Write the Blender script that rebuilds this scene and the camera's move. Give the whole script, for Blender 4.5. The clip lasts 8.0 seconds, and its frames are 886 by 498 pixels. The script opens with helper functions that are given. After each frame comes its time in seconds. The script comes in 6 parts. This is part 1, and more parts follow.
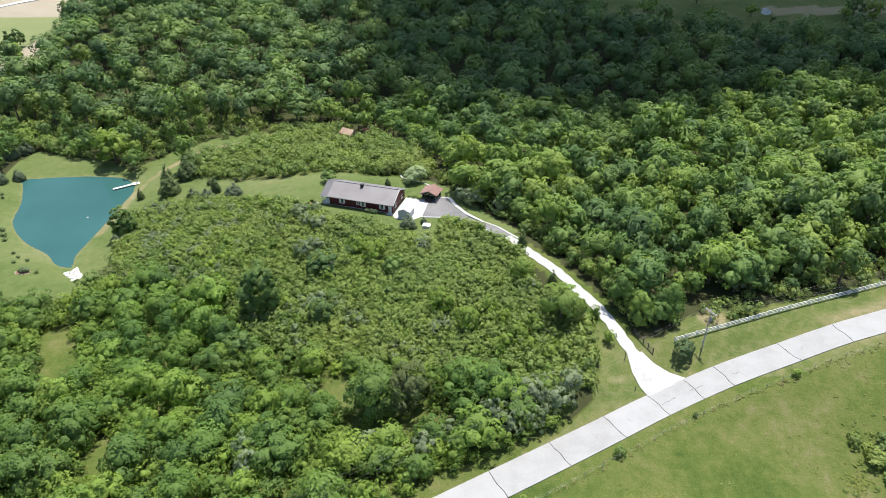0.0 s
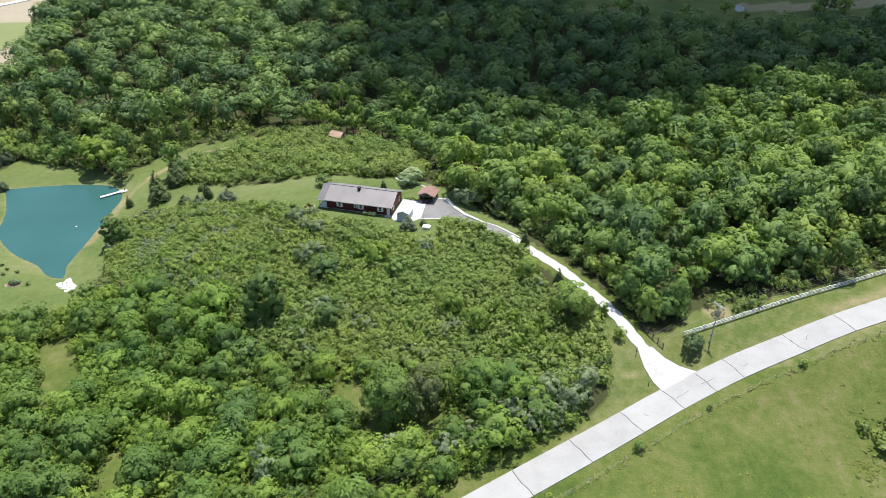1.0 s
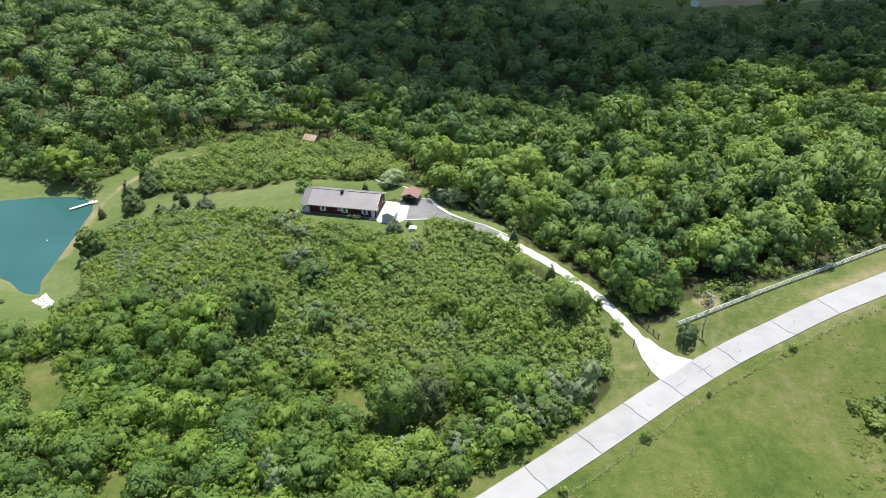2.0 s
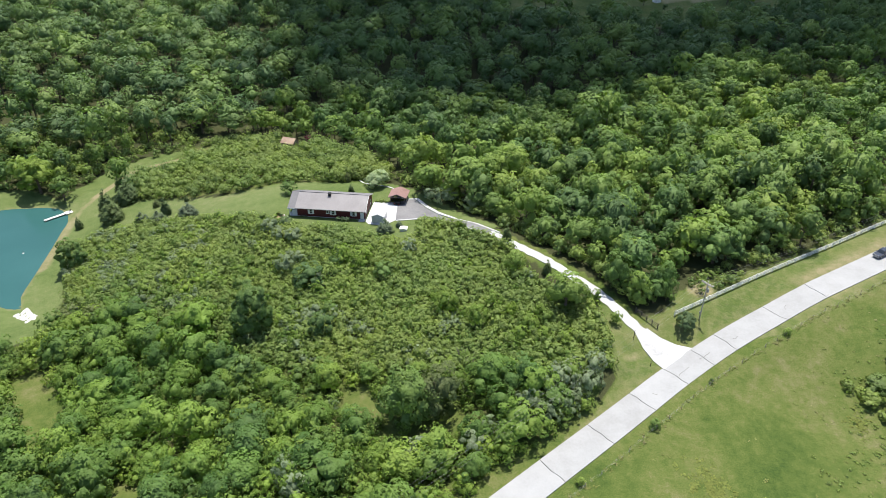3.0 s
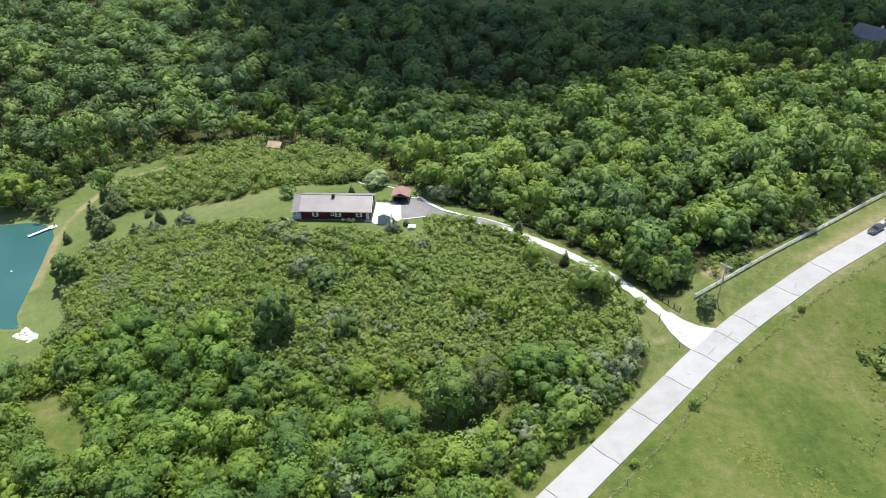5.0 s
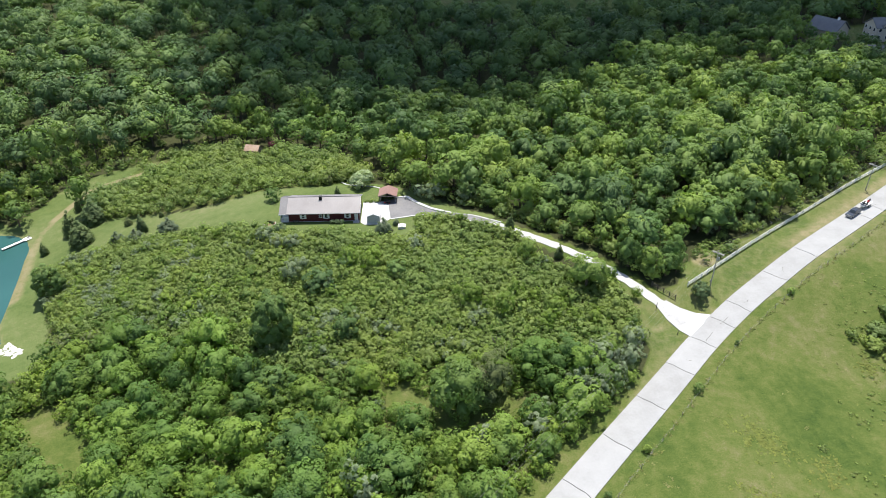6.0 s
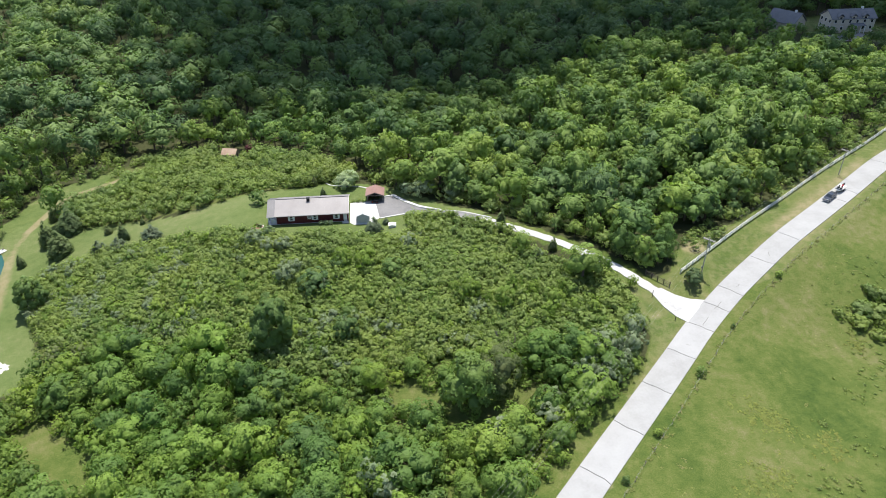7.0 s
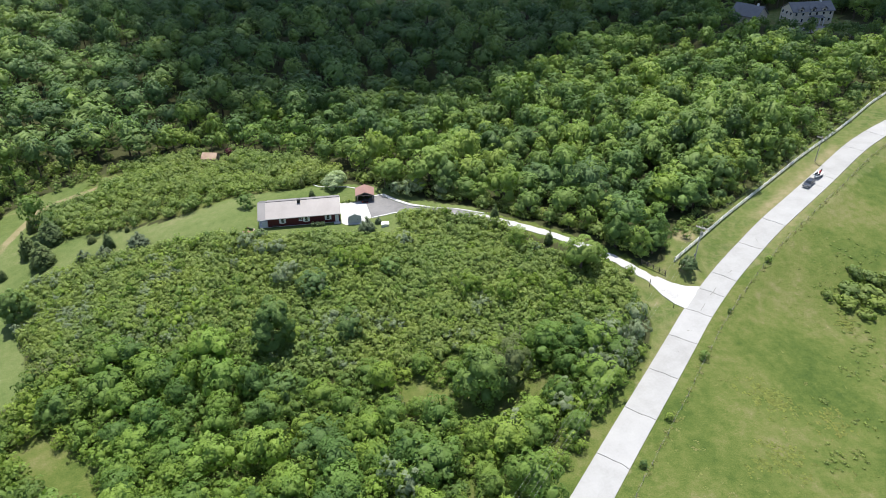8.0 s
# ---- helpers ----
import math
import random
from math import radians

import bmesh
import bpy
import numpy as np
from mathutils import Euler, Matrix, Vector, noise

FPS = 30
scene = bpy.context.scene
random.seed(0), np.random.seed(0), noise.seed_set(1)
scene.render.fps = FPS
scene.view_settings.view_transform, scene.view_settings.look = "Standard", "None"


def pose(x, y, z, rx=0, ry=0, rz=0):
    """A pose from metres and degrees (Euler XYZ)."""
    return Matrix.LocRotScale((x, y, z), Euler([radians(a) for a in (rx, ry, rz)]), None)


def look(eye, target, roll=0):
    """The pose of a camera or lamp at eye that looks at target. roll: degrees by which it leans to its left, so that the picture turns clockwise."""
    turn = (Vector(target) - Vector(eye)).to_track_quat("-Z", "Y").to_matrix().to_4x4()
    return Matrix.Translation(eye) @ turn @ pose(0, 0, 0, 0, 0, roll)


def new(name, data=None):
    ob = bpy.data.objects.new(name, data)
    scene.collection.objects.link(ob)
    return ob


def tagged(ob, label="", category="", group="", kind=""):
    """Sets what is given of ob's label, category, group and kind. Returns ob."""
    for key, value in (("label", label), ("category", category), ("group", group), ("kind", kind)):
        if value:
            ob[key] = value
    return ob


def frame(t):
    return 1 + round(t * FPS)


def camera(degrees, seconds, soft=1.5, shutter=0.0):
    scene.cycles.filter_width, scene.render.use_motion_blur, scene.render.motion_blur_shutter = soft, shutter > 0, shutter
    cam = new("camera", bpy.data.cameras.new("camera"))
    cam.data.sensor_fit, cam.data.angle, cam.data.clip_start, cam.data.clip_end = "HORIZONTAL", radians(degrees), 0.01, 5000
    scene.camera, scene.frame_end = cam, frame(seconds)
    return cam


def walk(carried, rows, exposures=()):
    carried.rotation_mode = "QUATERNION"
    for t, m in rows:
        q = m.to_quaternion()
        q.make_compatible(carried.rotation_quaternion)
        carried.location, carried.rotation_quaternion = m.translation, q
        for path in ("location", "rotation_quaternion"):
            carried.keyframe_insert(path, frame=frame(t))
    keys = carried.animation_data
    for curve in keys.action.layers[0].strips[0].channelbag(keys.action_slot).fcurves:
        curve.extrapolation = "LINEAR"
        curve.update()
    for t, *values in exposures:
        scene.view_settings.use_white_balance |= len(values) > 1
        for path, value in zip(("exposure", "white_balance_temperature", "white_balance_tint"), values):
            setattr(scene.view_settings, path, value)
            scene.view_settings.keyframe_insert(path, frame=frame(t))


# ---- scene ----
cam = camera(64.5, 8.0, soft=0.85)
METRES, EYE, TILT, LEAN, TURN = 60.0, 86.0, -32.2, 0.0, 0.0
ROWS = [
    (0.0, 0.0, 0.0, 0.0, 0.0, 0.0, -0.0),
    (0.5, -0.0579, -0.0009, 0.0024, -1.04, -0.01, 0.66),
    (1.0, -0.1171, -0.0012, 0.0069, -2.26, -0.05, 1.42),
    (1.5, -0.1773, -0.0011, 0.0115, -3.99, -0.12, 2.47),
    (2.0, -0.2379, 0.0014, 0.0164, -5.69, -0.26, 3.53),
    (3.5, -0.424, 0.016, 0.0286, -10.18, -0.69, 6.28),
    (4.0, -0.4878, 0.0237, 0.0334, -11.24, -0.83, 6.95),
    (4.5, -0.5496, 0.034, 0.0372, -12.01, -0.92, 7.45),
    (6.0, -0.731, 0.0715, 0.0521, -16.35, -1.56, 10.09),
    (6.5, -0.7934, 0.0871, 0.0578, -18.21, -1.9, 11.17),
    (7.0, -0.857, 0.1033, 0.0653, -19.75, -2.21, 12.06),
    (7.5, -0.9196, 0.1206, 0.0731, -21.3, -2.53, 12.94),
    (8.0, -0.9813, 0.1393, 0.0833, -22.98, -2.93, 13.89),
]
walk(cam, [(t, pose(0, 0, EYE, TILT, LEAN, TURN) @ pose(METRES * x, METRES * y, METRES * z, 90 + pitch, roll, yaw)) for t, x, y, z, yaw, pitch, roll in ROWS],
     exposures=[(0.0, 0.72), (8.0, 0.72)])

# ---------------------------------------------------------------- light
SUN_UP, SUN_SIDE = 72.0, 27.0          # height over the horizon, bearing clockwise from +y
SUN_WAY = Vector((math.sin(radians(SUN_SIDE)) * math.cos(radians(SUN_UP)), math.cos(radians(SUN_SIDE)) * math.cos(radians(SUN_UP)), math.sin(radians(SUN_UP))))
world = bpy.data.worlds.new("sky")
scene.world = world
world.use_nodes = True
sky = world.node_tree.nodes.new("ShaderNodeTexSky")
sky.sky_type, sky.sun_disc = "NISHITA", False
sky.sun_elevation, sky.sun_rotation = radians(SUN_UP), radians(SUN_SIDE)
world.node_tree.links.new(sky.outputs[0], world.node_tree.nodes["Background"].inputs[0])
world.node_tree.nodes["Background"].inputs[1].default_value = 0.125
sun = new("sun", bpy.data.lights.new("sun", "SUN"))
sun.data.energy, sun.data.angle, sun.data.color = 5.0, radians(0.53), (1.0, 0.96, 0.88)
sun.matrix_world = look(SUN_WAY * 300, (0, 0, 0))


# ---------------------------------------------------------------- materials
def nodes_of(name):
    m = bpy.data.materials.new(name)
    m.use_nodes = True
    return m, m.node_tree.nodes, m.node_tree.links, m.node_tree.nodes["Principled BSDF"]


def ramp(n, stops):
    r = n.new("ShaderNodeValToRGB")
    while len(r.color_ramp.elements) < len(stops):
        r.color_ramp.elements.new(0.5)
    for e, (p, c) in zip(r.color_ramp.elements, stops):
        e.position, e.color = p, (*c, 1)
    return r


def noise_node(n, l, scale, detail=4.0, rough=0.6, coord=None, stretch=None):
    t = n.new("ShaderNodeTexNoise")
    t.inputs["Scale"].default_value, t.inputs["Detail"].default_value, t.inputs["Roughness"].default_value = scale, detail, rough
    if coord is not None:
        if stretch:
            mp = n.new("ShaderNodeMapping")
            mp.inputs["Scale"].default_value = stretch
            l.new(coord, mp.inputs[0])
            coord = mp.outputs[0]
        l.new(coord, t.inputs["Vector"])
    return t


def surface(name, colors, scale, rough=0.8, metal=0.0, bump=0.3, bump_scale=None, fine=0.35, each=0.0, spec=0.3):
    """Two scales of variation between the colours, fine relief, and a small change from piece to piece."""
    m, n, l, b = nodes_of(name)
    g = n.new("ShaderNodeNewGeometry").outputs["Position"]
    a, f = noise_node(n, l, scale, 5, 0.6, g), noise_node(n, l, scale * 9, 4, 0.7, g)
    mix = n.new("ShaderNodeMix")
    mix.inputs[0].default_value = fine
    l.new(a.outputs[0], mix.inputs[2]), l.new(f.outputs[0], mix.inputs[3])
    value = mix.outputs[0]
    if each:
        info = n.new("ShaderNodeObjectInfo")
        k = n.new("ShaderNodeMath")
        k.operation, k.inputs[1].default_value = "MULTIPLY_ADD", each
        l.new(info.outputs["Random"], k.inputs[0]), l.new(value, k.inputs[2])
        value = k.outputs[0]
    r = ramp(n, [(0.3 + 0.4 * i / max(1, len(colors) - 1) + each / 2, c) for i, c in enumerate(colors)])
    l.new(value, r.inputs[0]), l.new(r.outputs[0], b.inputs["Base Color"])
    b.inputs["Roughness"].default_value, b.inputs["Metallic"].default_value, b.inputs["Specular IOR Level"].default_value = rough, metal, spec
    bm_ = n.new("ShaderNodeBump")
    bm_.inputs["Strength"].default_value, bm_.inputs["Distance"].default_value = bump, 0.05
    l.new(noise_node(n, l, bump_scale or scale * 9, 4, 0.7, g).outputs[0], bm_.inputs["Height"]), l.new(bm_.outputs[0], b.inputs["Normal"])
    return m


def leaf_material(name, stops, translucent=0.4, rough=0.6, gloss=0.24):
    """Leaves: the colour goes by the plant (its tint or its object's chance) and a little by the leaf."""
    m, n, l, b = nodes_of(name)
    at = n.new("ShaderNodeAttribute")
    at.attribute_name = "tint"
    info, geo = n.new("ShaderNodeObjectInfo"), n.new("ShaderNodeNewGeometry")
    sown = n.new("ShaderNodeAttribute")
    sown.attribute_name = "sown"
    pickt = n.new("ShaderNodeMix")
    l.new(sown.outputs["Fac"], pickt.inputs[0]), l.new(info.outputs["Random"], pickt.inputs[2]), l.new(at.outputs["Fac"], pickt.inputs[3])
    r = ramp(n, stops)
    l.new(pickt.outputs[0], r.inputs[0])
    hsv = n.new("ShaderNodeHueSaturation")
    mr = n.new("ShaderNodeMapRange")
    mr.inputs[3].default_value, mr.inputs[4].default_value = 0.92, 1.1
    mottle, mm, vary = noise_node(n, l, 1.3, 3, 0.65, geo.outputs["Position"]), n.new("ShaderNodeMapRange"), n.new("ShaderNodeMath")
    mm.inputs[1].default_value, mm.inputs[2].default_value, mm.inputs[3].default_value, mm.inputs[4].default_value = 0.3, 0.7, 0.84, 1.16
    vary.operation = "MULTIPLY"
    l.new(mottle.outputs[0], mm.inputs[0]), l.new(mm.outputs[0], vary.inputs[0])
    l.new(geo.outputs["Random Per Island"], mr.inputs[0]), l.new(mr.outputs[0], vary.inputs[1]), l.new(vary.outputs[0], hsv.inputs["Value"])
    bump = n.new("ShaderNodeBump")
    bump.inputs["Strength"].default_value, bump.inputs["Distance"].default_value = 0.8, 0.35
    l.new(mottle.outputs[0], bump.inputs["Height"]), l.new(bump.outputs[0], b.inputs["Normal"])
    big = noise_node(n, l, 0.03, 3, 0.5, geo.outputs["Position"])
    mh = n.new("ShaderNodeMapRange")
    mh.inputs[1].default_value, mh.inputs[2].default_value, mh.inputs[3].default_value, mh.inputs[4].default_value = 0.3, 0.7, 0.486, 0.504
    l.new(big.outputs[0], mh.inputs[0]), l.new(mh.outputs[0], hsv.inputs["Hue"])
    l.new(r.outputs[0], hsv.inputs["Color"]), l.new(hsv.outputs[0], b.inputs["Base Color"])
    b.inputs["Roughness"].default_value, b.inputs["Specular IOR Level"].default_value = rough, gloss
    tr, mx = n.new("ShaderNodeBsdfTranslucent"), n.new("ShaderNodeMixShader")
    warm = n.new("ShaderNodeMix")
    warm.data_type, warm.blend_type = "RGBA", "MULTIPLY"
    warm.inputs[0].default_value, warm.inputs[7].default_value = 1.0, (1.0, 1.2, 0.58, 1)
    l.new(hsv.outputs[0], warm.inputs[6]), l.new(warm.outputs[2], tr.inputs[0])
    mx.inputs[0].default_value = translucent
    out = n["Material Output"]
    l.new(b.outputs[0], mx.inputs[1]), l.new(tr.outputs[0], mx.inputs[2]), l.new(mx.outputs[0], out.inputs[0])
    return m


GREENS = [(0.0, (0.082, 0.145, 0.050)), (0.25, (0.112, 0.188, 0.054)), (0.5, (0.143, 0.227, 0.057)), (0.75, (0.178, 0.266, 0.060)), (1.0, (0.218, 0.304, 0.064))]
NEARLEAF = leaf_material("young_leaf", [(0.0, (0.090, 0.166, 0.046)), (0.4, (0.128, 0.220, 0.050)), (0.75, (0.168, 0.268, 0.054)), (1.0, (0.210, 0.312, 0.058))], 0.4)
LEAF = leaf_material("leaf", GREENS, 0.33)
# Far crowns: haze and cloud shade put into a darker, slightly bluer green.
HAZELEAF = leaf_material("hazed_leaf", [(0.0, (0.076, 0.134, 0.052)), (0.4, (0.108, 0.178, 0.058)), (0.75, (0.142, 0.220, 0.062)), (1.0, (0.180, 0.258, 0.066))], 0.27)
SHRUB = leaf_material("shrub_leaf", [(0.0, (0.138, 0.209, 0.062)), (0.35, (0.175, 0.247, 0.068)), (0.7, (0.202, 0.275, 0.070)), (1.0, (0.230, 0.305, 0.071))], 0.4, 0.56, 0.3)
BUSHLEAF = leaf_material("bush_leaf", [(0.0, (0.100, 0.170, 0.044)), (0.5, (0.150, 0.237, 0.048)), (1.0, (0.214, 0.312, 0.053))], 0.42)
LIME = leaf_material("lime_leaf", [(0.0, (0.150, 0.236, 0.046)), (1.0, (0.196, 0.286, 0.050))], 0.42)
SILVER = leaf_material("silver_leaf", [(0.0, (0.160, 0.218, 0.110)), (1.0, (0.225, 0.28, 0.165))], 0.36)
OLIVE = leaf_material("olive_leaf", [(0.0, (0.122, 0.158, 0.060)), (1.0, (0.149, 0.184, 0.070))], 0.4)
DARKLEAF = leaf_material("dark_leaf", [(0.0, (0.128, 0.208, 0.064)), (1.0, (0.158, 0.244, 0.070))], 0.38)
EVERGREEN = leaf_material("evergreen_leaf", [(0.0, (0.075, 0.12, 0.05)), (1.0, (0.1, 0.15, 0.06))], 0.25)
CEDAR = leaf_material("cedar_needle", [(0.0, (0.082, 0.128, 0.048)), (0.6, (0.106, 0.152, 0.052)), (1.0, (0.134, 0.166, 0.058))], 0.32)
SPRUCE = leaf_material("spruce_needle", [(0.0, (0.085, 0.12, 0.065)), (1.0, (0.12, 0.16, 0.085))], 0.25)
PALE = leaf_material("pale_leaf", [(0.0, (0.285, 0.369, 0.192)), (1.0, (0.360, 0.440, 0.240))], 0.35)
RUST = leaf_material("rust_leaf", [(0.0, (0.09, 0.03, 0.03)), (1.0, (0.13, 0.04, 0.04))], 0.2)
BARK = surface("bark", [(0.06, 0.045, 0.032), (0.14, 0.11, 0.085)], 1.5, 0.9, bump=0.6)
DEADWOOD = surface("dead_wood", [(0.18, 0.153, 0.135), (0.288, 0.252, 0.225)], 1.5, 0.9)
PALEWOOD = surface("bleached_pole_wood", [(0.27, 0.25, 0.22), (0.36, 0.335, 0.3), (0.42, 0.4, 0.37)], 1.2, 0.9)
CONCRETE = surface("road_concrete", [(0.240, 0.239, 0.237), (0.288, 0.288, 0.289), (0.318, 0.317, 0.319)], 0.25, 0.85, bump=0.15, each=0.12)
PAD = surface("pale_concrete", [(0.393, 0.392, 0.389), (0.466, 0.464, 0.466)], 0.3, 0.85, bump=0.1)
GRAVEL = surface("white_gravel", [(0.278, 0.275, 0.265), (0.390, 0.388, 0.389), (0.457, 0.456, 0.459)], 0.35, 0.9, bump=0.5, fine=0.5)
ASPHALT = surface("worn_asphalt", [(0.106, 0.102, 0.106), (0.158, 0.155, 0.158), (0.218, 0.211, 0.211)], 0.22, 0.85, bump=0.2)
TAR = surface("tar_joint", [(0.02, 0.02, 0.02), (0.05, 0.046, 0.042)], 0.8, 0.8)
CRACK = surface("weathered_crack", [(0.08, 0.078, 0.074), (0.2, 0.195, 0.185)], 2.0, 0.9)
REDWALL = surface("dark_red_siding", [(0.071, 0.013, 0.015), (0.098, 0.019, 0.02)], 0.6, 0.6)
ROOFGREY = surface("grey_metal_roof", [(0.156, 0.146, 0.149), (0.184, 0.173, 0.177), (0.207, 0.196, 0.199)], 0.25, 0.55, metal=0.1, bump=0.08)
ROOFTAN = surface("rusty_tan_roof", [(0.2, 0.13, 0.09), (0.3, 0.21, 0.15), (0.38, 0.29, 0.21)], 0.6, 0.8)
ROOFDARK = surface("grey_shingle", [(0.112, 0.115, 0.126), (0.161, 0.164, 0.175)], 0.5, 0.85)
ROOFBROWN = surface("brown_shingle", [(0.160, 0.094, 0.084), (0.215, 0.130, 0.114), (0.25, 0.158, 0.138)], 0.7, 0.85)
WHITE = surface("white_paint", [(0.595, 0.595, 0.586), (0.697, 0.697, 0.68)], 0.6, 0.5, bump=0.05)
FENCEWHITE = surface("weathered_white_paint", [(0.44, 0.44, 0.43), (0.56, 0.56, 0.545), (0.63, 0.63, 0.61)], 0.5, 0.7, bump=0.1)
CREAM = surface("cream_siding", [(0.44, 0.38, 0.3), (0.53, 0.46, 0.37)], 0.4, 0.7)
GREYWALL = surface("grey_siding", [(0.225, 0.232, 0.24), (0.285, 0.292, 0.3)], 0.5, 0.7)
WOOD = surface("grey_wood", [(0.144, 0.117, 0.09), (0.243, 0.207, 0.171)], 1.2, 0.85, bump=0.4)
DARKWOOD = surface("dark_post_wood", [(0.05, 0.045, 0.035), (0.1, 0.085, 0.07)], 1.5, 0.9)
PALEMETAL = surface("pale_grey_metal", [(0.40, 0.40, 0.41), (0.48, 0.48, 0.49)], 0.4, 0.5, metal=0.1, bump=0.08)
IRON = surface("dark_iron", [(0.02, 0.02, 0.022), (0.05, 0.05, 0.052)], 2.0, 0.5, metal=0.6)
WIRE = surface("wire_metal", [(0.18, 0.18, 0.18), (0.28, 0.28, 0.28)], 2.0, 0.5, metal=0.5)
ROCK = surface("pale_limestone", [(0.430, 0.413, 0.387), (0.533, 0.516, 0.490), (0.602, 0.593, 0.576)], 0.8, 0.9, bump=0.5)
PAINTBLUE = surface("blue_grey_car_paint", [(0.06, 0.07, 0.09), (0.075, 0.085, 0.11)], 1.0, 0.25, metal=0.5, bump=0.0)
TYRE = surface("black_rubber", [(0.012, 0.012, 0.012), (0.03, 0.03, 0.03)], 3.0, 0.8)
CHROME = surface("steel_rim", [(0.4, 0.4, 0.42), (0.6, 0.6, 0.62)], 3.0, 0.3, metal=0.9)
REDPAINT = surface("red_paint", [(0.4, 0.03, 0.03), (0.5, 0.05, 0.05)], 1.0, 0.4)
BLUEFLOWER = surface("mulch_and_flowers", [(0.096, 0.056, 0.032), (0.24, 0.128, 0.096), (0.36, 0.288, 0.176)], 1.5, 0.95)


def glass_material():
    m, n, l, b = nodes_of("window_glass")
    b.inputs["Base Color"].default_value = (0.02, 0.025, 0.03, 1)
    b.inputs["Roughness"].default_value, b.inputs["Specular IOR Level"].default_value = 0.06, 0.8
    return m


GLASS = glass_material()


def water_material():
    m, n, l, b = nodes_of("pond_water")
    g = n.new("ShaderNodeNewGeometry").outputs["Position"]
    a = noise_node(n, l, 0.05, 3, 0.5, g)
    r = ramp(n, [(0.3, (0.026, 0.083, 0.08)), (0.7, (0.032, 0.097, 0.093))])
    l.new(a.outputs[0], r.inputs[0]), l.new(r.outputs[0], b.inputs["Base Color"])
    b.inputs["Roughness"].default_value, b.inputs["IOR"].default_value = 0.22, 1.25
    bp = n.new("ShaderNodeBump")
    bp.inputs["Strength"].default_value, bp.inputs["Distance"].default_value = 0.12, 0.03
    l.new(noise_node(n, l, 1.6, 3, 0.6, g, (1, 0.5, 1)).outputs[0], bp.inputs["Height"]), l.new(bp.outputs[0], b.inputs["Normal"])
    return m


WATER = water_material()


def ground_material():
    """Grass in three keepings: mown lawn, rough field and the floor of the woods; bare and dry places by their own shapes."""
    m, n, l, b = nodes_of("grass_ground")
    g = n.new("ShaderNodeNewGeometry").outputs["Position"]

    def attribute(name):
        a = n.new("ShaderNodeAttribute")
        a.attribute_name = name
        return a.outputs["Fac"]

    def blend(f, c1, c2):
        x = n.new("ShaderNodeMix")
        x.data_type = "RGBA"
        l.new(f, x.inputs[0]), l.new(c1, x.inputs[6]), l.new(c2, x.inputs[7])
        return x.outputs[2]

    def ragged(f, scale, amount):
        q = n.new("ShaderNodeMath")
        q.operation = "MULTIPLY_ADD"
        c = n.new("ShaderNodeMath")
        c.operation, c.inputs[1].default_value = "SUBTRACT", 0.5
        l.new(noise_node(n, l, scale, 4, 0.65, g).outputs[0], c.inputs[0])
        l.new(c.outputs[0], q.inputs[0]), l.new(f, q.inputs[2])
        q.inputs[1].default_value = amount
        s = n.new("ShaderNodeMapRange")
        s.inputs[1].default_value, s.inputs[2].default_value = 0.3, 0.7
        l.new(q.outputs[0], s.inputs[0])
        return s.outputs[0]

    def grass(stops, scale, stretch=None):
        a, f, e = noise_node(n, l, scale, 5, 0.62, g, stretch), noise_node(n, l, scale * 9, 4, 0.7, g), noise_node(n, l, 4.5, 3, 0.75, g)
        x, y = n.new("ShaderNodeMix"), n.new("ShaderNodeMix")
        x.inputs[0].default_value, y.inputs[0].default_value = 0.4, 0.3
        l.new(a.outputs[0], x.inputs[2]), l.new(f.outputs[0], x.inputs[3])
        l.new(x.outputs[0], y.inputs[2]), l.new(e.outputs[0], y.inputs[3])
        r = ramp(n, stops)
        l.new(y.outputs[0], r.inputs[0])
        return r.outputs[0]

    lawn = grass([(0.38, (0.064, 0.098, 0.028)), (0.46, (0.091, 0.123, 0.039)), (0.54, (0.114, 0.142, 0.051)), (0.63, (0.160, 0.164, 0.079))], 0.06, (0.5, 1.1, 1))
    field = grass([(0.38, (0.036, 0.064, 0.014)), (0.45, (0.061, 0.090, 0.020)), (0.51, (0.086, 0.110, 0.028)), (0.56, (0.110, 0.121, 0.040)), (0.62, (0.152, 0.142, 0.072))], 0.055)
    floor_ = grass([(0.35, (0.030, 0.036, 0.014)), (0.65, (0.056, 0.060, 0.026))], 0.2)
    dry = grass([(0.35, (0.158, 0.145, 0.066)), (0.65, (0.238, 0.205, 0.125))], 0.2)
    crop = grass([(0.35, (0.136, 0.164, 0.068)), (0.65, (0.178, 0.198, 0.092))], 0.02)
    tan = grass([(0.35, (0.238, 0.205, 0.152)), (0.65, (0.304, 0.271, 0.211))], 0.03)
    c = blend(ragged(attribute("lawn"), 0.3, 0.35), field, lawn)
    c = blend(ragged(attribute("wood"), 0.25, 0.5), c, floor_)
    c = blend(ragged(attribute("crop"), 0.05, 0.3), c, crop)
    c = blend(ragged(attribute("tan"), 0.05, 0.4), c, tan)
    c = blend(ragged(attribute("dry"), 0.5, 0.7), c, dry)
    l.new(c, b.inputs["Base Color"])
    b.inputs["Roughness"].default_value, b.inputs["Specular IOR Level"].default_value = 0.95, 0.1
    bp = n.new("ShaderNodeBump")
    bp.inputs["Strength"].default_value, bp.inputs["Distance"].default_value = 0.8, 0.25
    l.new(noise_node(n, l, 1.6, 5, 0.75, g).outputs[0], bp.inputs["Height"]), l.new(bp.outputs[0], b.inputs["Normal"])
    return m


GROUND = ground_material()


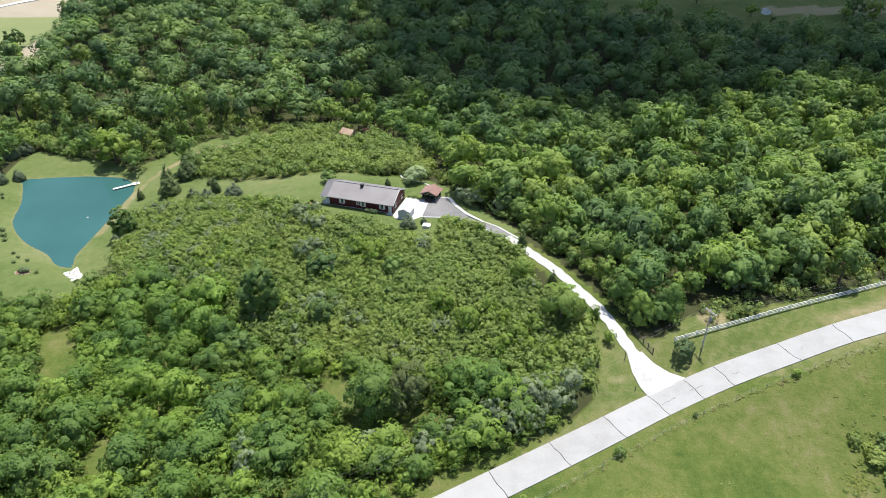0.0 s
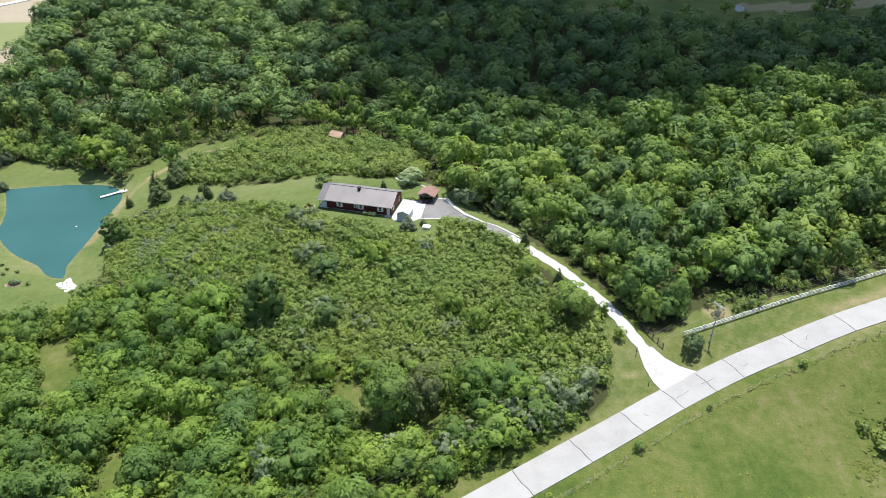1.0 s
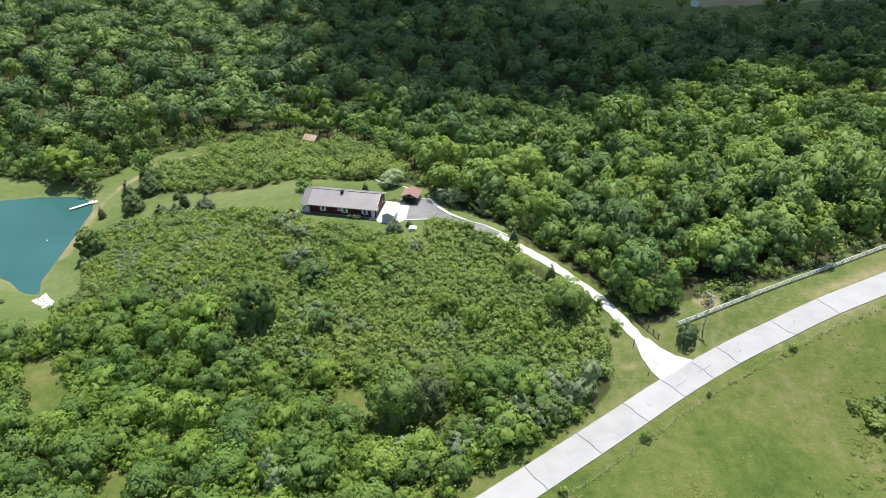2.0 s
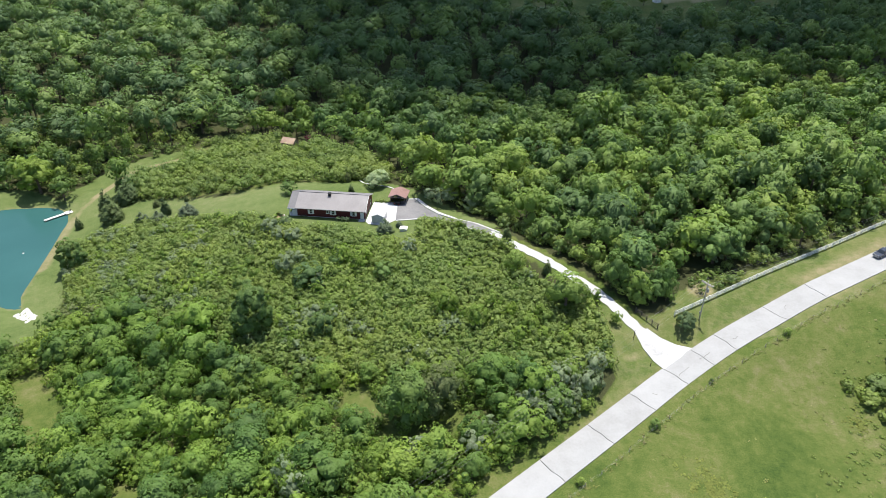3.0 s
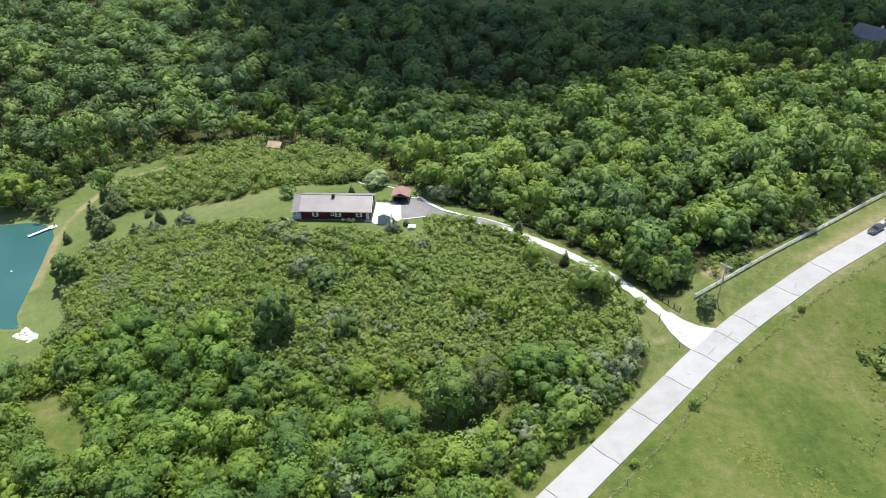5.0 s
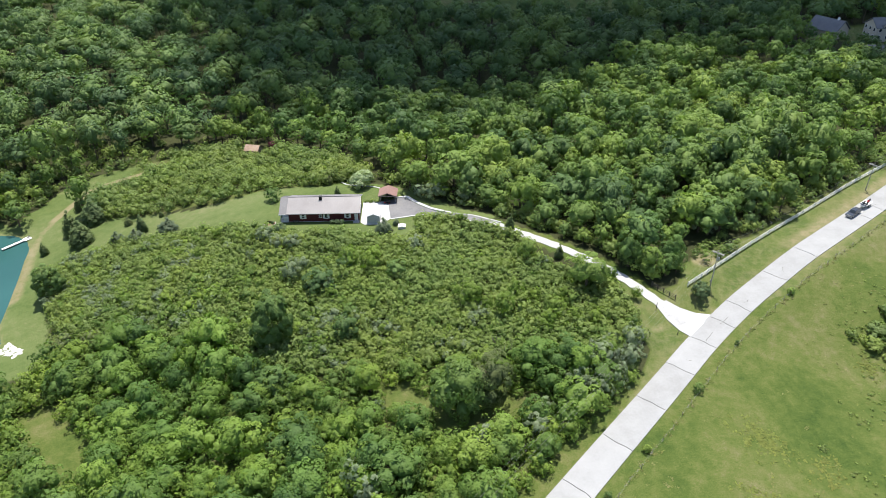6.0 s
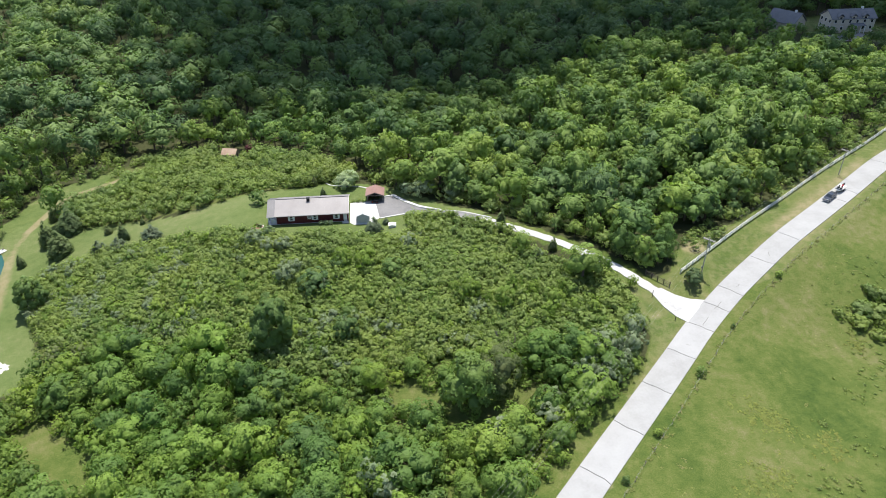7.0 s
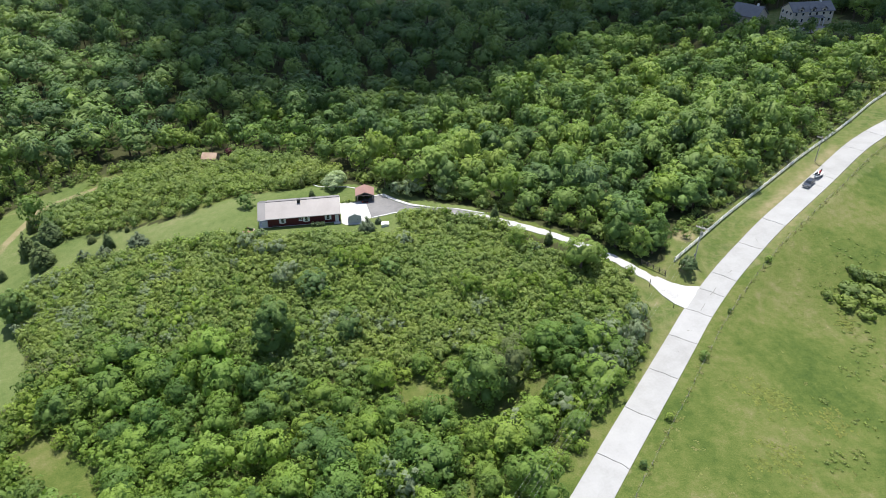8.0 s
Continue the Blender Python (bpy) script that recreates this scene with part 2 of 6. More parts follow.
# ---------------------------------------------------------------- building helpers
def part(name, bm, material, parent=None, label="", smooth=False):
    me = bpy.data.meshes.new(name)
    bm.normal_update()
    bm.to_mesh(me)
    bm.free()
    for m in material if isinstance(material, (list, tuple)) else [material]:
        me.materials.append(m)
    if smooth:
        for p in me.polygons:
            p.use_smooth = True
    ob = new(name, me)
    ob.parent = parent
    return tagged(ob, label)


def thing(name, m, label, category, group="", kind=""):
    ob = new(name)
    ob.empty_display_size = 0.3
    ob.matrix_world = m
    return tagged(ob, label, category, group, kind)


def box(bm, x0, y0, z0, x1, y1, z1, bevel=0.0, m=None):
    r = bmesh.ops.create_cube(bm, size=1.0, matrix=Matrix.Translation(((x0 + x1) / 2, (y0 + y1) / 2, (z0 + z1) / 2)) @ Matrix.Diagonal((abs(x1 - x0), abs(y1 - y0), abs(z1 - z0), 1)))
    if bevel:
        es = {e for v in r["verts"] for e in v.link_edges}
        bmesh.ops.bevel(bm, geom=list(es), offset=bevel, segments=1, affect="EDGES")
    if m is not None:
        bmesh.ops.transform(bm, matrix=m, verts=[v for v in bm.verts if v.is_valid])
    return bm


def boxed(*a, **k):
    return box(bmesh.new(), *a, **k)


def prism(profile, x0, x1):
    """A solid from a closed profile of (y, z) drawn out along x."""
    bm = bmesh.new()
    a = [bm.verts.new((x0, y, z)) for y, z in profile]
    b = [bm.verts.new((x1, y, z)) for y, z in profile]
    bm.faces.new(a), bm.faces.new(b[::-1])
    for i in range(len(a)):
        j = (i + 1) % len(a)
        bm.faces.new((a[j], a[i], b[i], b[j]))
    bmesh.ops.recalc_face_normals(bm, faces=bm.faces)
    return bm


def tube(bm, points, radii, sides=6):
    """A tapered tube through the points."""
    rings = []
    pts = [Vector(p) for p in points]
    for i, p in enumerate(pts):
        d = (pts[min(i + 1, len(pts) - 1)] - pts[max(i - 1, 0)]).normalized()
        u = d.orthogonal().normalized()
        w = d.cross(u)
        rings.append([bm.verts.new(p + radii[i] * (math.cos(2 * math.pi * k / sides) * u + math.sin(2 * math.pi * k / sides) * w)) for k in range(sides)])
    for a, b in zip(rings, rings[1:]):
        for k in range(sides):
            bm.faces.new((a[k], a[(k + 1) % sides], b[(k + 1) % sides], b[k]))
    bm.faces.new(rings[0][::-1]), bm.faces.new(rings[-1])
    return bm


def inside(poly, q):
    """Which of the points q lie in the polygon."""
    q, p = np.atleast_2d(np.asarray(q, float)), np.asarray(poly, float)
    hit = np.zeros(len(q), bool)
    for (x1, y1), (x2, y2) in zip(p, np.roll(p, -1, 0)):
        with np.errstate(divide="ignore", invalid="ignore"):
            hit ^= ((y1 > q[:, 1]) != (y2 > q[:, 1])) & (q[:, 0] < (x2 - x1) * (q[:, 1] - y1) / (y2 - y1) + x1)
    return hit


def away(line, q, closed=False):
    """Distance of the points q from a line of points, and the share of the way along it."""
    q, p = np.atleast_2d(np.asarray(q, float)), np.asarray(line, float)
    nxt = np.roll(p, -1, 0) if closed else p[1:]
    best, along, run = np.full(len(q), 1e9), np.zeros(len(q)), 0.0
    for a, b in zip(p, nxt):
        ab = b - a
        length = np.linalg.norm(ab)
        t = np.clip(((q - a) @ ab) / (ab @ ab), 0, 1)
        d = np.linalg.norm(q - a - t[:, None] * ab, axis=1)
        along = np.where(d < best, run + t * length, along)
        best = np.minimum(best, d)
        run += length
    return best, along


def spline(points, step):
    """A smooth line through the points, cut at even steps."""
    p = np.asarray(points, float)
    p = np.vstack([2 * p[0] - p[1], p, 2 * p[-1] - p[-2]])
    out = []
    for i in range(1, len(p) - 2):
        n = max(2, int(np.linalg.norm(p[i + 1] - p[i]) / step))
        for t in np.arange(n) / n:
            out.append(0.5 * (2 * p[i] + (p[i + 1] - p[i - 1]) * t + (2 * p[i - 1] - 5 * p[i] + 4 * p[i + 1] - p[i + 2]) * t ** 2 + (3 * p[i] - p[i - 1] - 3 * p[i + 1] + p[i + 2]) * t ** 3))
    out.append(p[-2])
    return np.array(out)


# ---------------------------------------------------------------- the lie of the land
# spot heights on a 50 m grid, from x -200 and y 0
SPOTS = np.array([
    [-6.5, -5.4, -3.4, -1.4, -1.2, -3.0, -6.2, -7.1, -4.3, -1.1, 1.4],
    [-8.8, -8.5, -6.9, -2.2, 0.1, -3.4, -7.7, -6.1, -1.4, 1.6, 3.4],
    [-11.2, -12.2, -12.8, -11.3, -2.7, 2.0, 1.8, 2.6, 4.3, 5.0, 5.2],
    [-13.0, -14.8, -16.4, -8.3, -1.7, -1.2, 1.9, 5.3, 6.5, 5.6, 5.2],
    [-14.0, -15.9, -16.3, -9.3, -8.0, -8.7, -6.3, -2.9, 3.2, 2.3, 3.3],
    [-14.1, -15.7, -17.3, -15.2, -14.5, -15.0, -12.8, -8.1, -1.0, -0.5, 2.0],
    [-13.4, -14.5, -15.5, -14.9, -14.6, -16.5, -14.6, -12.1, -7.5, -2.3, 1.9],
    [-12.6, -12.8, -12.8, -12.4, -12.6, -13.8, -13.8, -12.1, -8.4, -3.6, 0.7]])
# knolls and hollows near the house: x, y, height, reach
KNOLLS = [(28, 114, 1.7, 17), (0, 121, 0.9, 16), (-42, 180, 1.5, 24), (-20, 178, 1.6, 22), (62, 74, -2.6, 16), (22, 92, 1.0, 10), (-20, 100, -0.8, 15), (8, 82, 0.7, 12), (-62, 128, -0.8, 20), (14, 160, -0.6, 15), (100, 115, 1.2, 22), (-35, 160, 0.8, 20)]
POND_Z = -17.5
POND = spline([(-138, 207), (-127, 208.4), (-117, 209.2), (-106, 208), (-101, 204.5), (-98.6, 199), (-98.7, 192), (-98.8, 185.5), (-99.4, 177), (-99.9, 166), (-100, 159.5), (-98.6, 155), (-103.4, 156.7), (-108, 161.7), (-116, 167), (-123, 174), (-127, 180.4), (-130, 191), (-135, 202)], 2.0)
ROAD = spline([(-120, -4), (-60, 31), (-20, 54), (2.2, 66.9), (18.4, 76.2), (28.1, 81.8), (36.5, 86.6), (49.5, 92.9), (63.3, 98.6), (74.7, 102.7), (99, 110.8), (121, 118.5), (133, 122), (147, 125), (175, 129), (230, 131), (320, 120)], 3.0)
ROAD_Z = [(-300, 0.0), (0, 0.0), (24, 0.0), (36, 0.2), (50, 1.1), (63, 1.7), (75, 2.9), (99, 3.9), (125, 4.9), (170, 6.0), (400, 6.0)]
DRIVE = spline([(39.0, 90.6), (37.2, 94.2), (34.9, 98.6), (33.0, 104.6), (30.5, 111.6), (27.3, 117.4), (24.6, 124.4), (19.9, 131.8), (15.3, 139.9), (11.2, 147.0), (7.0, 153.6), (3.0, 158.6)], 1.5)
DRIVE_Z = [(86, 0.25), (91, 0.35), (94, 0.6), (99, 1.4), (105, 2.0), (112, 2.4), (117.5, 2.7), (124, 2.0), (132, 1.8), (140, 1.1), (147, -0.1), (150.5, -1.15), (153.5, -2.05), (156, -2.58), (157.5, -2.68), (162, -2.75)]
HOUSE_AT, HOUSE_TURN, HOUSE_Z = Vector((-22.7, 161.8)), -17.0, -3.55
ROAD_W = 5.5


def spots(q):
    u, v = np.clip((q[:, 0] + 200) / 50, 0, SPOTS.shape[1] - 1.0001), np.clip(q[:, 1] / 50, 0, SPOTS.shape[0] - 1.0001)
    i, j = u.astype(int), v.astype(int)

    def weights(t):
        return (-t + 2 * t ** 2 - t ** 3) / 2, (2 - 5 * t ** 2 + 3 * t ** 3) / 2, (t + 4 * t ** 2 - 3 * t ** 3) / 2, (t ** 3 - t ** 2) / 2

    a, b, out = weights(u - i), weights(v - j), 0
    for m in range(4):
        for k in range(4):
            out = out + b[m] * a[k] * SPOTS[np.clip(j + m - 1, 0, SPOTS.shape[0] - 1), np.clip(i + k - 1, 0, SPOTS.shape[1] - 1)]
    return out


def ease(x, lo, hi):
    t = np.clip((x - lo) / (hi - lo), 0, 1)
    return t * t * (3 - 2 * t)


def road_height(q):
    return np.interp(q[:, 0], *zip(*ROAD_Z))


def drive_height(q):
    return np.interp(q[:, 1], *zip(*DRIVE_Z))


def yard_height(q):
    return HOUSE_Z + 0.05 * np.maximum(0, q[:, 0] + 12)


def mouth_height(q):
    k = ease(q[:, 1], 90, 96)
    return drive_height(q) * k + road_height(q) * (1 - k)


def height(q):
    """The ground's height at the points q."""
    q = np.atleast_2d(np.asarray(q, float))
    z = spots(q)
    for x, y, h, r in KNOLLS:
        z = z + h * np.exp(-((q[:, 0] - x) ** 2 + (q[:, 1] - y) ** 2) / (2 * r * r) * 2)
    far = np.linalg.norm(q - np.array([30, 200]), axis=1)
    z = z + 0.5 * np.sin(q[:, 0] / 7.3 + np.sin(q[:, 1] / 11)) * np.sin(q[:, 1] / 8.7) * 0.4
    z = z * (1 - ease(far, 350, 900)) - 9 * ease(far, 350, 900)
    d, _ = away(ROAD, q)
    k = 1 - ease(d, 3.4, 10)
    z = z * (1 - k) + (road_height(q) - 0.16) * k
    d, _ = away(DRIVE, q)
    d = d - 3.2 * (1 - ease(q[:, 1], 93, 100))
    k = (1 - ease(d, 2.6, 8)) * (away(ROAD, q)[0] > 2.0)
    z = z * (1 - k) + (mouth_height(q) - 0.1) * k
    d = np.linalg.norm((q - np.array([-13, 163])) * np.array([1.0, 1.7]), axis=1)
    k = 1 - ease(d, 19, 30)
    z = z * (1 - k) + yard_height(q) * k
    d, _ = away(POND, q, True)
    sd = np.where(inside(POND, q), -d, d)
    k = 1 - ease(sd, 4, 18)
    bank = POND_Z + np.where(sd > 0, 0.13 * np.minimum(sd, 10), 0.3 * np.maximum(sd, -6))
    return z * (1 - k) + bank * k


def height1(x, y):
    return float(height([(x, y)])[0])


# ---------------------------------------------------------------- the plan: clearings and woods
LAWN = [(-100, 209), (-94, 216), (-81, 204), (-66, 194), (-53, 187), (-43, 187), (-34, 187), (-24, 184), (-19, 182), (-11, 182), (-3, 179), (4, 169), (9, 161.5), (16, 149.5), (19, 144), (13.5, 139.5), (5.5, 149), (0, 153.5), (-2.0, 143.5), (-6.5, 143), (-9, 146), (-11.5, 148), (-16, 152.5),
        (-21, 155), (-27, 157), (-35, 161.5), (-44, 168.5), (-52, 173), (-60, 177), (-74, 184), (-79, 182), (-88, 185), (-91, 175), (-91, 168), (-88, 156), (-88, 146), (-90, 139), (-101, 136), (-112, 142), (-124, 156), (-138, 172), (-146, 200), (-143, 226), (-115, 220)]
VERGE_LEFT = [(-30, 49), (-6, 65.4), (8, 73.6), (17, 79.6), (25, 87), (28, 96), (28.2, 106), (33, 108), (40, 92), (30, 80), (0, 62), (-30, 45)]
VERGE_RIGHT = [(36, 92), (35.2, 100), (37, 102), (43, 103), (46, 107), (52, 111), (56, 113.5), (60, 110), (73, 114.2), (101, 123), (134, 133), (168, 144), (240, 154), (330, 140), (330, 110), (150, 118), (100, 104), (60, 92)]
THICKET = [(19, 119), (18.5, 131), (13.5, 139.5), (5.5, 149), (0, 153.5), (-2.0, 143.5), (-6.5, 143), (-9, 146), (-11.5, 148), (-16, 152.5), (-21, 155), (-27, 157), (-35, 161.5), (-44, 168.5), (-52, 173), (-60, 176), (-74, 183), (-79, 181), (-88, 184), (-91, 174), (-91, 167), (-87, 155), (-86, 148),
           (-70, 140), (-55, 132), (-40, 116), (-25, 106), (-8, 101), (8, 94), (20, 88), (25.5, 90), (28, 97), (28, 106), (23, 113)]
NEAR_WOOD = [(-150, 60), (-150, 150), (-112, 141), (-101, 135), (-90, 138), (-87, 146), (-70, 140), (-55, 132), (-40, 116), (-25, 106), (-8, 101), (8, 94), (20, 88), (24, 87), (17, 80), (8, 74), (-6, 66), (-30, 49), (-60, 36), (-150, 36)]
GLADES = [[(-90, 127), (-83, 125), (-78, 114), (-75, 105), (-80, 103.5), (-87, 116)], [(-23, 101), (-17.5, 101), (-16, 93), (-20, 92)], [(-62.5, 88), (-57.5, 87.5), (-54, 76.5), (-58.5, 76)]]
BACK_SCRUB = [(-86, 220), (-76, 228), (-62, 246), (-38, 242), (-20, 230), (-6, 204), (-2, 192), (-6, 183), (-20, 182), (-24, 183), (-43, 186), (-66, 193), (-79, 203), (-82, 212)]
PATH = [(-62, 236), (-68, 232), (-73.7, 230.2), (-79.1, 228.4), (-84.6, 225.2), (-88.7, 217.7), (-92.7, 210.4), (-96.1, 203), (-97, 182.5), (-97.5, 172)]
FAR_CROP = [(-196, 306), (-180, 316), (-184, 340), (-193, 362), (-206, 396), (-214, 440), (-240, 520), (-480, 520), (-480, 300), (-260, 290)]
FAR_MEADOW = [(86, 420), (92, 376), (112, 362), (142, 352), (168, 344), (190, 344), (208, 336), (228, 330), (262, 345), (330, 370), (420, 470), (100, 490)]
YARD = [(216, 216), (222, 208), (236, 204), (250, 208), (262, 230), (262, 250), (240, 262), (222, 262), (206, 252), (205, 244), (211, 236), (221, 228)]
SHED_YARD = [(-40, 226), (-36, 236), (-28, 237), (-25, 229), (-31, 224)]
FIELD = [(-120, -8), (-60, 27), (-20, 50), (2, 62.5), (36, 82), (50, 88.5), (75, 98.5), (99, 106.5), (133, 118), (175, 125), (230, 127), (320, 116), (400, 40), (200, -60), (-120, -60)]
VIEW = [(0, 48), (50, 48), (70, 64), (116, 94), (160, 124), (204, 154), (248, 184), (292, 214), (336, 244), (380, 274), (350, 322), (332, 352), (338, 366), (300, 398), (275, 445), (30, 458), (-30, 488), (-92, 520), (-120, 520), (-204, 488), (-250, 460), (-278, 444), (-226, 350), (-178, 262), (-130, 176), (-97, 110), (-72, 62)]


def cleared(q):
    out = inside(LAWN, q) | inside(VERGE_LEFT, q) | inside(VERGE_RIGHT, q) | inside(FIELD, q) | inside(FAR_CROP, q) | inside(FAR_MEADOW, q) | inside(YARD, q) | inside(SHED_YARD, q) | inside(POND, q)
    for g in GLADES:
        out |= inside(g, q)
    out |= np.linalg.norm(q - np.array([-93, 147]), axis=1) < 8.5
    return out | (away(ROAD, q)[0] < 5.0) | (away(DRIVE, q)[0] < 2.9)


# ---------------------------------------------------------------- ground, water, road
def sheet_lines(lo, hi, a, b, fine, coarse, end):
    mid = np.arange(a, b, fine)
    left, right = np.arange(a - coarse, lo, -coarse)[::-1], np.arange(b, hi, coarse)
    grow = np.geomspace(1, end, 12) * 1.0
    return np.concatenate([lo - coarse - grow[::-1], left, mid, right, hi + grow])


def set_point_values(me, name, values):
    me.attributes.new(name, "FLOAT", "POINT").data.foreach_set("value", np.ascontiguousarray(values, dtype=np.float32))


def mesh_of(name, verts, quads, materials, which=None, tint=None, smooth=False, normals=None):
    me = bpy.data.meshes.new(name)
    k = len(quads[0])
    me.vertices.add(len(verts)), me.loops.add(k * len(quads)), me.polygons.add(len(quads))
    me.vertices.foreach_set("co", np.ascontiguousarray(verts, dtype=np.float32).ravel())
    me.loops.foreach_set("vertex_index", np.ascontiguousarray(quads, dtype=np.int32).ravel())
    me.polygons.foreach_set("loop_start", np.arange(0, k * len(quads), k, dtype=np.int32))
    for m in materials:
        me.materials.append(m)
    if which is not None:
        me.polygons.foreach_set("material_index", np.ascontiguousarray(which, dtype=np.int32))
    if tint is not None:
        set_point_values(me, "tint", tint), set_point_values(me, "sown", np.ones(len(verts)))
    if smooth:
        me.polygons.foreach_set("use_smooth", np.ones(len(quads), bool))
    me.update(calc_edges=True)
    if normals is not None:      # soft leaf normals that follow the crown
        me.attributes.new("custom_normal", "FLOAT_VECTOR", "POINT").data.foreach_set("vector", np.ascontiguousarray(normals, dtype=np.float32).ravel())
    return me


def ground_sheet():
    xs = sheet_lines(-300, 400, -150, 135, 1.25, 7.0, 2600)
    ys = sheet_lines(-60, 560, 44, 240, 1.25, 7.0, 2600)
    gx, gy = np.meshgrid(xs, ys)
    q = np.c_[gx.ravel(), gy.ravel()]
    nx, ny = len(xs), len(ys)
    i = (np.arange(ny - 1)[:, None] * nx + np.arange(nx - 1)[None]).ravel()
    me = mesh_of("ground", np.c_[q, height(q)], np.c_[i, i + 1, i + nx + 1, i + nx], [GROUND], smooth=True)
    lawn, field, crop = inside(LAWN, q), inside(FIELD, q), inside(FAR_CROP, q)
    verge = inside(VERGE_LEFT, q) | inside(VERGE_RIGHT, q) | inside(YARD, q)
    path, _ = away(PATH, q)
    far = (gy.ravel() > 560) | (gx.ravel() < -310)
    glade = (path < 10) & ~lawn & ~inside(THICKET, q) & ~inside(BACK_SCRUB, q)
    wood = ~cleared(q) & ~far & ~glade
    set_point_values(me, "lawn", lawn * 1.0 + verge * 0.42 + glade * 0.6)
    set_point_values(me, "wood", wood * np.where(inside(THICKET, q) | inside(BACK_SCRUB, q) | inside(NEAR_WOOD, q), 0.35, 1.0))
    set_point_values(me, "crop", crop | far)
    set_point_values(me, "tan", (crop & (gy.ravel() > 398)) | (crop & (gx.ravel() > -205) & (gy.ravel() < 366)))
    track, _ = away([(-68, 232), (-73.7, 230.2), (-79.1, 228.4), (-84.6, 225.2), (-88.7, 217.7), (-92.7, 210.4)], q)
    fork, _ = away([(-84.6, 225.6), (-88, 228), (-93, 229.4)], q)
    d, _ = away(POND, q, True)
    edge, _ = away(ROAD, q)
    trodden, _ = away([(74, 107), (99, 115), (121, 123)], q)
    bare = np.minimum(np.linalg.norm(q - np.array([52, 108]), axis=1), np.linalg.norm(q - np.array([30.8, 92.8]), axis=1) + 2.0)
    stubble = inside(FAR_MEADOW, q) & (gy.ravel() > 448 - 0.31 * gx.ravel()) & (gx.ravel() > 177) & (gy.ravel() < 466 - 0.31 * gx.ravel())
    dry = stubble * 1.0 + np.clip(1.2 - np.minimum(track, fork + 0.4) / 1.3, 0, 1) * 0.6 + np.clip(1.05 - path / 2.0, 0, 1) * 0.62 + np.clip(1.15 - d / 2.0, 0, 1) * 0.5 + np.clip(1 - np.abs(edge - 3.0) / 1.0, 0, 1) * 0.12 + np.clip(1 - trodden / 2, 0, 1) * 0.3 + verge * 0.34 + np.clip(1.2 - bare / 3.0, 0, 1) * 0.6
    set_point_values(me, "dry", dry)
    return tagged(new("ground", me), "rolling ground of mown grass, rough pasture and woodland floor", "ground", kind="structure")


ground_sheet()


def pond_sheet():
    grown = POND + (POND - POND.mean(0)) * 0.03
    bm = bmesh.new()
    bm.faces.new([bm.verts.new((x, y, POND_Z)) for x, y in grown])
    bmesh.ops.triangulate(bm, faces=bm.faces[:])
    bm.normal_update()
    if sum(f.normal.z for f in bm.faces) < 0:
        bmesh.ops.reverse_faces(bm, faces=bm.faces[:])
    ob = part("water", bm, WATER)
    tagged(ob, "still teal farm pond water between grassy banks", "pond", kind="structure")


pond_sheet()


def along(line, s):
    """Place and direction at the way s along a line."""
    run = np.concatenate([[0], np.cumsum(np.linalg.norm(np.diff(line, axis=0), axis=1))])
    p = np.array([np.interp(s, run, line[:, k]) for k in range(2)])
    e = np.array([np.interp(s + 0.6, run, line[:, k]) - np.interp(s - 0.6, run, line[:, k]) for k in range(2)])
    return p, e / np.linalg.norm(e)


def where_on(line, p):
    return float(away(line, [p])[1][0])


def strip(line, s0, s1, left, right, z_of, lift, depth, step=2.5, wob0=None, wob1=None):
    """A slab along a line from s0 to s1, left and right of it by the given widths (numbers or functions of s), with wavering ends."""
    bm = bmesh.new()
    n, across = max(2, int((s1 - s0) / step) + 1), 5
    top = []
    for i in range(n):
        s = s0 + (s1 - s0) * i / (n - 1)
        row = []
        for k in range(across):
            f = k / (across - 1)
            w = wob0(f) if i == 0 and wob0 else wob1(f) if i == n - 1 and wob1 else 0.0
            p, e = along(line, s + w)
            lw, rw = (left(s) if callable(left) else left), (right(s) if callable(right) else right)
            o = lw - (lw + rw) * f
            p = p + o * np.array([-e[1], e[0]])
            row.append(bm.verts.new((p[0], p[1], float(z_of(np.array([p]))[0]) + lift)))
        top.append(row)
    for a, b in zip(top, top[1:]):
        for k in range(across - 1):
            bm.faces.new((a[k], a[k + 1], b[k + 1], b[k]))
    bmesh.ops.recalc_face_normals(bm, faces=bm.faces[:])
    if sum(f.normal.z for f in bm.faces) < 0:
        bmesh.ops.reverse_faces(bm, faces=bm.faces[:])
    r = bmesh.ops.extrude_face_region(bm, geom=[*bm.faces])
    vs = [g for g in r["geom"] if isinstance(g, bmesh.types.BMVert)]
    bmesh.ops.translate(bm, verts=vs, vec=(0, 0, -depth))
    bmesh.ops.recalc_face_normals(bm, faces=bm.faces[:])
    return bm


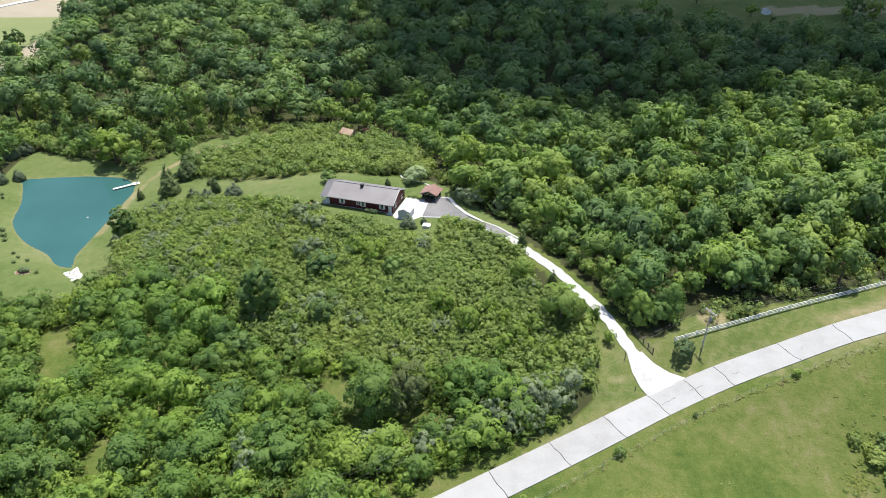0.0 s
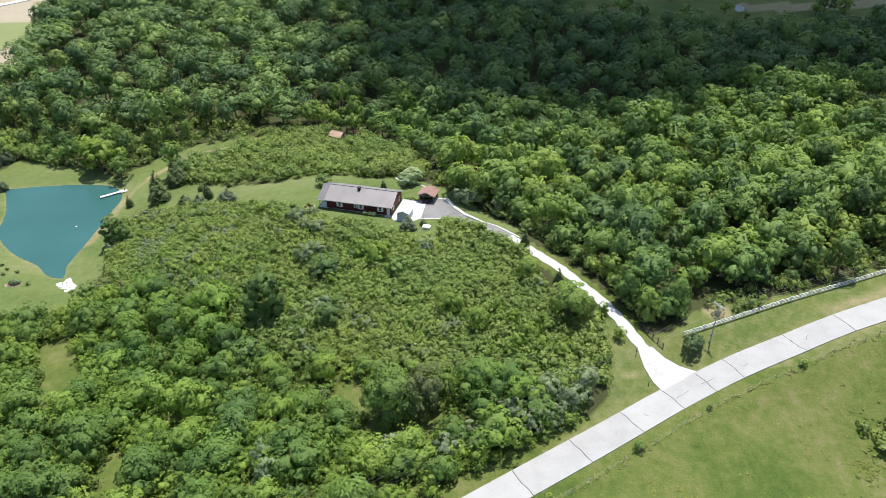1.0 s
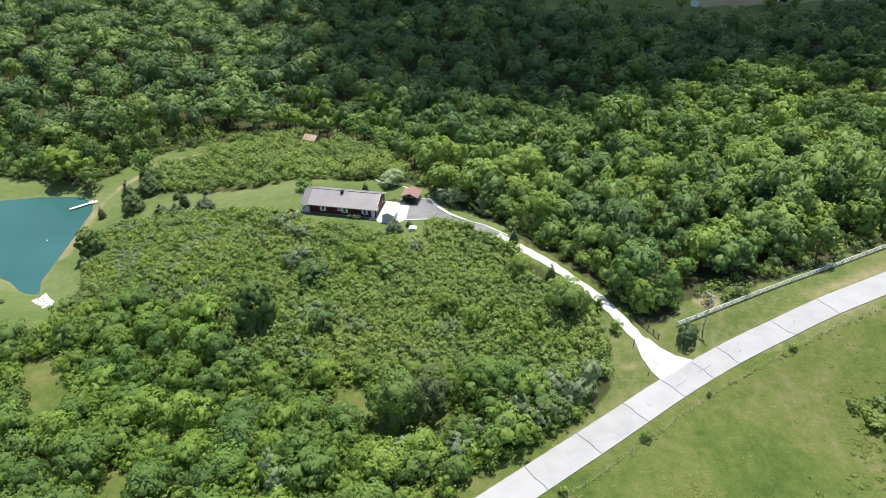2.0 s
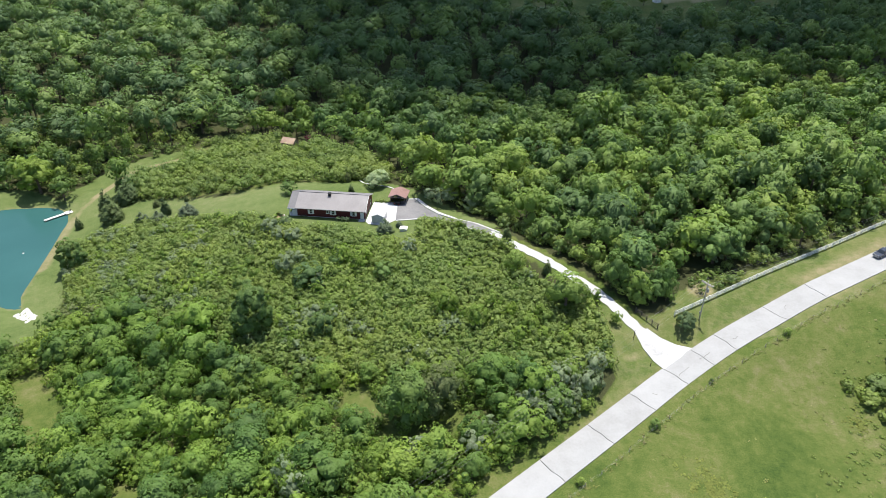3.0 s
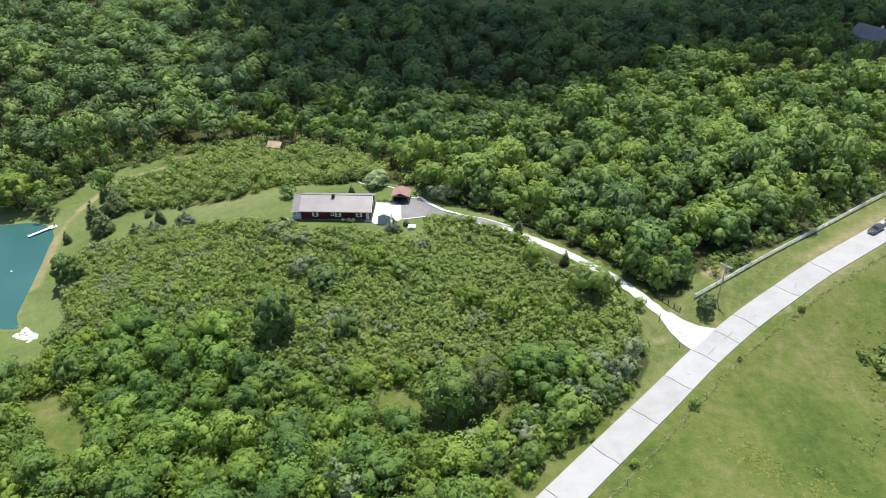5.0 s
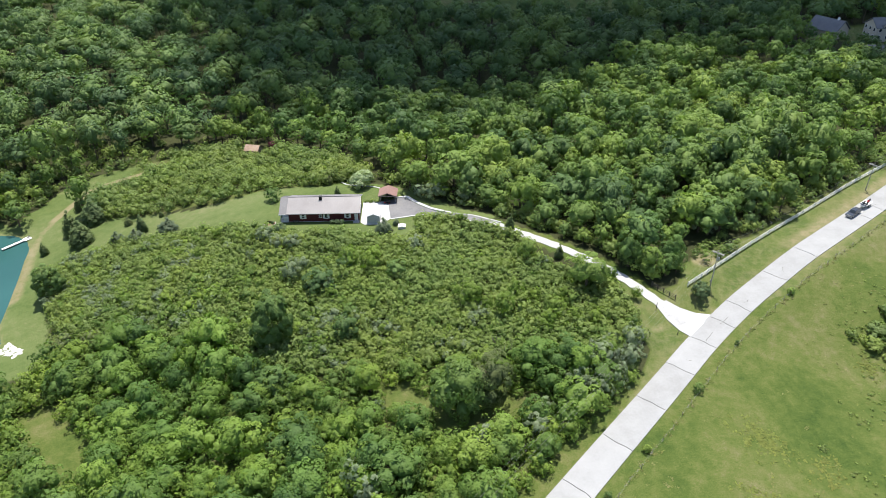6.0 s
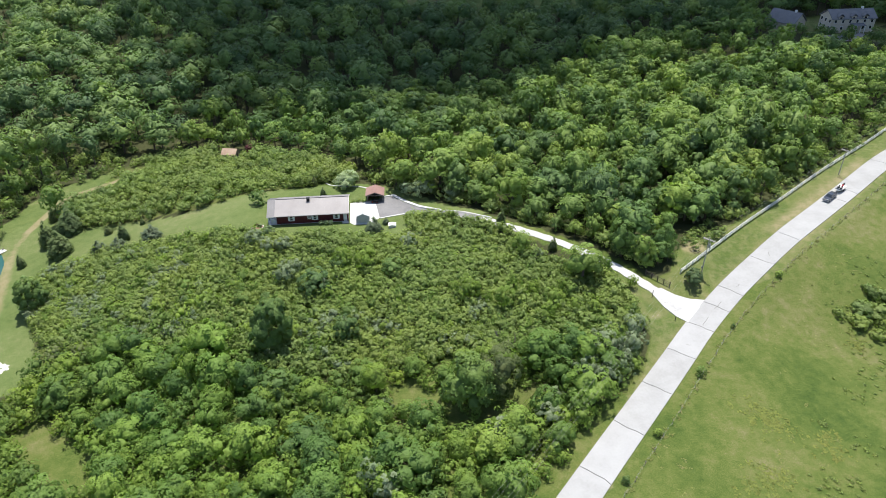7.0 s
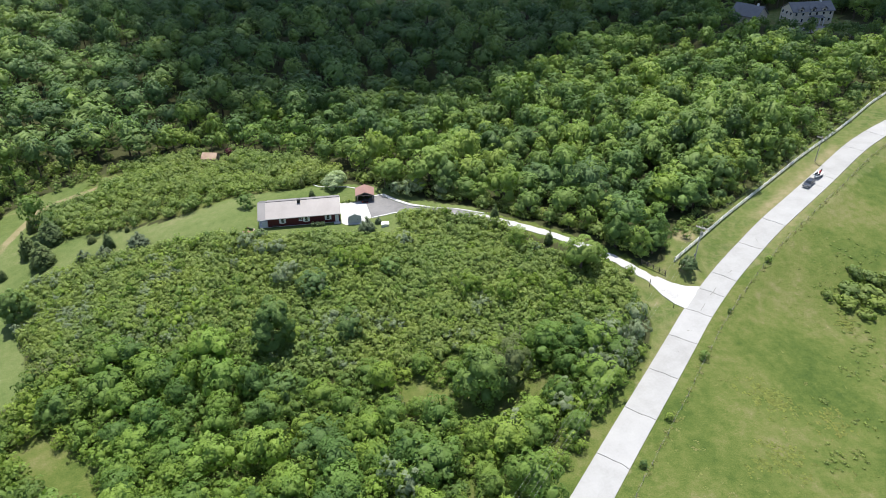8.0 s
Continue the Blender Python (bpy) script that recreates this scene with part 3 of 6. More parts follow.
def build_road():
    rng = random.Random(5)
    root = thing("road", Matrix.Identity(4), "pale concrete two-lane country road with dark cracked joints", "road", kind="structure")
    s0, s1 = where_on(ROAD, (-90, 13)), where_on(ROAD, (300, 122))
    h = ROAD_W / 2
    part("road_bed", strip(ROAD, s0, s1, h - 0.05, h - 0.05, road_height, -0.035, 0.25, 3.0), TAR, root, "dark joint filler under the slabs")
    joints = [where_on(ROAD, p) for p in ((18.4, 76.2), (28.1, 81.8), (36.5, 86.6), (43.4, 90.0), (49.5, 92.9), (63.3, 98.6), (74.7, 102.7), (97.5, 110.4), (103.5, 112.2), (124, 119.3))]
    s = joints[0]
    while s > s0 + 16:
        s -= rng.uniform(9.5, 13)
        joints.insert(0, s)
    s = joints[-1]
    while s < s1 - 16:
        s += rng.uniform(10, 15)
        joints.append(s)

    def waver(seed, gap):
        r = random.Random(seed)
        a, b, c = r.uniform(-0.4, 0.4), r.uniform(-0.5, 0.5), r.uniform(0, 6)
        return lambda f: gap + a * (f - 0.5) + b * math.sin(f * 3.1) * 0.6 + 0.12 * math.sin(f * 9 + c)

    for i, (a, b) in enumerate(zip(joints, joints[1:])):
        part("slab", strip(ROAD, a, b, h, h, road_height, 0.0, 0.2, 2.5, waver(i, 0.06), waver(i + 1, -0.06)), CONCRETE, root)
    # cracks that wander along the slabs
    for i, (x, y, turn, size) in enumerate([(44, 90.2, 25, 3.0), (38.5, 87.4, 30, 3.2), (52, 93.5, 20, 1.4), (66, 99.6, 60, 1.5), (31, 83.2, -40, 0.9), (104, 112.5, 10, 3.0), (24.5, 79.3, 20, 1.1)]):
        r = random.Random(i)
        bm, w = bmesh.new(), 0.05
        pts = [(size * (k / 6 - 0.5), r.uniform(-0.12, 0.12)) for k in range(7)]
        m = pose(x, y, float(road_height(np.array([(x, y)]))[0]) + 0.004, 0, 0, turn)
        rows = [[bm.verts.new(m @ Vector((px, py + o, 0))) for o in (-w, w)] for px, py in pts]
        for a, b in zip(rows, rows[1:]):
            bm.faces.new((a[0], b[0], b[1], a[1]))
        for v in bm.verts:
            v.co.z = float(road_height(np.array([v.co[:2]]))[0]) + 0.005
        part("crack", bm, CRACK, root)


build_road()


def build_driveway():
    root = thing("driveway", Matrix.Identity(4), "white gravel driveway widening into the road and a grey asphalt turning place", "driveway", kind="structure")
    a, b, c = where_on(DRIVE, (35.4, 98.2)), where_on(DRIVE, (15.0, 140.4)), where_on(DRIVE, (4.0, 157.4))

    def edge(side):
        return lambda s: 1.2 + 0.16 * math.sin(s * 1.7 + side) + 0.09 * math.sin(s * 4.1 + 2 * side)

    part("gravel", strip(DRIVE, a, b, edge(0), edge(1), drive_height, 0.01, 0.3, 1.5), GRAVEL, root, "coarse white gravel")
    bm = bmesh.new()
    left, right = [(35.3, 88.7), (34.4, 91.2), (33.8, 94.4), (33.7, 98.2)], [(43.1, 92.7), (40.3, 94.3), (38.0, 96.4), (36.5, 99.0)]
    rows = [[Vector(p).lerp(Vector(q), k / 4) for k in range(5)] for p, q in zip(left, right)]
    rows = [[bm.verts.new((p.x, p.y, float(mouth_height(np.array([p[:]]))[0]) + 0.012)) for p in r] for r in rows]
    for r0, r1 in zip(rows, rows[1:]):
        for k in range(4):
            bm.faces.new((r0[k], r0[k + 1], r1[k + 1], r1[k]))
    r = bmesh.ops.extrude_face_region(bm, geom=bm.faces[:])
    bmesh.ops.translate(bm, verts=[g for g in r["geom"] if isinstance(g, bmesh.types.BMVert)], vec=(0, 0, -0.4))
    bmesh.ops.recalc_face_normals(bm, faces=bm.faces[:])
    part("mouth", bm, GRAVEL, root, "white gravel mouth of the driveway")
    part("asphalt", strip(DRIVE, b, c, 1.5, 1.5, drive_height, 0.0, 0.2, 1.5), ASPHALT, root, "worn grey asphalt")
    for side in (0, 1):
        part("edging", strip(DRIVE, b - 2, c - (1.0 if side else 3.0), (1.9 if side == 0 else -1.5), (-1.5 if side == 0 else 1.9), drive_height, 0.04, 0.25, 1.5), PAD, root, "pale concrete edging")


build_driveway()


# ---------------------------------------------------------------- foliage
def leaf_cloud(rng, lobes, count, size, flat=0.55, low=-0.35, heart=None):
    """Leaf sprays over a crown of round lobes, each a pointed triangle, with a dark kernel in every lobe. Returns points, triangles and soft normals."""
    c, r = lobes[:, :3], lobes[:, 3]
    pick = rng.choice(len(r), count, p=r ** 2 / (r ** 2).sum())
    d = rng.normal(size=(count, 3))
    d /= np.linalg.norm(d, axis=1)[:, None]
    d[:, 2] = np.where(d[:, 2] < low, -d[:, 2], d[:, 2])
    p = c[pick] + d * (r[pick] * rng.uniform(0.78, 1.16, count))[:, None]
    if heart is None:
        heart = np.average(c, axis=0, weights=r ** 2) - np.array([0, 0, r.mean()])

    def outward(x):
        o = x - heart
        return o / (np.linalg.norm(o, axis=1)[:, None] + 1e-6)

    nrm = d * flat * 0.6 + outward(p) * 0.45 + rng.normal(size=(count, 3)) * 0.28 + np.array([0, 0, 0.5])
    nrm /= np.linalg.norm(nrm, axis=1)[:, None]
    u = np.cross(nrm, rng.normal(size=(count, 3)))
    u /= np.linalg.norm(u, axis=1)[:, None]
    w = np.cross(nrm, u)
    s = size * rng.uniform(0.5, 1.3, count)
    v = np.empty((count, 3, 3))
    for k, ang in enumerate((0, 2.1, 4.2)):
        a = ang + rng.uniform(-0.45, 0.45, count)
        q = s * rng.uniform(0.5, 0.85, count)
        v[:, k] = p + u * (q * np.cos(a))[:, None] + w * (q * np.sin(a))[:, None]
    v[:, 0] -= nrm * (s * 0.25)[:, None]
    octa = np.array([(1, 0, 0), (0, 1, 0), (-1, 0, 0), (0, -1, 0), (0, 0, 1), (0, 0, -1)], float)
    faces = np.array([(0, 1, 4), (1, 2, 4), (2, 3, 4), (3, 0, 4), (1, 0, 5), (2, 1, 5), (3, 2, 5), (0, 3, 5)])
    ker = (c[:, None] + octa[None] * (r * 0.78)[:, None, None] + rng.normal(size=(len(r), 6, 3)) * (r * 0.1)[:, None, None]).reshape(-1, 3)
    kq = (np.arange(len(r))[:, None, None] * 6 + faces[None]).reshape(-1, 3)
    soft = d * 0.45 + outward(p) * 0.8 + np.array([0, 0, 0.3]) + rng.normal(size=(count, 3)) * 0.18
    soft = np.vstack([np.repeat(soft, 3, 0), np.tile(octa, (len(r), 1)) * 0.4 + outward(ker) * 0.8 + np.array([0, 0, 0.38])])
    soft /= np.linalg.norm(soft, axis=1)[:, None] + 1e-6
    return np.vstack([v.reshape(-1, 3), ker]), np.vstack([np.arange(count * 3).reshape(-1, 3), kq + count * 3]), soft


def facets(k):
    """The points and triangles of a coarse ball: eight sides, each cut in four k times."""
    v = [(1, 0, 0), (0, 1, 0), (-1, 0, 0), (0, -1, 0), (0, 0, 1), (0, 0, -1)]
    f = [(0, 1, 4), (1, 2, 4), (2, 3, 4), (3, 0, 4), (1, 0, 5), (2, 1, 5), (3, 2, 5), (0, 3, 5)]
    v = [np.array(p, float) for p in v]
    for _ in range(k):
        cut, g = {}, []
        for t in f:
            mid = []
            for i in range(3):
                e = tuple(sorted((t[i], t[(i + 1) % 3])))
                if e not in cut:
                    p = v[e[0]] + v[e[1]]
                    cut[e] = len(v)
                    v.append(p / np.linalg.norm(p))
                mid.append(cut[e])
            g += [(t[0], mid[0], mid[2]), (t[1], mid[1], mid[0]), (t[2], mid[2], mid[1]), tuple(mid)]
        f = g
    return np.array(v), np.array(f)


BALL_ROUGH, BALL_FINE = facets(0), facets(1)


def unit(x):
    return x / (np.linalg.norm(x, axis=1)[:, None] + 1e-9)


def round_crown(seed, radius, tall, base, lobes, count, size, ragged=0.25, lobe=(0.2, 0.34), heads=None, kernel=0.56, calm=0.0):
    """A crown of a few large heads, each set with rounded tufts of leaf sprays over a leafy core; calm crowns have smoother, closer leaf cover. Returns points, triangles and soft normals."""
    rng = np.random.default_rng(seed)
    heads = heads or 3 + seed % 3
    high = (tall - base) / 2
    # the heads: the first in the middle, the others round and below it
    turn = rng.uniform(0, 6.28) + np.arange(heads) * 2 * math.pi / max(1, heads - 1) + rng.uniform(-0.4, 0.4, heads)
    out = np.r_[0.1, rng.uniform(0.38, 0.56, heads - 1)] * radius
    big = np.r_[rng.uniform(0.66, 0.8), rng.uniform(0.42, 0.62, heads - 1)] if heads > 1 else np.array([0.94])
    axes = np.c_[big * radius, big * radius, big * high * rng.uniform(0.95, 1.15, heads)]
    mid = np.c_[out * np.cos(turn), out * np.sin(turn), np.zeros(heads)]
    mid[:, 2] = tall - axes[:, 2] * 1.04 - np.r_[0, rng.uniform(0.25, 1.0, heads - 1) * (tall - base - 2 * axes[1:, 2]).clip(0)]
    mid[0, 2] = tall - axes[0, 2]
    # the tufts, evenly over every head, where no other head covers them
    share = big ** 2 / (big ** 2).sum()
    C, N, R, H = [], [], [], []
    for h in range(heads):
        n = max(8, int(lobes * 2.8 * share[h]))
        z = 1 - (np.arange(n) + 0.5) / n * 1.62
        a = np.arange(n) * 2.39996 + rng.uniform(0, 6)
        d = np.c_[np.sqrt(1 - z ** 2) * np.cos(a), np.sqrt(1 - z ** 2) * np.sin(a), z] + rng.normal(0, 0.2, (n, 3))
        d = unit(d)
        r = radius * (0.35 + 0.65 * big[h]) * rng.uniform(*lobe, n)
        wave = 1 + ragged * 0.55 * np.sin(3 * a + rng.uniform(0, 6)) * np.sin(4 * z + rng.uniform(0, 6)) + rng.normal(0, ragged * 0.5, n)
        c = mid[h] + d * axes[h] * (wave * (1 - 0.62 * r / (big[h] * radius)))[:, None]
        keep = np.ones(n, bool)
        for k in range(heads):
            if k != h:
                keep &= np.linalg.norm((c - mid[k]) / axes[k], axis=1) > 0.8
        C.append(c[keep]), N.append(unit(d / axes[h] * radius)[keep]), R.append(r[keep])
    c, nh, r = np.vstack(C), np.vstack(N), np.concatenate(R)
    pick = rng.choice(len(r), count, p=r ** 2 / (r ** 2).sum())
    d = unit(unit(rng.normal(size=(count, 3))) + nh[pick] * 0.75 + np.array([0, 0, 0.2]))
    p = c[pick] + d * (r[pick] * rng.uniform(0.84 + 0.08 * calm, 1.12 - 0.06 * calm, count))[:, None] * np.array([1, 1, 0.85])
    nrm = unit(d * (0.6 - 0.25 * calm) + nh[pick] * (0.3 + 0.5 * calm) + rng.normal(size=(count, 3)) * (0.3 - 0.12 * calm) + np.array([0, 0, 0.35 - 0.2 * calm]))
    u = unit(np.cross(nrm, rng.normal(size=(count, 3))))
    w = np.cross(nrm, u)
    s = size * rng.uniform(0.6, 1.3, count)
    v = np.empty((count, 3, 3))
    for k, ang in enumerate((0, 2.1, 4.2)):
        a = ang + rng.uniform(-0.45, 0.45, count)
        q = s * rng.uniform(0.5, 0.85, count)
        v[:, k] = p + u * (q * np.cos(a))[:, None] + w * (q * np.sin(a))[:, None]
    v[:, 0] -= nrm * (s * 0.2)[:, None]
    soft = unit(d * (0.5 - 0.2 * calm) + nh[pick] * (0.8 + 0.2 * calm) + np.array([0, 0, 0.1 * (1 - calm)]) + rng.normal(size=(count, 3)) * (0.16 - 0.08 * calm))
    vs, fs, ns, base_i = [v.reshape(-1, 3)], [np.arange(count * 3).reshape(-1, 3)], [np.repeat(soft, 3, 0)], count * 3
    kv, kf = BALL_FINE if count > 900 else BALL_ROUGH
    for h in range(heads if kernel else 0):
        x = mid[h] + kv * axes[h] * (kernel + rng.normal(0, 0.08, (len(kv), 1)))
        vs.append(x), fs.append(kf + base_i), ns.append(unit(kv + np.array([0, 0, 0.2])))
        base_i += len(kv)
    return np.vstack(vs), np.vstack(fs), np.vstack(ns)


def cone_crown(seed, radius, tall, count, size):
    """A conifer: drooping whorls of sprays round a leader."""
    rng = np.random.default_rng(seed)
    L = []
    tiers = 7
    for i in range(tiers):
        f = i / (tiers - 1)
        rr = radius * (1 - f ** 1.5) ** 0.85 * 0.6 + 0.1
        for k in range(5 if f < 0.7 else 2):
            a = k * 2 * math.pi / 5 + i * 0.7 + rng.uniform(-0.3, 0.3)
            L.append((rr * math.cos(a), rr * math.sin(a), tall * (0.08 + 0.84 * f), max(0.16 * radius, rr * 0.62)))
    return leaf_cloud(rng, np.array(L), count, size, 0.7, -0.9, np.array([0, 0, tall * 0.2]))


def trunk_arrays(tall, thick, sides=4):
    a = np.arange(sides) * 2 * math.pi / sides
    v = np.vstack([np.c_[thick * f * np.cos(a), thick * f * np.sin(a), np.full(sides, z)] for z, f in ((-0.6, 1.25), (tall * 0.3, 0.85), (tall * 0.7, 0.4))])
    q = [(r * sides + k, r * sides + (k + 1) % sides, (r + 1) * sides + (k + 1) % sides, (r + 1) * sides + k) for r in (0, 1) for k in range(sides)]
    return v, np.array([t for a, b, c, d in q for t in ((a, b, c), (a, c, d))])


def with_trunk(crown, tall, thick):
    v, q, n = crown
    tv, tq = trunk_arrays(tall, thick)
    tn = tv * np.array([1, 1, 0]) / np.linalg.norm(tv[:, :2], axis=1)[:, None]
    return np.vstack([v, tv]), np.vstack([q, tq + len(v)]), np.vstack([n, tn]), np.r_[np.zeros(len(q), int), np.ones(len(tq), int)]


def planted(name, kinds, spots_, sizes, talls, tints, materials, label, category):
    """One mesh of many plants: every plant is one of the kinds, turned, scaled and set on the ground."""
    rng = np.random.default_rng(len(spots_))
    which, turn = rng.integers(0, len(kinds), len(spots_)), rng.uniform(0, 2 * math.pi, len(spots_))
    z = height(spots_)
    vs, qs, ns, ms, ts, base = [], [], [], [], [], 0
    for k, kind in enumerate(kinds):
        i = np.flatnonzero(which == k)
        v, q, nv = kind[:3]
        m = kind[3] if len(kind) > 3 else np.zeros(len(q), int)
        c, s = np.cos(turn[i])[:, None], np.sin(turn[i])[:, None]
        x = (v[None, :, 0] * c - v[None, :, 1] * s) * sizes[i][:, None] + spots_[i, 0][:, None]
        y = (v[None, :, 0] * s + v[None, :, 1] * c) * sizes[i][:, None] + spots_[i, 1][:, None]
        zz = v[None, :, 2] * talls[i][:, None] + z[i][:, None]
        vs.append(np.stack([x, y, zz], -1).reshape(-1, 3))
        ns.append(np.stack([nv[None, :, 0] * c - nv[None, :, 1] * s, nv[None, :, 0] * s + nv[None, :, 1] * c, np.repeat(nv[None, :, 2], len(i), 0)], -1).reshape(-1, 3))
        qs.append((q[None] + (np.arange(len(i)) * len(v))[:, None, None]).reshape(-1, q.shape[1]) + base)
        ms.append(np.tile(m, len(i))), ts.append(np.repeat(tints[i], len(v)))
        base += len(i) * len(v)
    me = mesh_of(name, np.vstack(vs), np.vstack(qs), materials, np.concatenate(ms), np.concatenate(ts), normals=np.vstack(ns))
    return tagged(new(name, me), label, category, kind="stuff")


def scatter(seed, poly, spacing, jitter=0.42):
    rng = np.random.default_rng(seed)
    p = np.asarray(poly, float)
    (x0, y0), (x1, y1) = p.min(0), p.max(0)
    gx, gy = np.meshgrid(np.arange(x0, x1, spacing), np.arange(y0, y1, spacing * 0.87))
    gx = gx + (np.arange(gx.shape[0]) % 2)[:, None] * spacing / 2
    q = np.c_[gx.ravel(), gy.ravel()] + rng.uniform(-jitter, jitter, (gx.size, 2)) * spacing
    return q[inside(p, q)]


def tree_kinds(seed, n, count, size, lobes, fewest, kernel, calm, ragged, lobe, base):
    out = []
    for i in range(n):      # round, tall and spreading shapes in turn
        radius, tall = ((4.0, 11.0), (3.4, 12.5), (4.7, 10.0))[i % 3]
        out.append(with_trunk(round_crown(seed + i, radius, tall, base, lobes + i % 3, count, size, ragged, lobe, fewest + i % 3, kernel, calm), 9, 0.22))
    return out


def patchy(q, seed, reach):
    return np.array([noise.noise((x / reach + seed, y / reach, seed)) for x, y in q])


BIG = tree_kinds(100, 14, 600, 0.54, 24, 2, 0.5, 0.3, 0.18, (0.17, 0.29), 2.4)
FAR = tree_kinds(200, 14, 520, 0.54, 32, 1, 0.66, 0.4, 0.14, (0.16, 0.27), 2.9)
TUFT = [round_crown(300 + i, 1.05, 2.0, 0.3, 4, 84, 0.27, 0.45, (0.28, 0.46), 1 + i % 3, 0.62) for i in range(16)]
BUSH = [round_crown(320 + i, 1.5, 2.0, -0.3, 7, 170, 0.24, 0.3) for i in range(8)]
SCRUB = [round_crown(330 + i, 2.1, 3.4, 0.0, 13, 330, 0.26, 0.35) for i in range(12)]


def woodland():
    rng = np.random.default_rng(11)
    def old_wood(p):       # beyond these lines the trees stand older and wider
        return (p[:, 1] > 262) | ((p[:, 0] < -45) & (p[:, 1] > 240))

    young, old = scatter(1, VIEW, 5.5), scatter(7, VIEW, 10.0)
    q = np.vstack([young[~old_wood(young)], old[old_wood(old)]])
    keep = ~cleared(q) & ~inside(THICKET, q) & ~inside(NEAR_WOOD, q) & ~inside(BACK_SCRUB, q) & (away(DRIVE, q)[0] > np.where(q[:, 1] > 138, 8.5, 3.6)) & (away(PATH, q)[0] > np.where(q[:, 1] > 214, 11, 8))
    q = q[keep & (away(FENCE, q)[0] > 3.0) & (np.linalg.norm(q - np.array([-8, 178]), axis=1) > 6.5)]
    q = q[~((q[:, 0] > -96) & (q[:, 0] < -38) & (q[:, 1] > 160) & (q[:, 1] < 192))]
    q = q[~((q[:, 0] > -125) & (q[:, 0] < -75) & (q[:, 1] > 128) & (q[:, 1] < 192))]
    q = q[~((q[:, 0] > -34) & (q[:, 0] < -6) & (q[:, 1] > 176) & (q[:, 1] < 194))]
    beside = (away(DRIVE, q)[0] < 9) & (q[:, 0] < np.interp(q[:, 1], DRIVE[:, 1], DRIVE[:, 0]))
    q = q[~beside]
    size = (0.6 + 0.8 * rng.uniform(0, 1, len(q)) ** 1.6) * (0.95 + 0.3 * patchy(q, 3.1, 40))
    edge = (away(FENCE, q)[0] < 7) | (away(DRIVE, q)[0] < 9)
    size = np.where(edge, size * 0.7, size)
    size = np.where(np.linalg.norm(q - np.array([219, 205]), axis=1) < 42, size * 0.55, size)
    low = (q[:, 0] < -98) & (q[:, 1] < 245)
    size = np.where(low, size * 0.8, size)
    tall = size * rng.uniform(0.74, 1.1, len(q))
    size = size * 1.06
    size = np.where(old_wood(q), 1.1 + 0.65 * rng.uniform(0, 1, len(q)) ** 1.3, size)
    tall = np.where(old_wood(q), 0.35 + 0.52 * size * rng.uniform(0.75, 1.3, len(q)), tall)
    tint = np.clip(0.47 + 0.35 * patchy(q, 7.7, 30) + rng.normal(0, 0.3, len(q)), 0.0, 0.98)
    near = (q[:, 1] < 178) & (q[:, 0] > 8) & (q[:, 0] < 118)
    near &= np.cumsum(near) <= 260
    far = old_wood(q)
    for name, pick, kinds, leaf in (("woods", ~near & ~far, BIG, LEAF), ("far_woods", ~near & far, FAR, HAZELEAF)):
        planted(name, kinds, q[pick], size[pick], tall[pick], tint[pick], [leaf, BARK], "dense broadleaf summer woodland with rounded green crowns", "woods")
    return q[near], size[near], tall[near]


FENCE = spline([(42.9, 100.9), (55.7, 105.7), (68.4, 110.3), (84, 115.3), (102, 121), (118.6, 126.3), (142, 133.5), (165, 140.7), (205, 149)], 2.4)


def leaf_parts(seed, n, **k):
    out = []
    for i in range(n):
        out.append(round_crown(seed + i, **k))
    return out


def leaf_mesh(name, arrays, leaf):
    v, q, n = arrays
    return mesh_of(name, v, q, [leaf], normals=n)


def tree_meshes(name, arrays, leaf):
    return [leaf_mesh(name, a, leaf) for a in arrays]


def trunk_mesh(tall, thick, seed):
    """A tapered trunk with limbs that reach into the crown."""
    r = random.Random(seed)
    bm = bmesh.new()
    lean = r.uniform(-0.2, 0.2)
    tube(bm, [(0, 0, -0.6), (0.05, 0, tall * 0.2), (lean, 0.1, tall * 0.5), (lean * 1.5, 0, tall * 0.85)], [thick * 1.3, thick, thick * 0.65, thick * 0.15], 7)
    for k in range(5):
        a, h = k * 2.4 + r.uniform(0, 1), tall * r.uniform(0.25, 0.5)
        o = tall * r.uniform(0.16, 0.26)
        tube(bm, [(lean * h / tall, 0, h), (o * 0.5 * math.cos(a), o * 0.5 * math.sin(a), h + o * 0.5), (o * math.cos(a), o * math.sin(a), h + o * 0.95)], [thick * 0.4, thick * 0.26, thick * 0.08], 5)
    me = bpy.data.meshes.new("trunk")
    bm.normal_update()
    bm.to_mesh(me)
    bm.free()
    me.materials.append(BARK)
    return me


def plant_thing(name, crown_me, trunk_me, x, y, size, tall, turn, label, category, group, sink=0.0):
    root = thing(name, Matrix.LocRotScale((x, y, height1(x, y) - sink), Euler((0, 0, turn)), (size, size, tall)), label, category, group)
    for nm, me in (("trunk", trunk_me), ("crown", crown_me)):
        if me is not None:
            o = new(nm, me)
            o.parent = root
    return root


def build_woodland():
    q, size, tall = woodland()
    crowns = tree_meshes("crown", leaf_parts(400, 12, radius=4.0, tall=11.0, base=0.3, lobes=22, count=1050, size=0.44), LEAF)
    trunks = [trunk_mesh(10, 0.22, i) for i in range(4)]
    rng = random.Random(8)
    for (x, y), s, h in zip(q, size, tall):
        plant_thing("tree", rng.choice(crowns), rng.choice(trunks), x, y, s, h, rng.uniform(0, 6.28), "broadleaf tree with a rounded lumpy green crown at the wood's edge", "tree", "trees of the wood")


build_woodland()


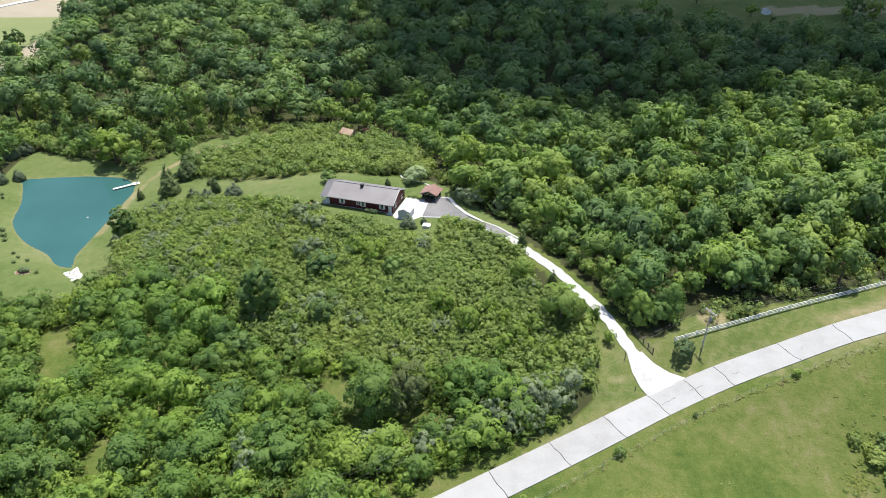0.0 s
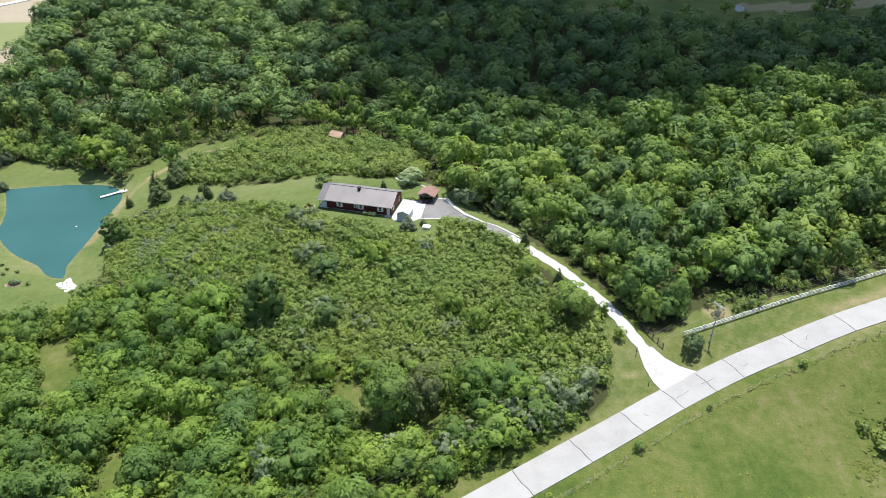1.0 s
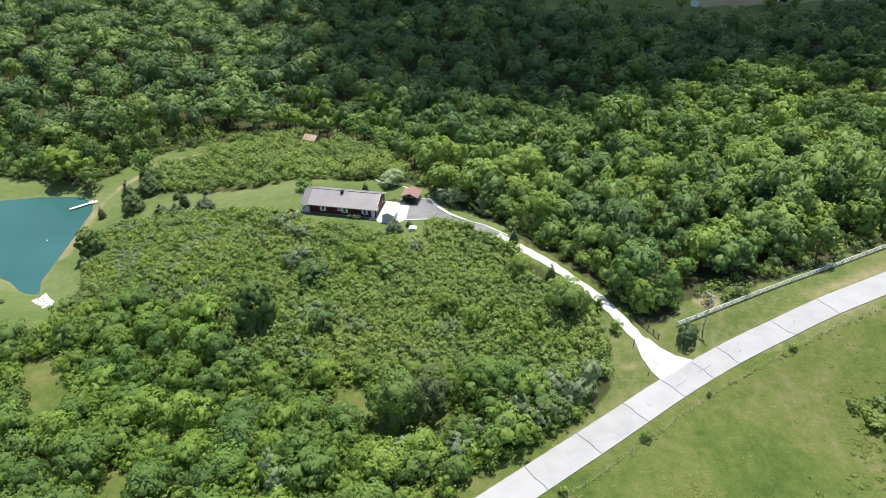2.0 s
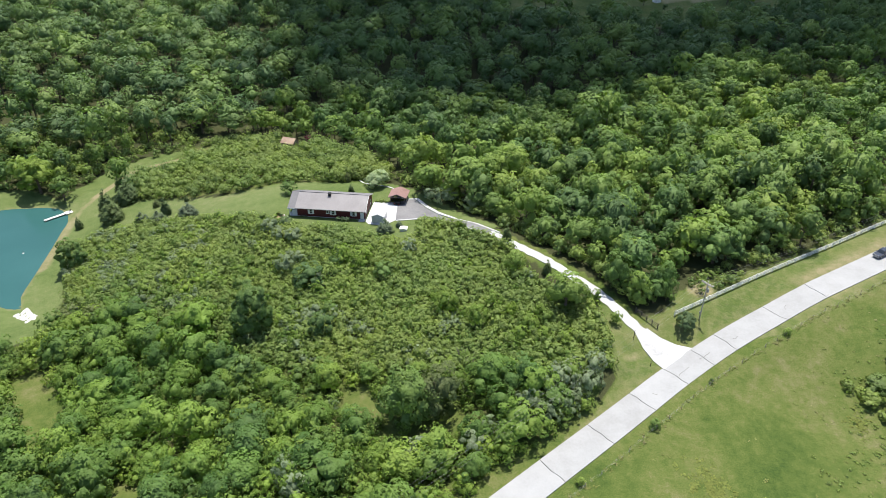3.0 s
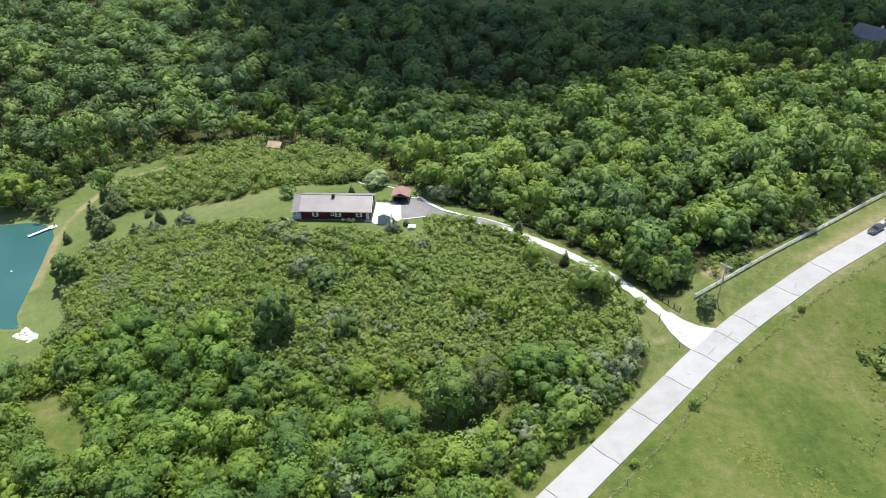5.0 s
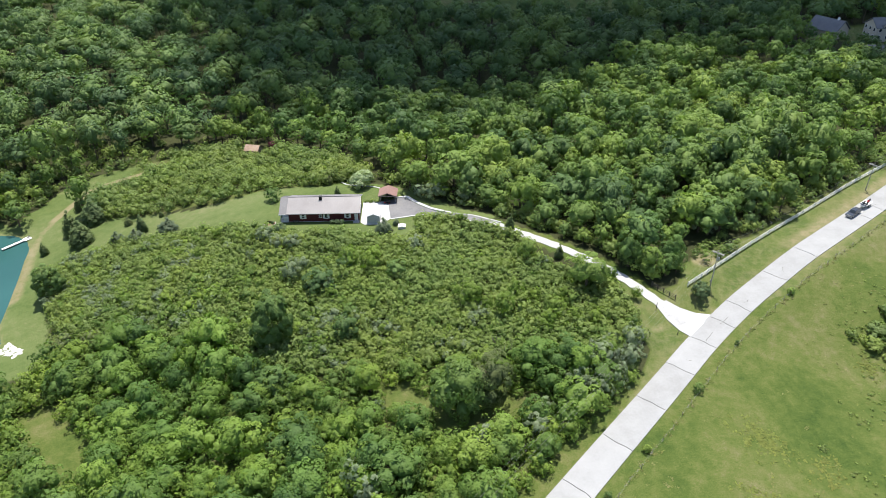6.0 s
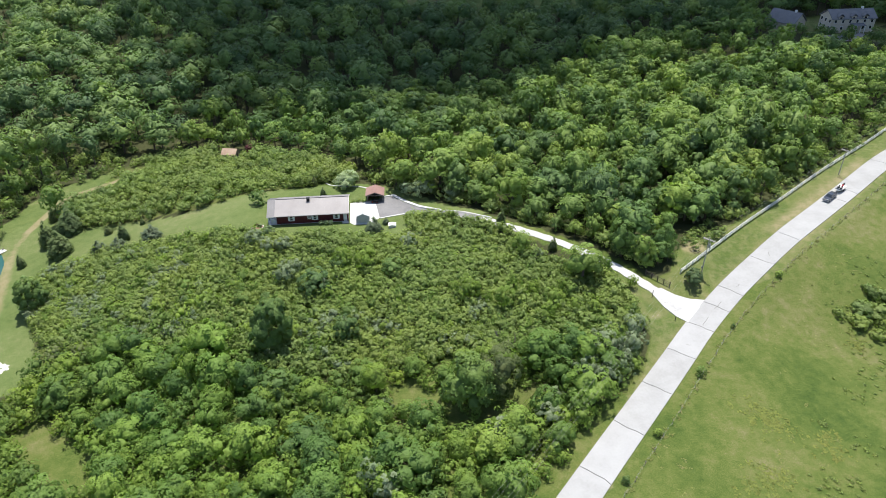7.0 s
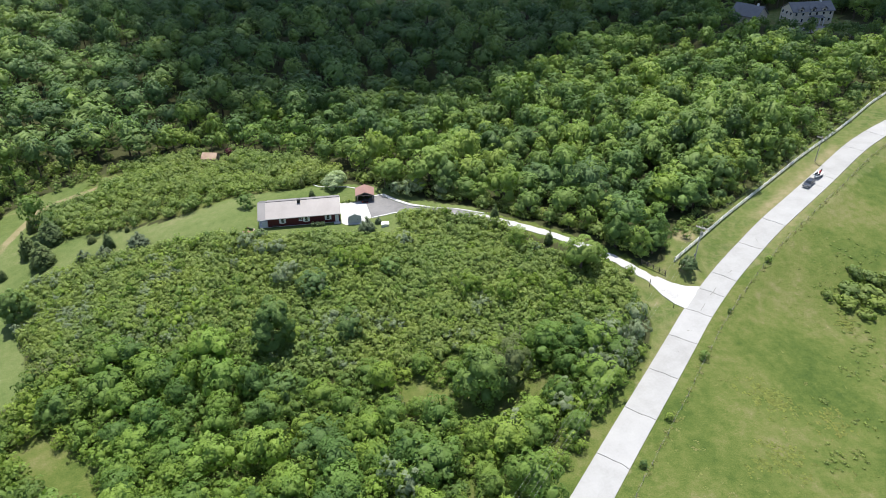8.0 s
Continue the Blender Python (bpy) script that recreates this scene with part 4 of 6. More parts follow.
def round_big_tree(q, grown):
    return (((q[:, 0] + 9.4) / (8.0 * grown)) ** 2 + ((q[:, 1] - 86.2) / (5.6 * grown)) ** 2) < 1


def build_thicket():
    rng = np.random.default_rng(21)
    q = scatter(2, THICKET, 1.12, 0.55)
    q = q[~cleared(q) & (away(DRIVE, q)[0] > 2.6)]
    s = rng.uniform(0.86, 1.34, len(q))
    h = 0.9 * s * (1 + 0.4 * patchy(q, 1.3, 7) + 0.45 * patchy(q, 2.9, 2.6)) * rng.uniform(0.85, 1.15, len(q))
    tint = np.clip(0.5 + 0.45 * patchy(q, 5.5, 14) + 0.25 * patchy(q, 8.5, 4) + rng.normal(0, 0.13, len(q)), 0, 0.98)
    grey = rng.uniform(0, 1, len(q)) < np.clip(2.4 * patchy(q, 21.3, 8) - 0.55 - 0.008 * (q[:, 0] + 50), 0, 0.4)
    planted("thicket", TUFT, q[~grey], s[~grey], h[~grey], tint[~grey], [SHRUB], "dense thicket of knee to head high green shrubs", "shrubs")
    planted("silvery_thicket", TUFT, q[grey], s[grey], h[grey], tint[grey], [SILVER], "patches of silvery grey-green shrubs in the thicket", "shrubs")
    # fuller bushes between them, thickest towards the young trees
    q = scatter(12, THICKET, 2.6, 0.6)
    q = q[~cleared(q) & (away(DRIVE, q)[0] > 3.2)]
    near = 1 - ease(away(NEAR_WOOD[6:13], q)[0], 4, 26)
    q = q[rng.uniform(0, 1, len(q)) < 0.28 + 0.6 * near + 1.0 * patchy(q, 11.3, 11)]
    s = rng.uniform(0.6, 1.2, len(q)) * (1 + 0.5 * ease(-q[:, 0], 20, 55) * rng.uniform(0, 1, len(q)))
    tint = np.clip(0.42 + 0.35 * patchy(q, 15.5, 12) + rng.normal(0, 0.22, len(q)), 0, 0.98)
    tint = np.where(rng.uniform(0, 1, len(q)) < 0.14, 0.98, tint)
    planted("thicket_bushes", BUSH, q, s, s * rng.uniform(0.95, 1.35, len(q)), tint, [BUSHLEAF], "rounded fuller green bushes standing in the thicket", "shrubs")
    q = scatter(3, BACK_SCRUB, 2.7)
    q = q[~cleared(q) & (away(PATH, q)[0] > 3.5) & (away(PATH, q + np.array([1.0, 4.5]))[0] > 3.5)]
    s = rng.uniform(0.7, 1.25, len(q)) * (1 + 0.3 * patchy(q, 2.3, 15))
    tint = np.clip(0.5 + 0.4 * patchy(q, 9.5, 14) + rng.normal(0, 0.2, len(q)), 0, 0.98)
    planted("scrub", SCRUB, q, s, s * rng.uniform(0.8, 1.1, len(q)), tint, [SHRUB], "rounded scrub bushes on the slope behind the lawn", "shrubs")
    q = scatter(4, NEAR_WOOD, 2.7)
    q = q[~cleared(q) & ~cleared(q + np.array([0, 2.0])) & inside(VIEW, q) & ~round_big_tree(q, 1.0)]
    s = rng.uniform(0.5, 1.35, len(q)) * (1 + 0.5 * patchy(q, 4.3, 10))
    tint = np.clip(0.5 + 0.45 * patchy(q, 6.5, 12) + rng.normal(0, 0.2, len(q)), 0, 0.98)
    planted("undergrowth", SCRUB, q, s, s * rng.uniform(0.75, 1.1, len(q)), tint, [BUSHLEAF], "dense leafy undergrowth below young trees", "shrubs")


build_thicket()


LOW_WOOD = [(-205, 250), (-165, 226), (-128, 224), (-100, 224), (-92, 238), (-70, 248), (-60, 256), (-95, 264), (-190, 292)]


def build_edge_scrub():
    rng = np.random.default_rng(51)
    rows = [spline([(-20, 184.5), (-11, 184), (-2, 181.5), (5.5, 171), (10.5, 163.5), (17.8, 151.5), (21.5, 142.5), (25, 134), (29.5, 126.5), (33, 118.5), (35.5, 111.5), (37.5, 105)], 1.5),
            np.array([(x - 1.0, y + 2.6) for x, y in FENCE[4:]]), spline([(-150, 226), (-140, 228), (-128, 223), (-114, 221), (-100, 222), (-95, 230), (-86, 237), (-76, 239), (-66, 247)], 1.5)]
    q = np.vstack([r + rng.normal(0, 0.7, r.shape) for r in rows] + [rows[0] + np.array([1.8, 1.6]), rows[1] + np.array([-1.2, 2.4])])
    q = q[rng.uniform(0, 1, len(q)) < 0.85]
    low = scatter(13, LOW_WOOD, 4.2, 0.5)
    low = low[inside(VIEW, low) & ~cleared(low) & (away(PATH, low)[0] > 9)]
    q = np.vstack([q, low])
    s = rng.uniform(0.55, 1.1, len(q)) * np.where(inside(LOW_WOOD, q), 1.25, 1.0)
    planted("edge_scrub", SCRUB, q, s, s * rng.uniform(0.8, 1.2, len(q)), rng.uniform(0.1, 0.9, len(q)), [SHRUB], "leafy scrub closing the foot of the wood's edge", "shrubs")


build_edge_scrub()


def build_young_trees():
    rng = np.random.default_rng(31)
    q = scatter(5, NEAR_WOOD, 6.2)
    q = q[~cleared(q) & ~cleared(q + np.array([0, 4.5])) & ~cleared(q + np.array([2.5, 0])) & ~cleared(q - np.array([2.5, 0])) & inside(VIEW, q) & ~round_big_tree(q, 1.35)]
    crowns = tree_meshes("crown", leaf_parts(500, 8, radius=3.2, tall=5.8, base=0.0, lobes=20, count=1400, size=0.28, ragged=0.35), NEARLEAF)
    trunks = [trunk_mesh(5.5, 0.13, 20 + i) for i in range(3)]
    for x, y in q[:260]:
        s = 0.6 + 0.95 * rng.uniform() ** 1.4
        plant_thing("young_tree", crowns[rng.integers(8)], trunks[rng.integers(3)], x, y, s, s * rng.uniform(0.75, 1.1), rng.uniform(0, 6.28), "young broadleaf tree with a loose bright green crown", "tree", "young trees of the near slope")


build_young_trees()


def build_single_plants():
    rng = np.random.default_rng(41)
    round_ = tree_meshes("crown", leaf_parts(600, 4, radius=2.0, tall=3.6, base=0.0, lobes=13, count=640, size=0.24, ragged=0.4), LIME)
    silver = tree_meshes("crown", leaf_parts(620, 4, radius=1.8, tall=2.8, base=0.0, lobes=12, count=600, size=0.24, ragged=0.4), SILVER)
    pale = tree_meshes("crown", leaf_parts(645, 1, radius=2.6, tall=4.0, base=0.2, lobes=22, count=2400, size=0.22, ragged=0.15, heads=4), PALE)
    big = tree_meshes("crown", leaf_parts(650, 3, radius=4.6, tall=9.5, base=0.3, lobes=26, count=3000, size=0.32, ragged=0.3, heads=5), LEAF)
    brown = tree_meshes("crown", leaf_parts(660, 2, radius=4.2, tall=8.0, base=0.3, lobes=26, count=3000, size=0.28, ragged=0.35, heads=5), OLIVE)
    dark = tree_meshes("crown", leaf_parts(670, 3, radius=2.4, tall=5.0, base=0.0, lobes=15, count=900, size=0.3, ragged=0.35), LEAF)
    cedar = [leaf_mesh("crown", cone_crown(700 + i, 2.6, 6.5, 1700, 0.36), CEDAR) for i in range(3)]
    spruce = [leaf_mesh("crown", cone_crown(720 + i, 1.7, 3.8, 1100, 0.25), SPRUCE) for i in range(3)]
    t_small, t_big = trunk_mesh(3.0, 0.08, 50), trunk_mesh(8.5, 0.3, 51)

    def put(name, meshes, trunk, places, label, category, group, taller=1.0):
        for x, y, s, h in places:
            plant_thing(name, meshes[rng.integers(len(meshes))], trunk, x, y, s, h * taller, rng.uniform(0, 6.28), label, category, group)

    put("lime_shrub", round_, t_small, [(-57.0, 123.2, 1.7, 2.0), (-15.7, 135.5, 1.5, 1.3), (-19.8, 139.5, 1.5, 1.4), (-0.3, 114.5, 1.4, 1.4), (4.9, 108.5, 1.3, 1.3), (-50.5, 125, 0.9, 0.9), (-24.8, 103, 1.2, 1.2), (1, 114, 1.0, 1.1), (2.5, 111, 0.8, 0.9), (9, 112, 1.0, 1.2), (12, 109, 0.8, 0.9), (-2, 118, 0.7, 0.7), (-14, 139, 0.9, 0.9), (-26, 131, 0.8, 0.8), (-53, 160, 0.9, 0.9), (-64, 160, 0.8, 0.8), (-48, 166, 0.7, 0.8),
         (16, 100, 0.9, 0.8), (9, 143, 0.8, 0.8), (-70, 152, 0.9, 0.8), (-36, 96, 1.1, 1.1), (-48, 92, 1.0, 1.0), (-8, 131, 0.6, 0.6), (-40, 142, 0.7, 0.7), (20, 101, 0.7, 0.6), (14.5, 103.5, 1.1, 1.0), (11.5, 101, 1.2, 1.1), (17.5, 106.5, 1.0, 0.9), (19.5, 97.5, 0.9, 0.8), (-62, 112, 1.0, 1.0)], "bright yellow-green shrub standing in the thicket", "shrub", "bright shrubs of the thicket", 1.15)
    put("silver_shrub", silver, None, [(-33, 142, 1.5, 1.3), (-30.5, 142.5, 1.3, 1.2), (-36.5, 158, 1.3, 1.1), (-30.9, 152, 1.3, 1.1), (-34, 154, 1.2, 1.0), (-4.5, 138, 1.2, 1.1), (19, 85, 1.5, 1.45), (21.5, 88.5, 1.5, 1.5), (15, 81.5, 1.4, 1.2), (12, 85, 1.5, 1.4), (15, 87, 1.5, 1.5), (11, 80.5, 1.4, 1.2), (8, 84, 1.3, 1.3), (-3, 77, 1.3, 1.3), (-12, 78, 1.5, 1.5), (-33, 80, 1.6, 1.6), (-31, 76, 1.4, 1.4), (17, 83.5, 1.0, 1.0), (1, 81, 1.0, 0.8), (5, 79, 1.0, 0.8), (-70, 150, 0.9, 0.8), (-41, 153, 0.9, 0.8), (-30, 144, 1.0, 0.8),
         (-80, 176, 1.0, 0.8), (-55, 146, 0.9, 0.8), (-46, 160, 0.8, 0.7), (-38, 158, 0.9, 0.8), (-33, 160, 0.9, 0.8), (-58, 168, 0.9, 0.8), (-68, 172, 0.9, 0.8), (5.2, 164.5, 1.3, 1.1), (7.3, 162.6, 1.4, 1.2), (9.6, 162.2, 1.4, 1.3), (14.3, 157.5, 1.4, 1.2), (16, 157.2, 1.3, 1.2), (-25, 96, 0.9, 0.8), (-45, 78, 1.0, 0.8), (18, 118, 0.8, 0.9),
         (38, 109, 1.2, 1.2), (60, 117, 1.1, 1.1), (57, 120, 1.1, 1.2), (64, 118, 1.2, 1.2)], "silvery grey-green shrub with fine pale leaves", "shrub", "silvery shrubs", 1.3)
    put("broad_shrub", dark, None, [(-28, 135, 1.6, 1.1), (-25.6, 118.5, 1.2, 1.1), (-43.5, 139, 0.8, 0.8), (-51.3, 142.5, 0.9, 0.8), (-11, 131, 1.2, 0.8), (-42, 111.5, 1.5, 1.2), (-24, 123, 0.9, 0.8), (-21, 139, 1.0, 0.7), (-66, 146, 0.9, 0.8), (-61, 163, 0.7, 0.7), (14, 105, 0.8, 0.8), (18, 104, 0.8, 0.8)], "dark green broad shrub taller than the thicket round it", "shrub", "dark shrubs of the thicket")
    ivy = tree_meshes("crown", leaf_parts(655, 1, radius=2.6, tall=6.0, base=0.0, lobes=46, count=5600, size=0.26, ragged=0.3, lobe=(0.15, 0.26), heads=4, kernel=0.25), DARKLEAF)
    put("dark_tree", ivy, t_small, [(-39.8, 124.2, 1.75, 2.1), (-88.6, 168.3, 1.5, 1.45)], "dense dark green tree standing out above the thicket", "tree", "large single trees")
    put("big_tree", big, t_big, [(-11.6, 88.6, 1.2, 1.18), (22.7, 107.3, 0.98, 0.92), (16.4, 122.5, 0.62, 0.6), (37.5, 106.5, 0.62, 0.72), (40.5, 105.5, 0.5, 0.55), (43.8, 107.8, 0.6, 0.8), (35, 111.5, 0.7, 0.9)], "large broadleaf tree with a wide lumpy green crown", "tree", "large single trees")
    put("bright_tree", tree_meshes("crown", leaf_parts(656, 1, radius=4.6, tall=9.5, base=0.2, lobes=26, count=3000, size=0.36, ragged=0.25, heads=5), LIME), t_big, [(-110.6, 217.2, 1.35, 1.25)], "large bright yellow-green tree behind the pond", "tree", "large single trees")
    put("olive_tree", brown, t_big, [(-6.2, 88.8, 1.12, 1.22)], "large brownish olive-leaved tree beside a green one", "tree", "large single trees")
    put("pale_tree", pale, t_small, [(-8, 177.8, 1.5, 1.15)], "round pale grey-green tree on the lawn behind the house", "tree", "lawn trees")
    put("lawn_tree", dark, None, [(-32.6, 177.6, 1.05, 0.8)], "round green tree beside the house's corner", "tree", "lawn trees")
    put("cedar", cedar, t_small, [(-86.6, 198.6, 1.0, 1.2), (-83.2, 190.4, 1.4, 1.12), (-80.8, 201.6, 1.55, 1.15), (-85.6, 213, 0.75, 0.9), (-93.4, 192.2, 0.5, 0.6), (-67.0, 184.6, 0.65, 0.85), (-71.0, 192.2, 0.5, 0.4), (-62, 190, 0.3, 0.32), (-15.4, 175.2, 0.36, 0.42), (18, 135.5, 0.5, 0.65), (22.6, 119.3, 0.45, 0.55), (-16, 183, 0.4, 0.5)], "dark green cedar with a ragged conical crown", "conifer", "conifers")
    put("spruce", spruce, t_small, [(-73.2, 182.6, 1.35, 1.05), (-68.4, 180.4, 1.5, 1.05), (-60.2, 179.4, 1.75, 1.15), (-8.8, 151.6, 1.35, 1.1), (-4.9, 153.8, 0.55, 0.5), (-148, 221, 1.8, 1.5), (-145, 225, 1.8, 1.4), (-138.5, 206.5, 1.3, 1.1), (-143, 203, 1.6, 1.3)], "blue-green spruce with dense upturned branches", "conifer", "conifers")
    put("verge_bush", tree_meshes("crown", leaf_parts(675, 1, radius=2.1, tall=3.7, base=0.0, lobes=22, count=2200, size=0.22), EVERGREEN), None, [(43.5, 97.3, 1.08, 1.0)], "dense dark evergreen bush beside the utility pole", "shrub", "")
    put("verge_tree", dark, t_small, [(29.6, 108.2, 0.5, 0.62), (31.0, 101.2, 0.52, 0.6), (27.6, 76.1, 0.48, 0.36), (62, 92.5, 0.36, 0.3), (11.7, 67.3, 0.32, 0.28), (1.3, 61.4, 0.3, 0.28), (41.7, 83.6, 0.2, 0.24)], "small round green tree on the mown verge", "tree", "verge trees")
    spread = tree_meshes("crown", leaf_parts(678, 3, radius=2.4, tall=2.1, base=-0.1, lobes=18, count=900, size=0.3), SHRUB)
    put("field_shrub", spread, None, [(70, 77.5, 1.1, 0.8), (73, 79.5, 1.2, 0.85), (76, 78, 1.3, 0.9), (71, 73.5, 0.8, 0.7), (75, 74.5, 1.1, 0.9), (79.5, 80.5, 1.1, 1.0), (78, 83, 0.8, 0.8), (82, 78, 1.3, 1.2), (67.5, 80.5, 0.6, 0.6), (80, 75, 1.0, 0.9)], "spreading green shrub in the rough pasture", "shrub", "shrubs of the pasture")
    small = tree_meshes("crown", leaf_parts(680, 2, radius=0.6, tall=0.9, base=0.0, lobes=6, count=110, size=0.2), EVERGREEN)
    put("bank_shrub", small, None, [(-137.9, 195, 1, 1), (-136.4, 192.6, 1, 1), (-126.4, 173.4, 1.3, 1.2), (-124.6, 170.5, 1.4, 1.2), (-122.9, 168, 1.2, 1), (-116.7, 160.9, 0.9, 0.9), (-114, 155.9, 0.9, 0.9), (-114.2, 158.7, 0.9, 0.9), (-111.1, 157.2, 0.9, 0.9), (-105.8, 151.4, 1.0, 1.0)], "small dark shrub planted on the pond's grassy bank", "shrub", "shrubs of the pond bank")
    thin = tree_meshes("crown", leaf_parts(685, 2, radius=2.2, tall=4.2, base=0.7, lobes=10, count=260, size=0.3, lobe=(0.16, 0.3), kernel=0.4), OLIVE)
    put("sapling", thin, t_small, [(-86.5, 147.5, 0.6, 0.6), (-82.5, 143.5, 1.2, 1.1), (-77.5, 141.5, 1.0, 1.0)], "thin sapling with sparse wispy leaves on the grass", "tree", "saplings below the pond")
    put("rust_shrub", tree_meshes("crown", leaf_parts(690, 1, radius=2.0, tall=3.4, base=0.2, lobes=8, count=260, size=0.45), RUST), t_small, [(-26.5, 230.5, 1.0, 1.0)], "dark red-leaved shrub beside the old shed", "shrub", "")


build_single_plants()


# ---------------------------------------------------------------- the cloud whose shadow lies on the far woods
def build_cloud():
    rng = random.Random(3)
    shade = [(-54, 480), (-50, 390), (-46, 330), (-34, 268), (8, 243), (47, 236), (93, 237), (126, 243), (148, 240), (162, 236), (174, 226), (173, 206), (164, 190), (170, 178), (200, 168), (290, 156), (420, 130), (560, 330), (520, 680), (60, 700), (-30, 600)]
    rise = 1200.0
    bm = bmesh.new()
    lift = SUN_WAY * (rise / SUN_WAY.z)
    core = [(x, y, rng.uniform(20, 30)) for x, y in scatter(9, shade, 25)]
    core = [(x, y, r) for x, y, r in core if away(shade, [(x, y)], True)[0][0] > 30]
    # towards its rim the cloud thins out into small wisps
    wisps = scatter(10, [(-130, 740), (-130, 150), (460, 90), (600, 330), (560, 740)], 9, 0.5)
    d = away(shade, wisps, True)[0] * np.where(inside(shade, wisps), 1, -1)
    chance = ease(d, -26, 30) * (d < 40)
    wisps = wisps[np.random.default_rng(4).uniform(0, 1, len(wisps)) < chance]
    for x, y, r in core + [(x, y, rng.uniform(4.5, 7.5)) for x, y in wisps]:
        m = Matrix.Translation(Vector((x, y, rng.uniform(-4, 14))) + lift) @ Matrix.Diagonal((r, r, r * 0.6, 1))
        bmesh.ops.create_icosphere(bm, subdivisions=1, radius=1.0, matrix=m)
    m, n, l, b = nodes_of("cloud_white")
    b.inputs["Base Color"].default_value, b.inputs["Roughness"].default_value = (0.85, 0.86, 0.88, 1), 1.0
    ob = part("cloud", bm, m, smooth=True)
    tagged(ob, "white fair-weather cloud high above the far woods", "cloud", kind="structure")


build_cloud()


# ---------------------------------------------------------------- the red house
def on_ground(x, y, turn=0.0, z=None):
    return pose(x, y, height1(x, y) if z is None else z, 0, 0, turn)


def add_window(parent, x, y, z, w, h, shutters=True, face=-1):
    """A window in a wall that faces -y: frame, pane, sill and shutters."""
    bm = bmesh.new()
    t = 0.09
    for a in ((x - w / 2, z, x + w / 2, z + t), (x - w / 2, z + h - t, x + w / 2, z + h), (x - w / 2, z + t, x - w / 2 + t, z + h - t), (x + w / 2 - t, z + t, x + w / 2, z + h - t), (x - w / 2 + t, z + h / 2 - 0.03, x + w / 2 - t, z + h / 2 + 0.03)):
        box(bm, a[0], y - 0.06, a[1], a[2], y + 0.04, a[3])
    win = part("window", bm, WHITE, parent)
    part("pane", boxed(x - w / 2 + t, y - 0.02, z + t, x + w / 2 - t, y + 0.0, z + h - t), GLASS, win, "dark window glass")
    part("sill", boxed(x - w / 2 - 0.08, y - 0.12, z - 0.08, x + w / 2 + 0.08, y + 0.02, z), WHITE, win)
    if shutters:
        for s in (-1, 1):
            cx = x + s * (w / 2 + 0.22)
            bm = boxed(cx - 0.2, y - 0.05, z - 0.05, cx + 0.2, y - 0.002, z + h + 0.05)
            for k in range(6):
                box(bm, cx - 0.15, y - 0.07, z + 0.08 + k * (h - 0.2) / 6, cx + 0.15, y - 0.05, z + 0.08 + (k + 0.6) * (h - 0.2) / 6)
            part("shutter", bm, WHITE, win, "white louvred shutter")


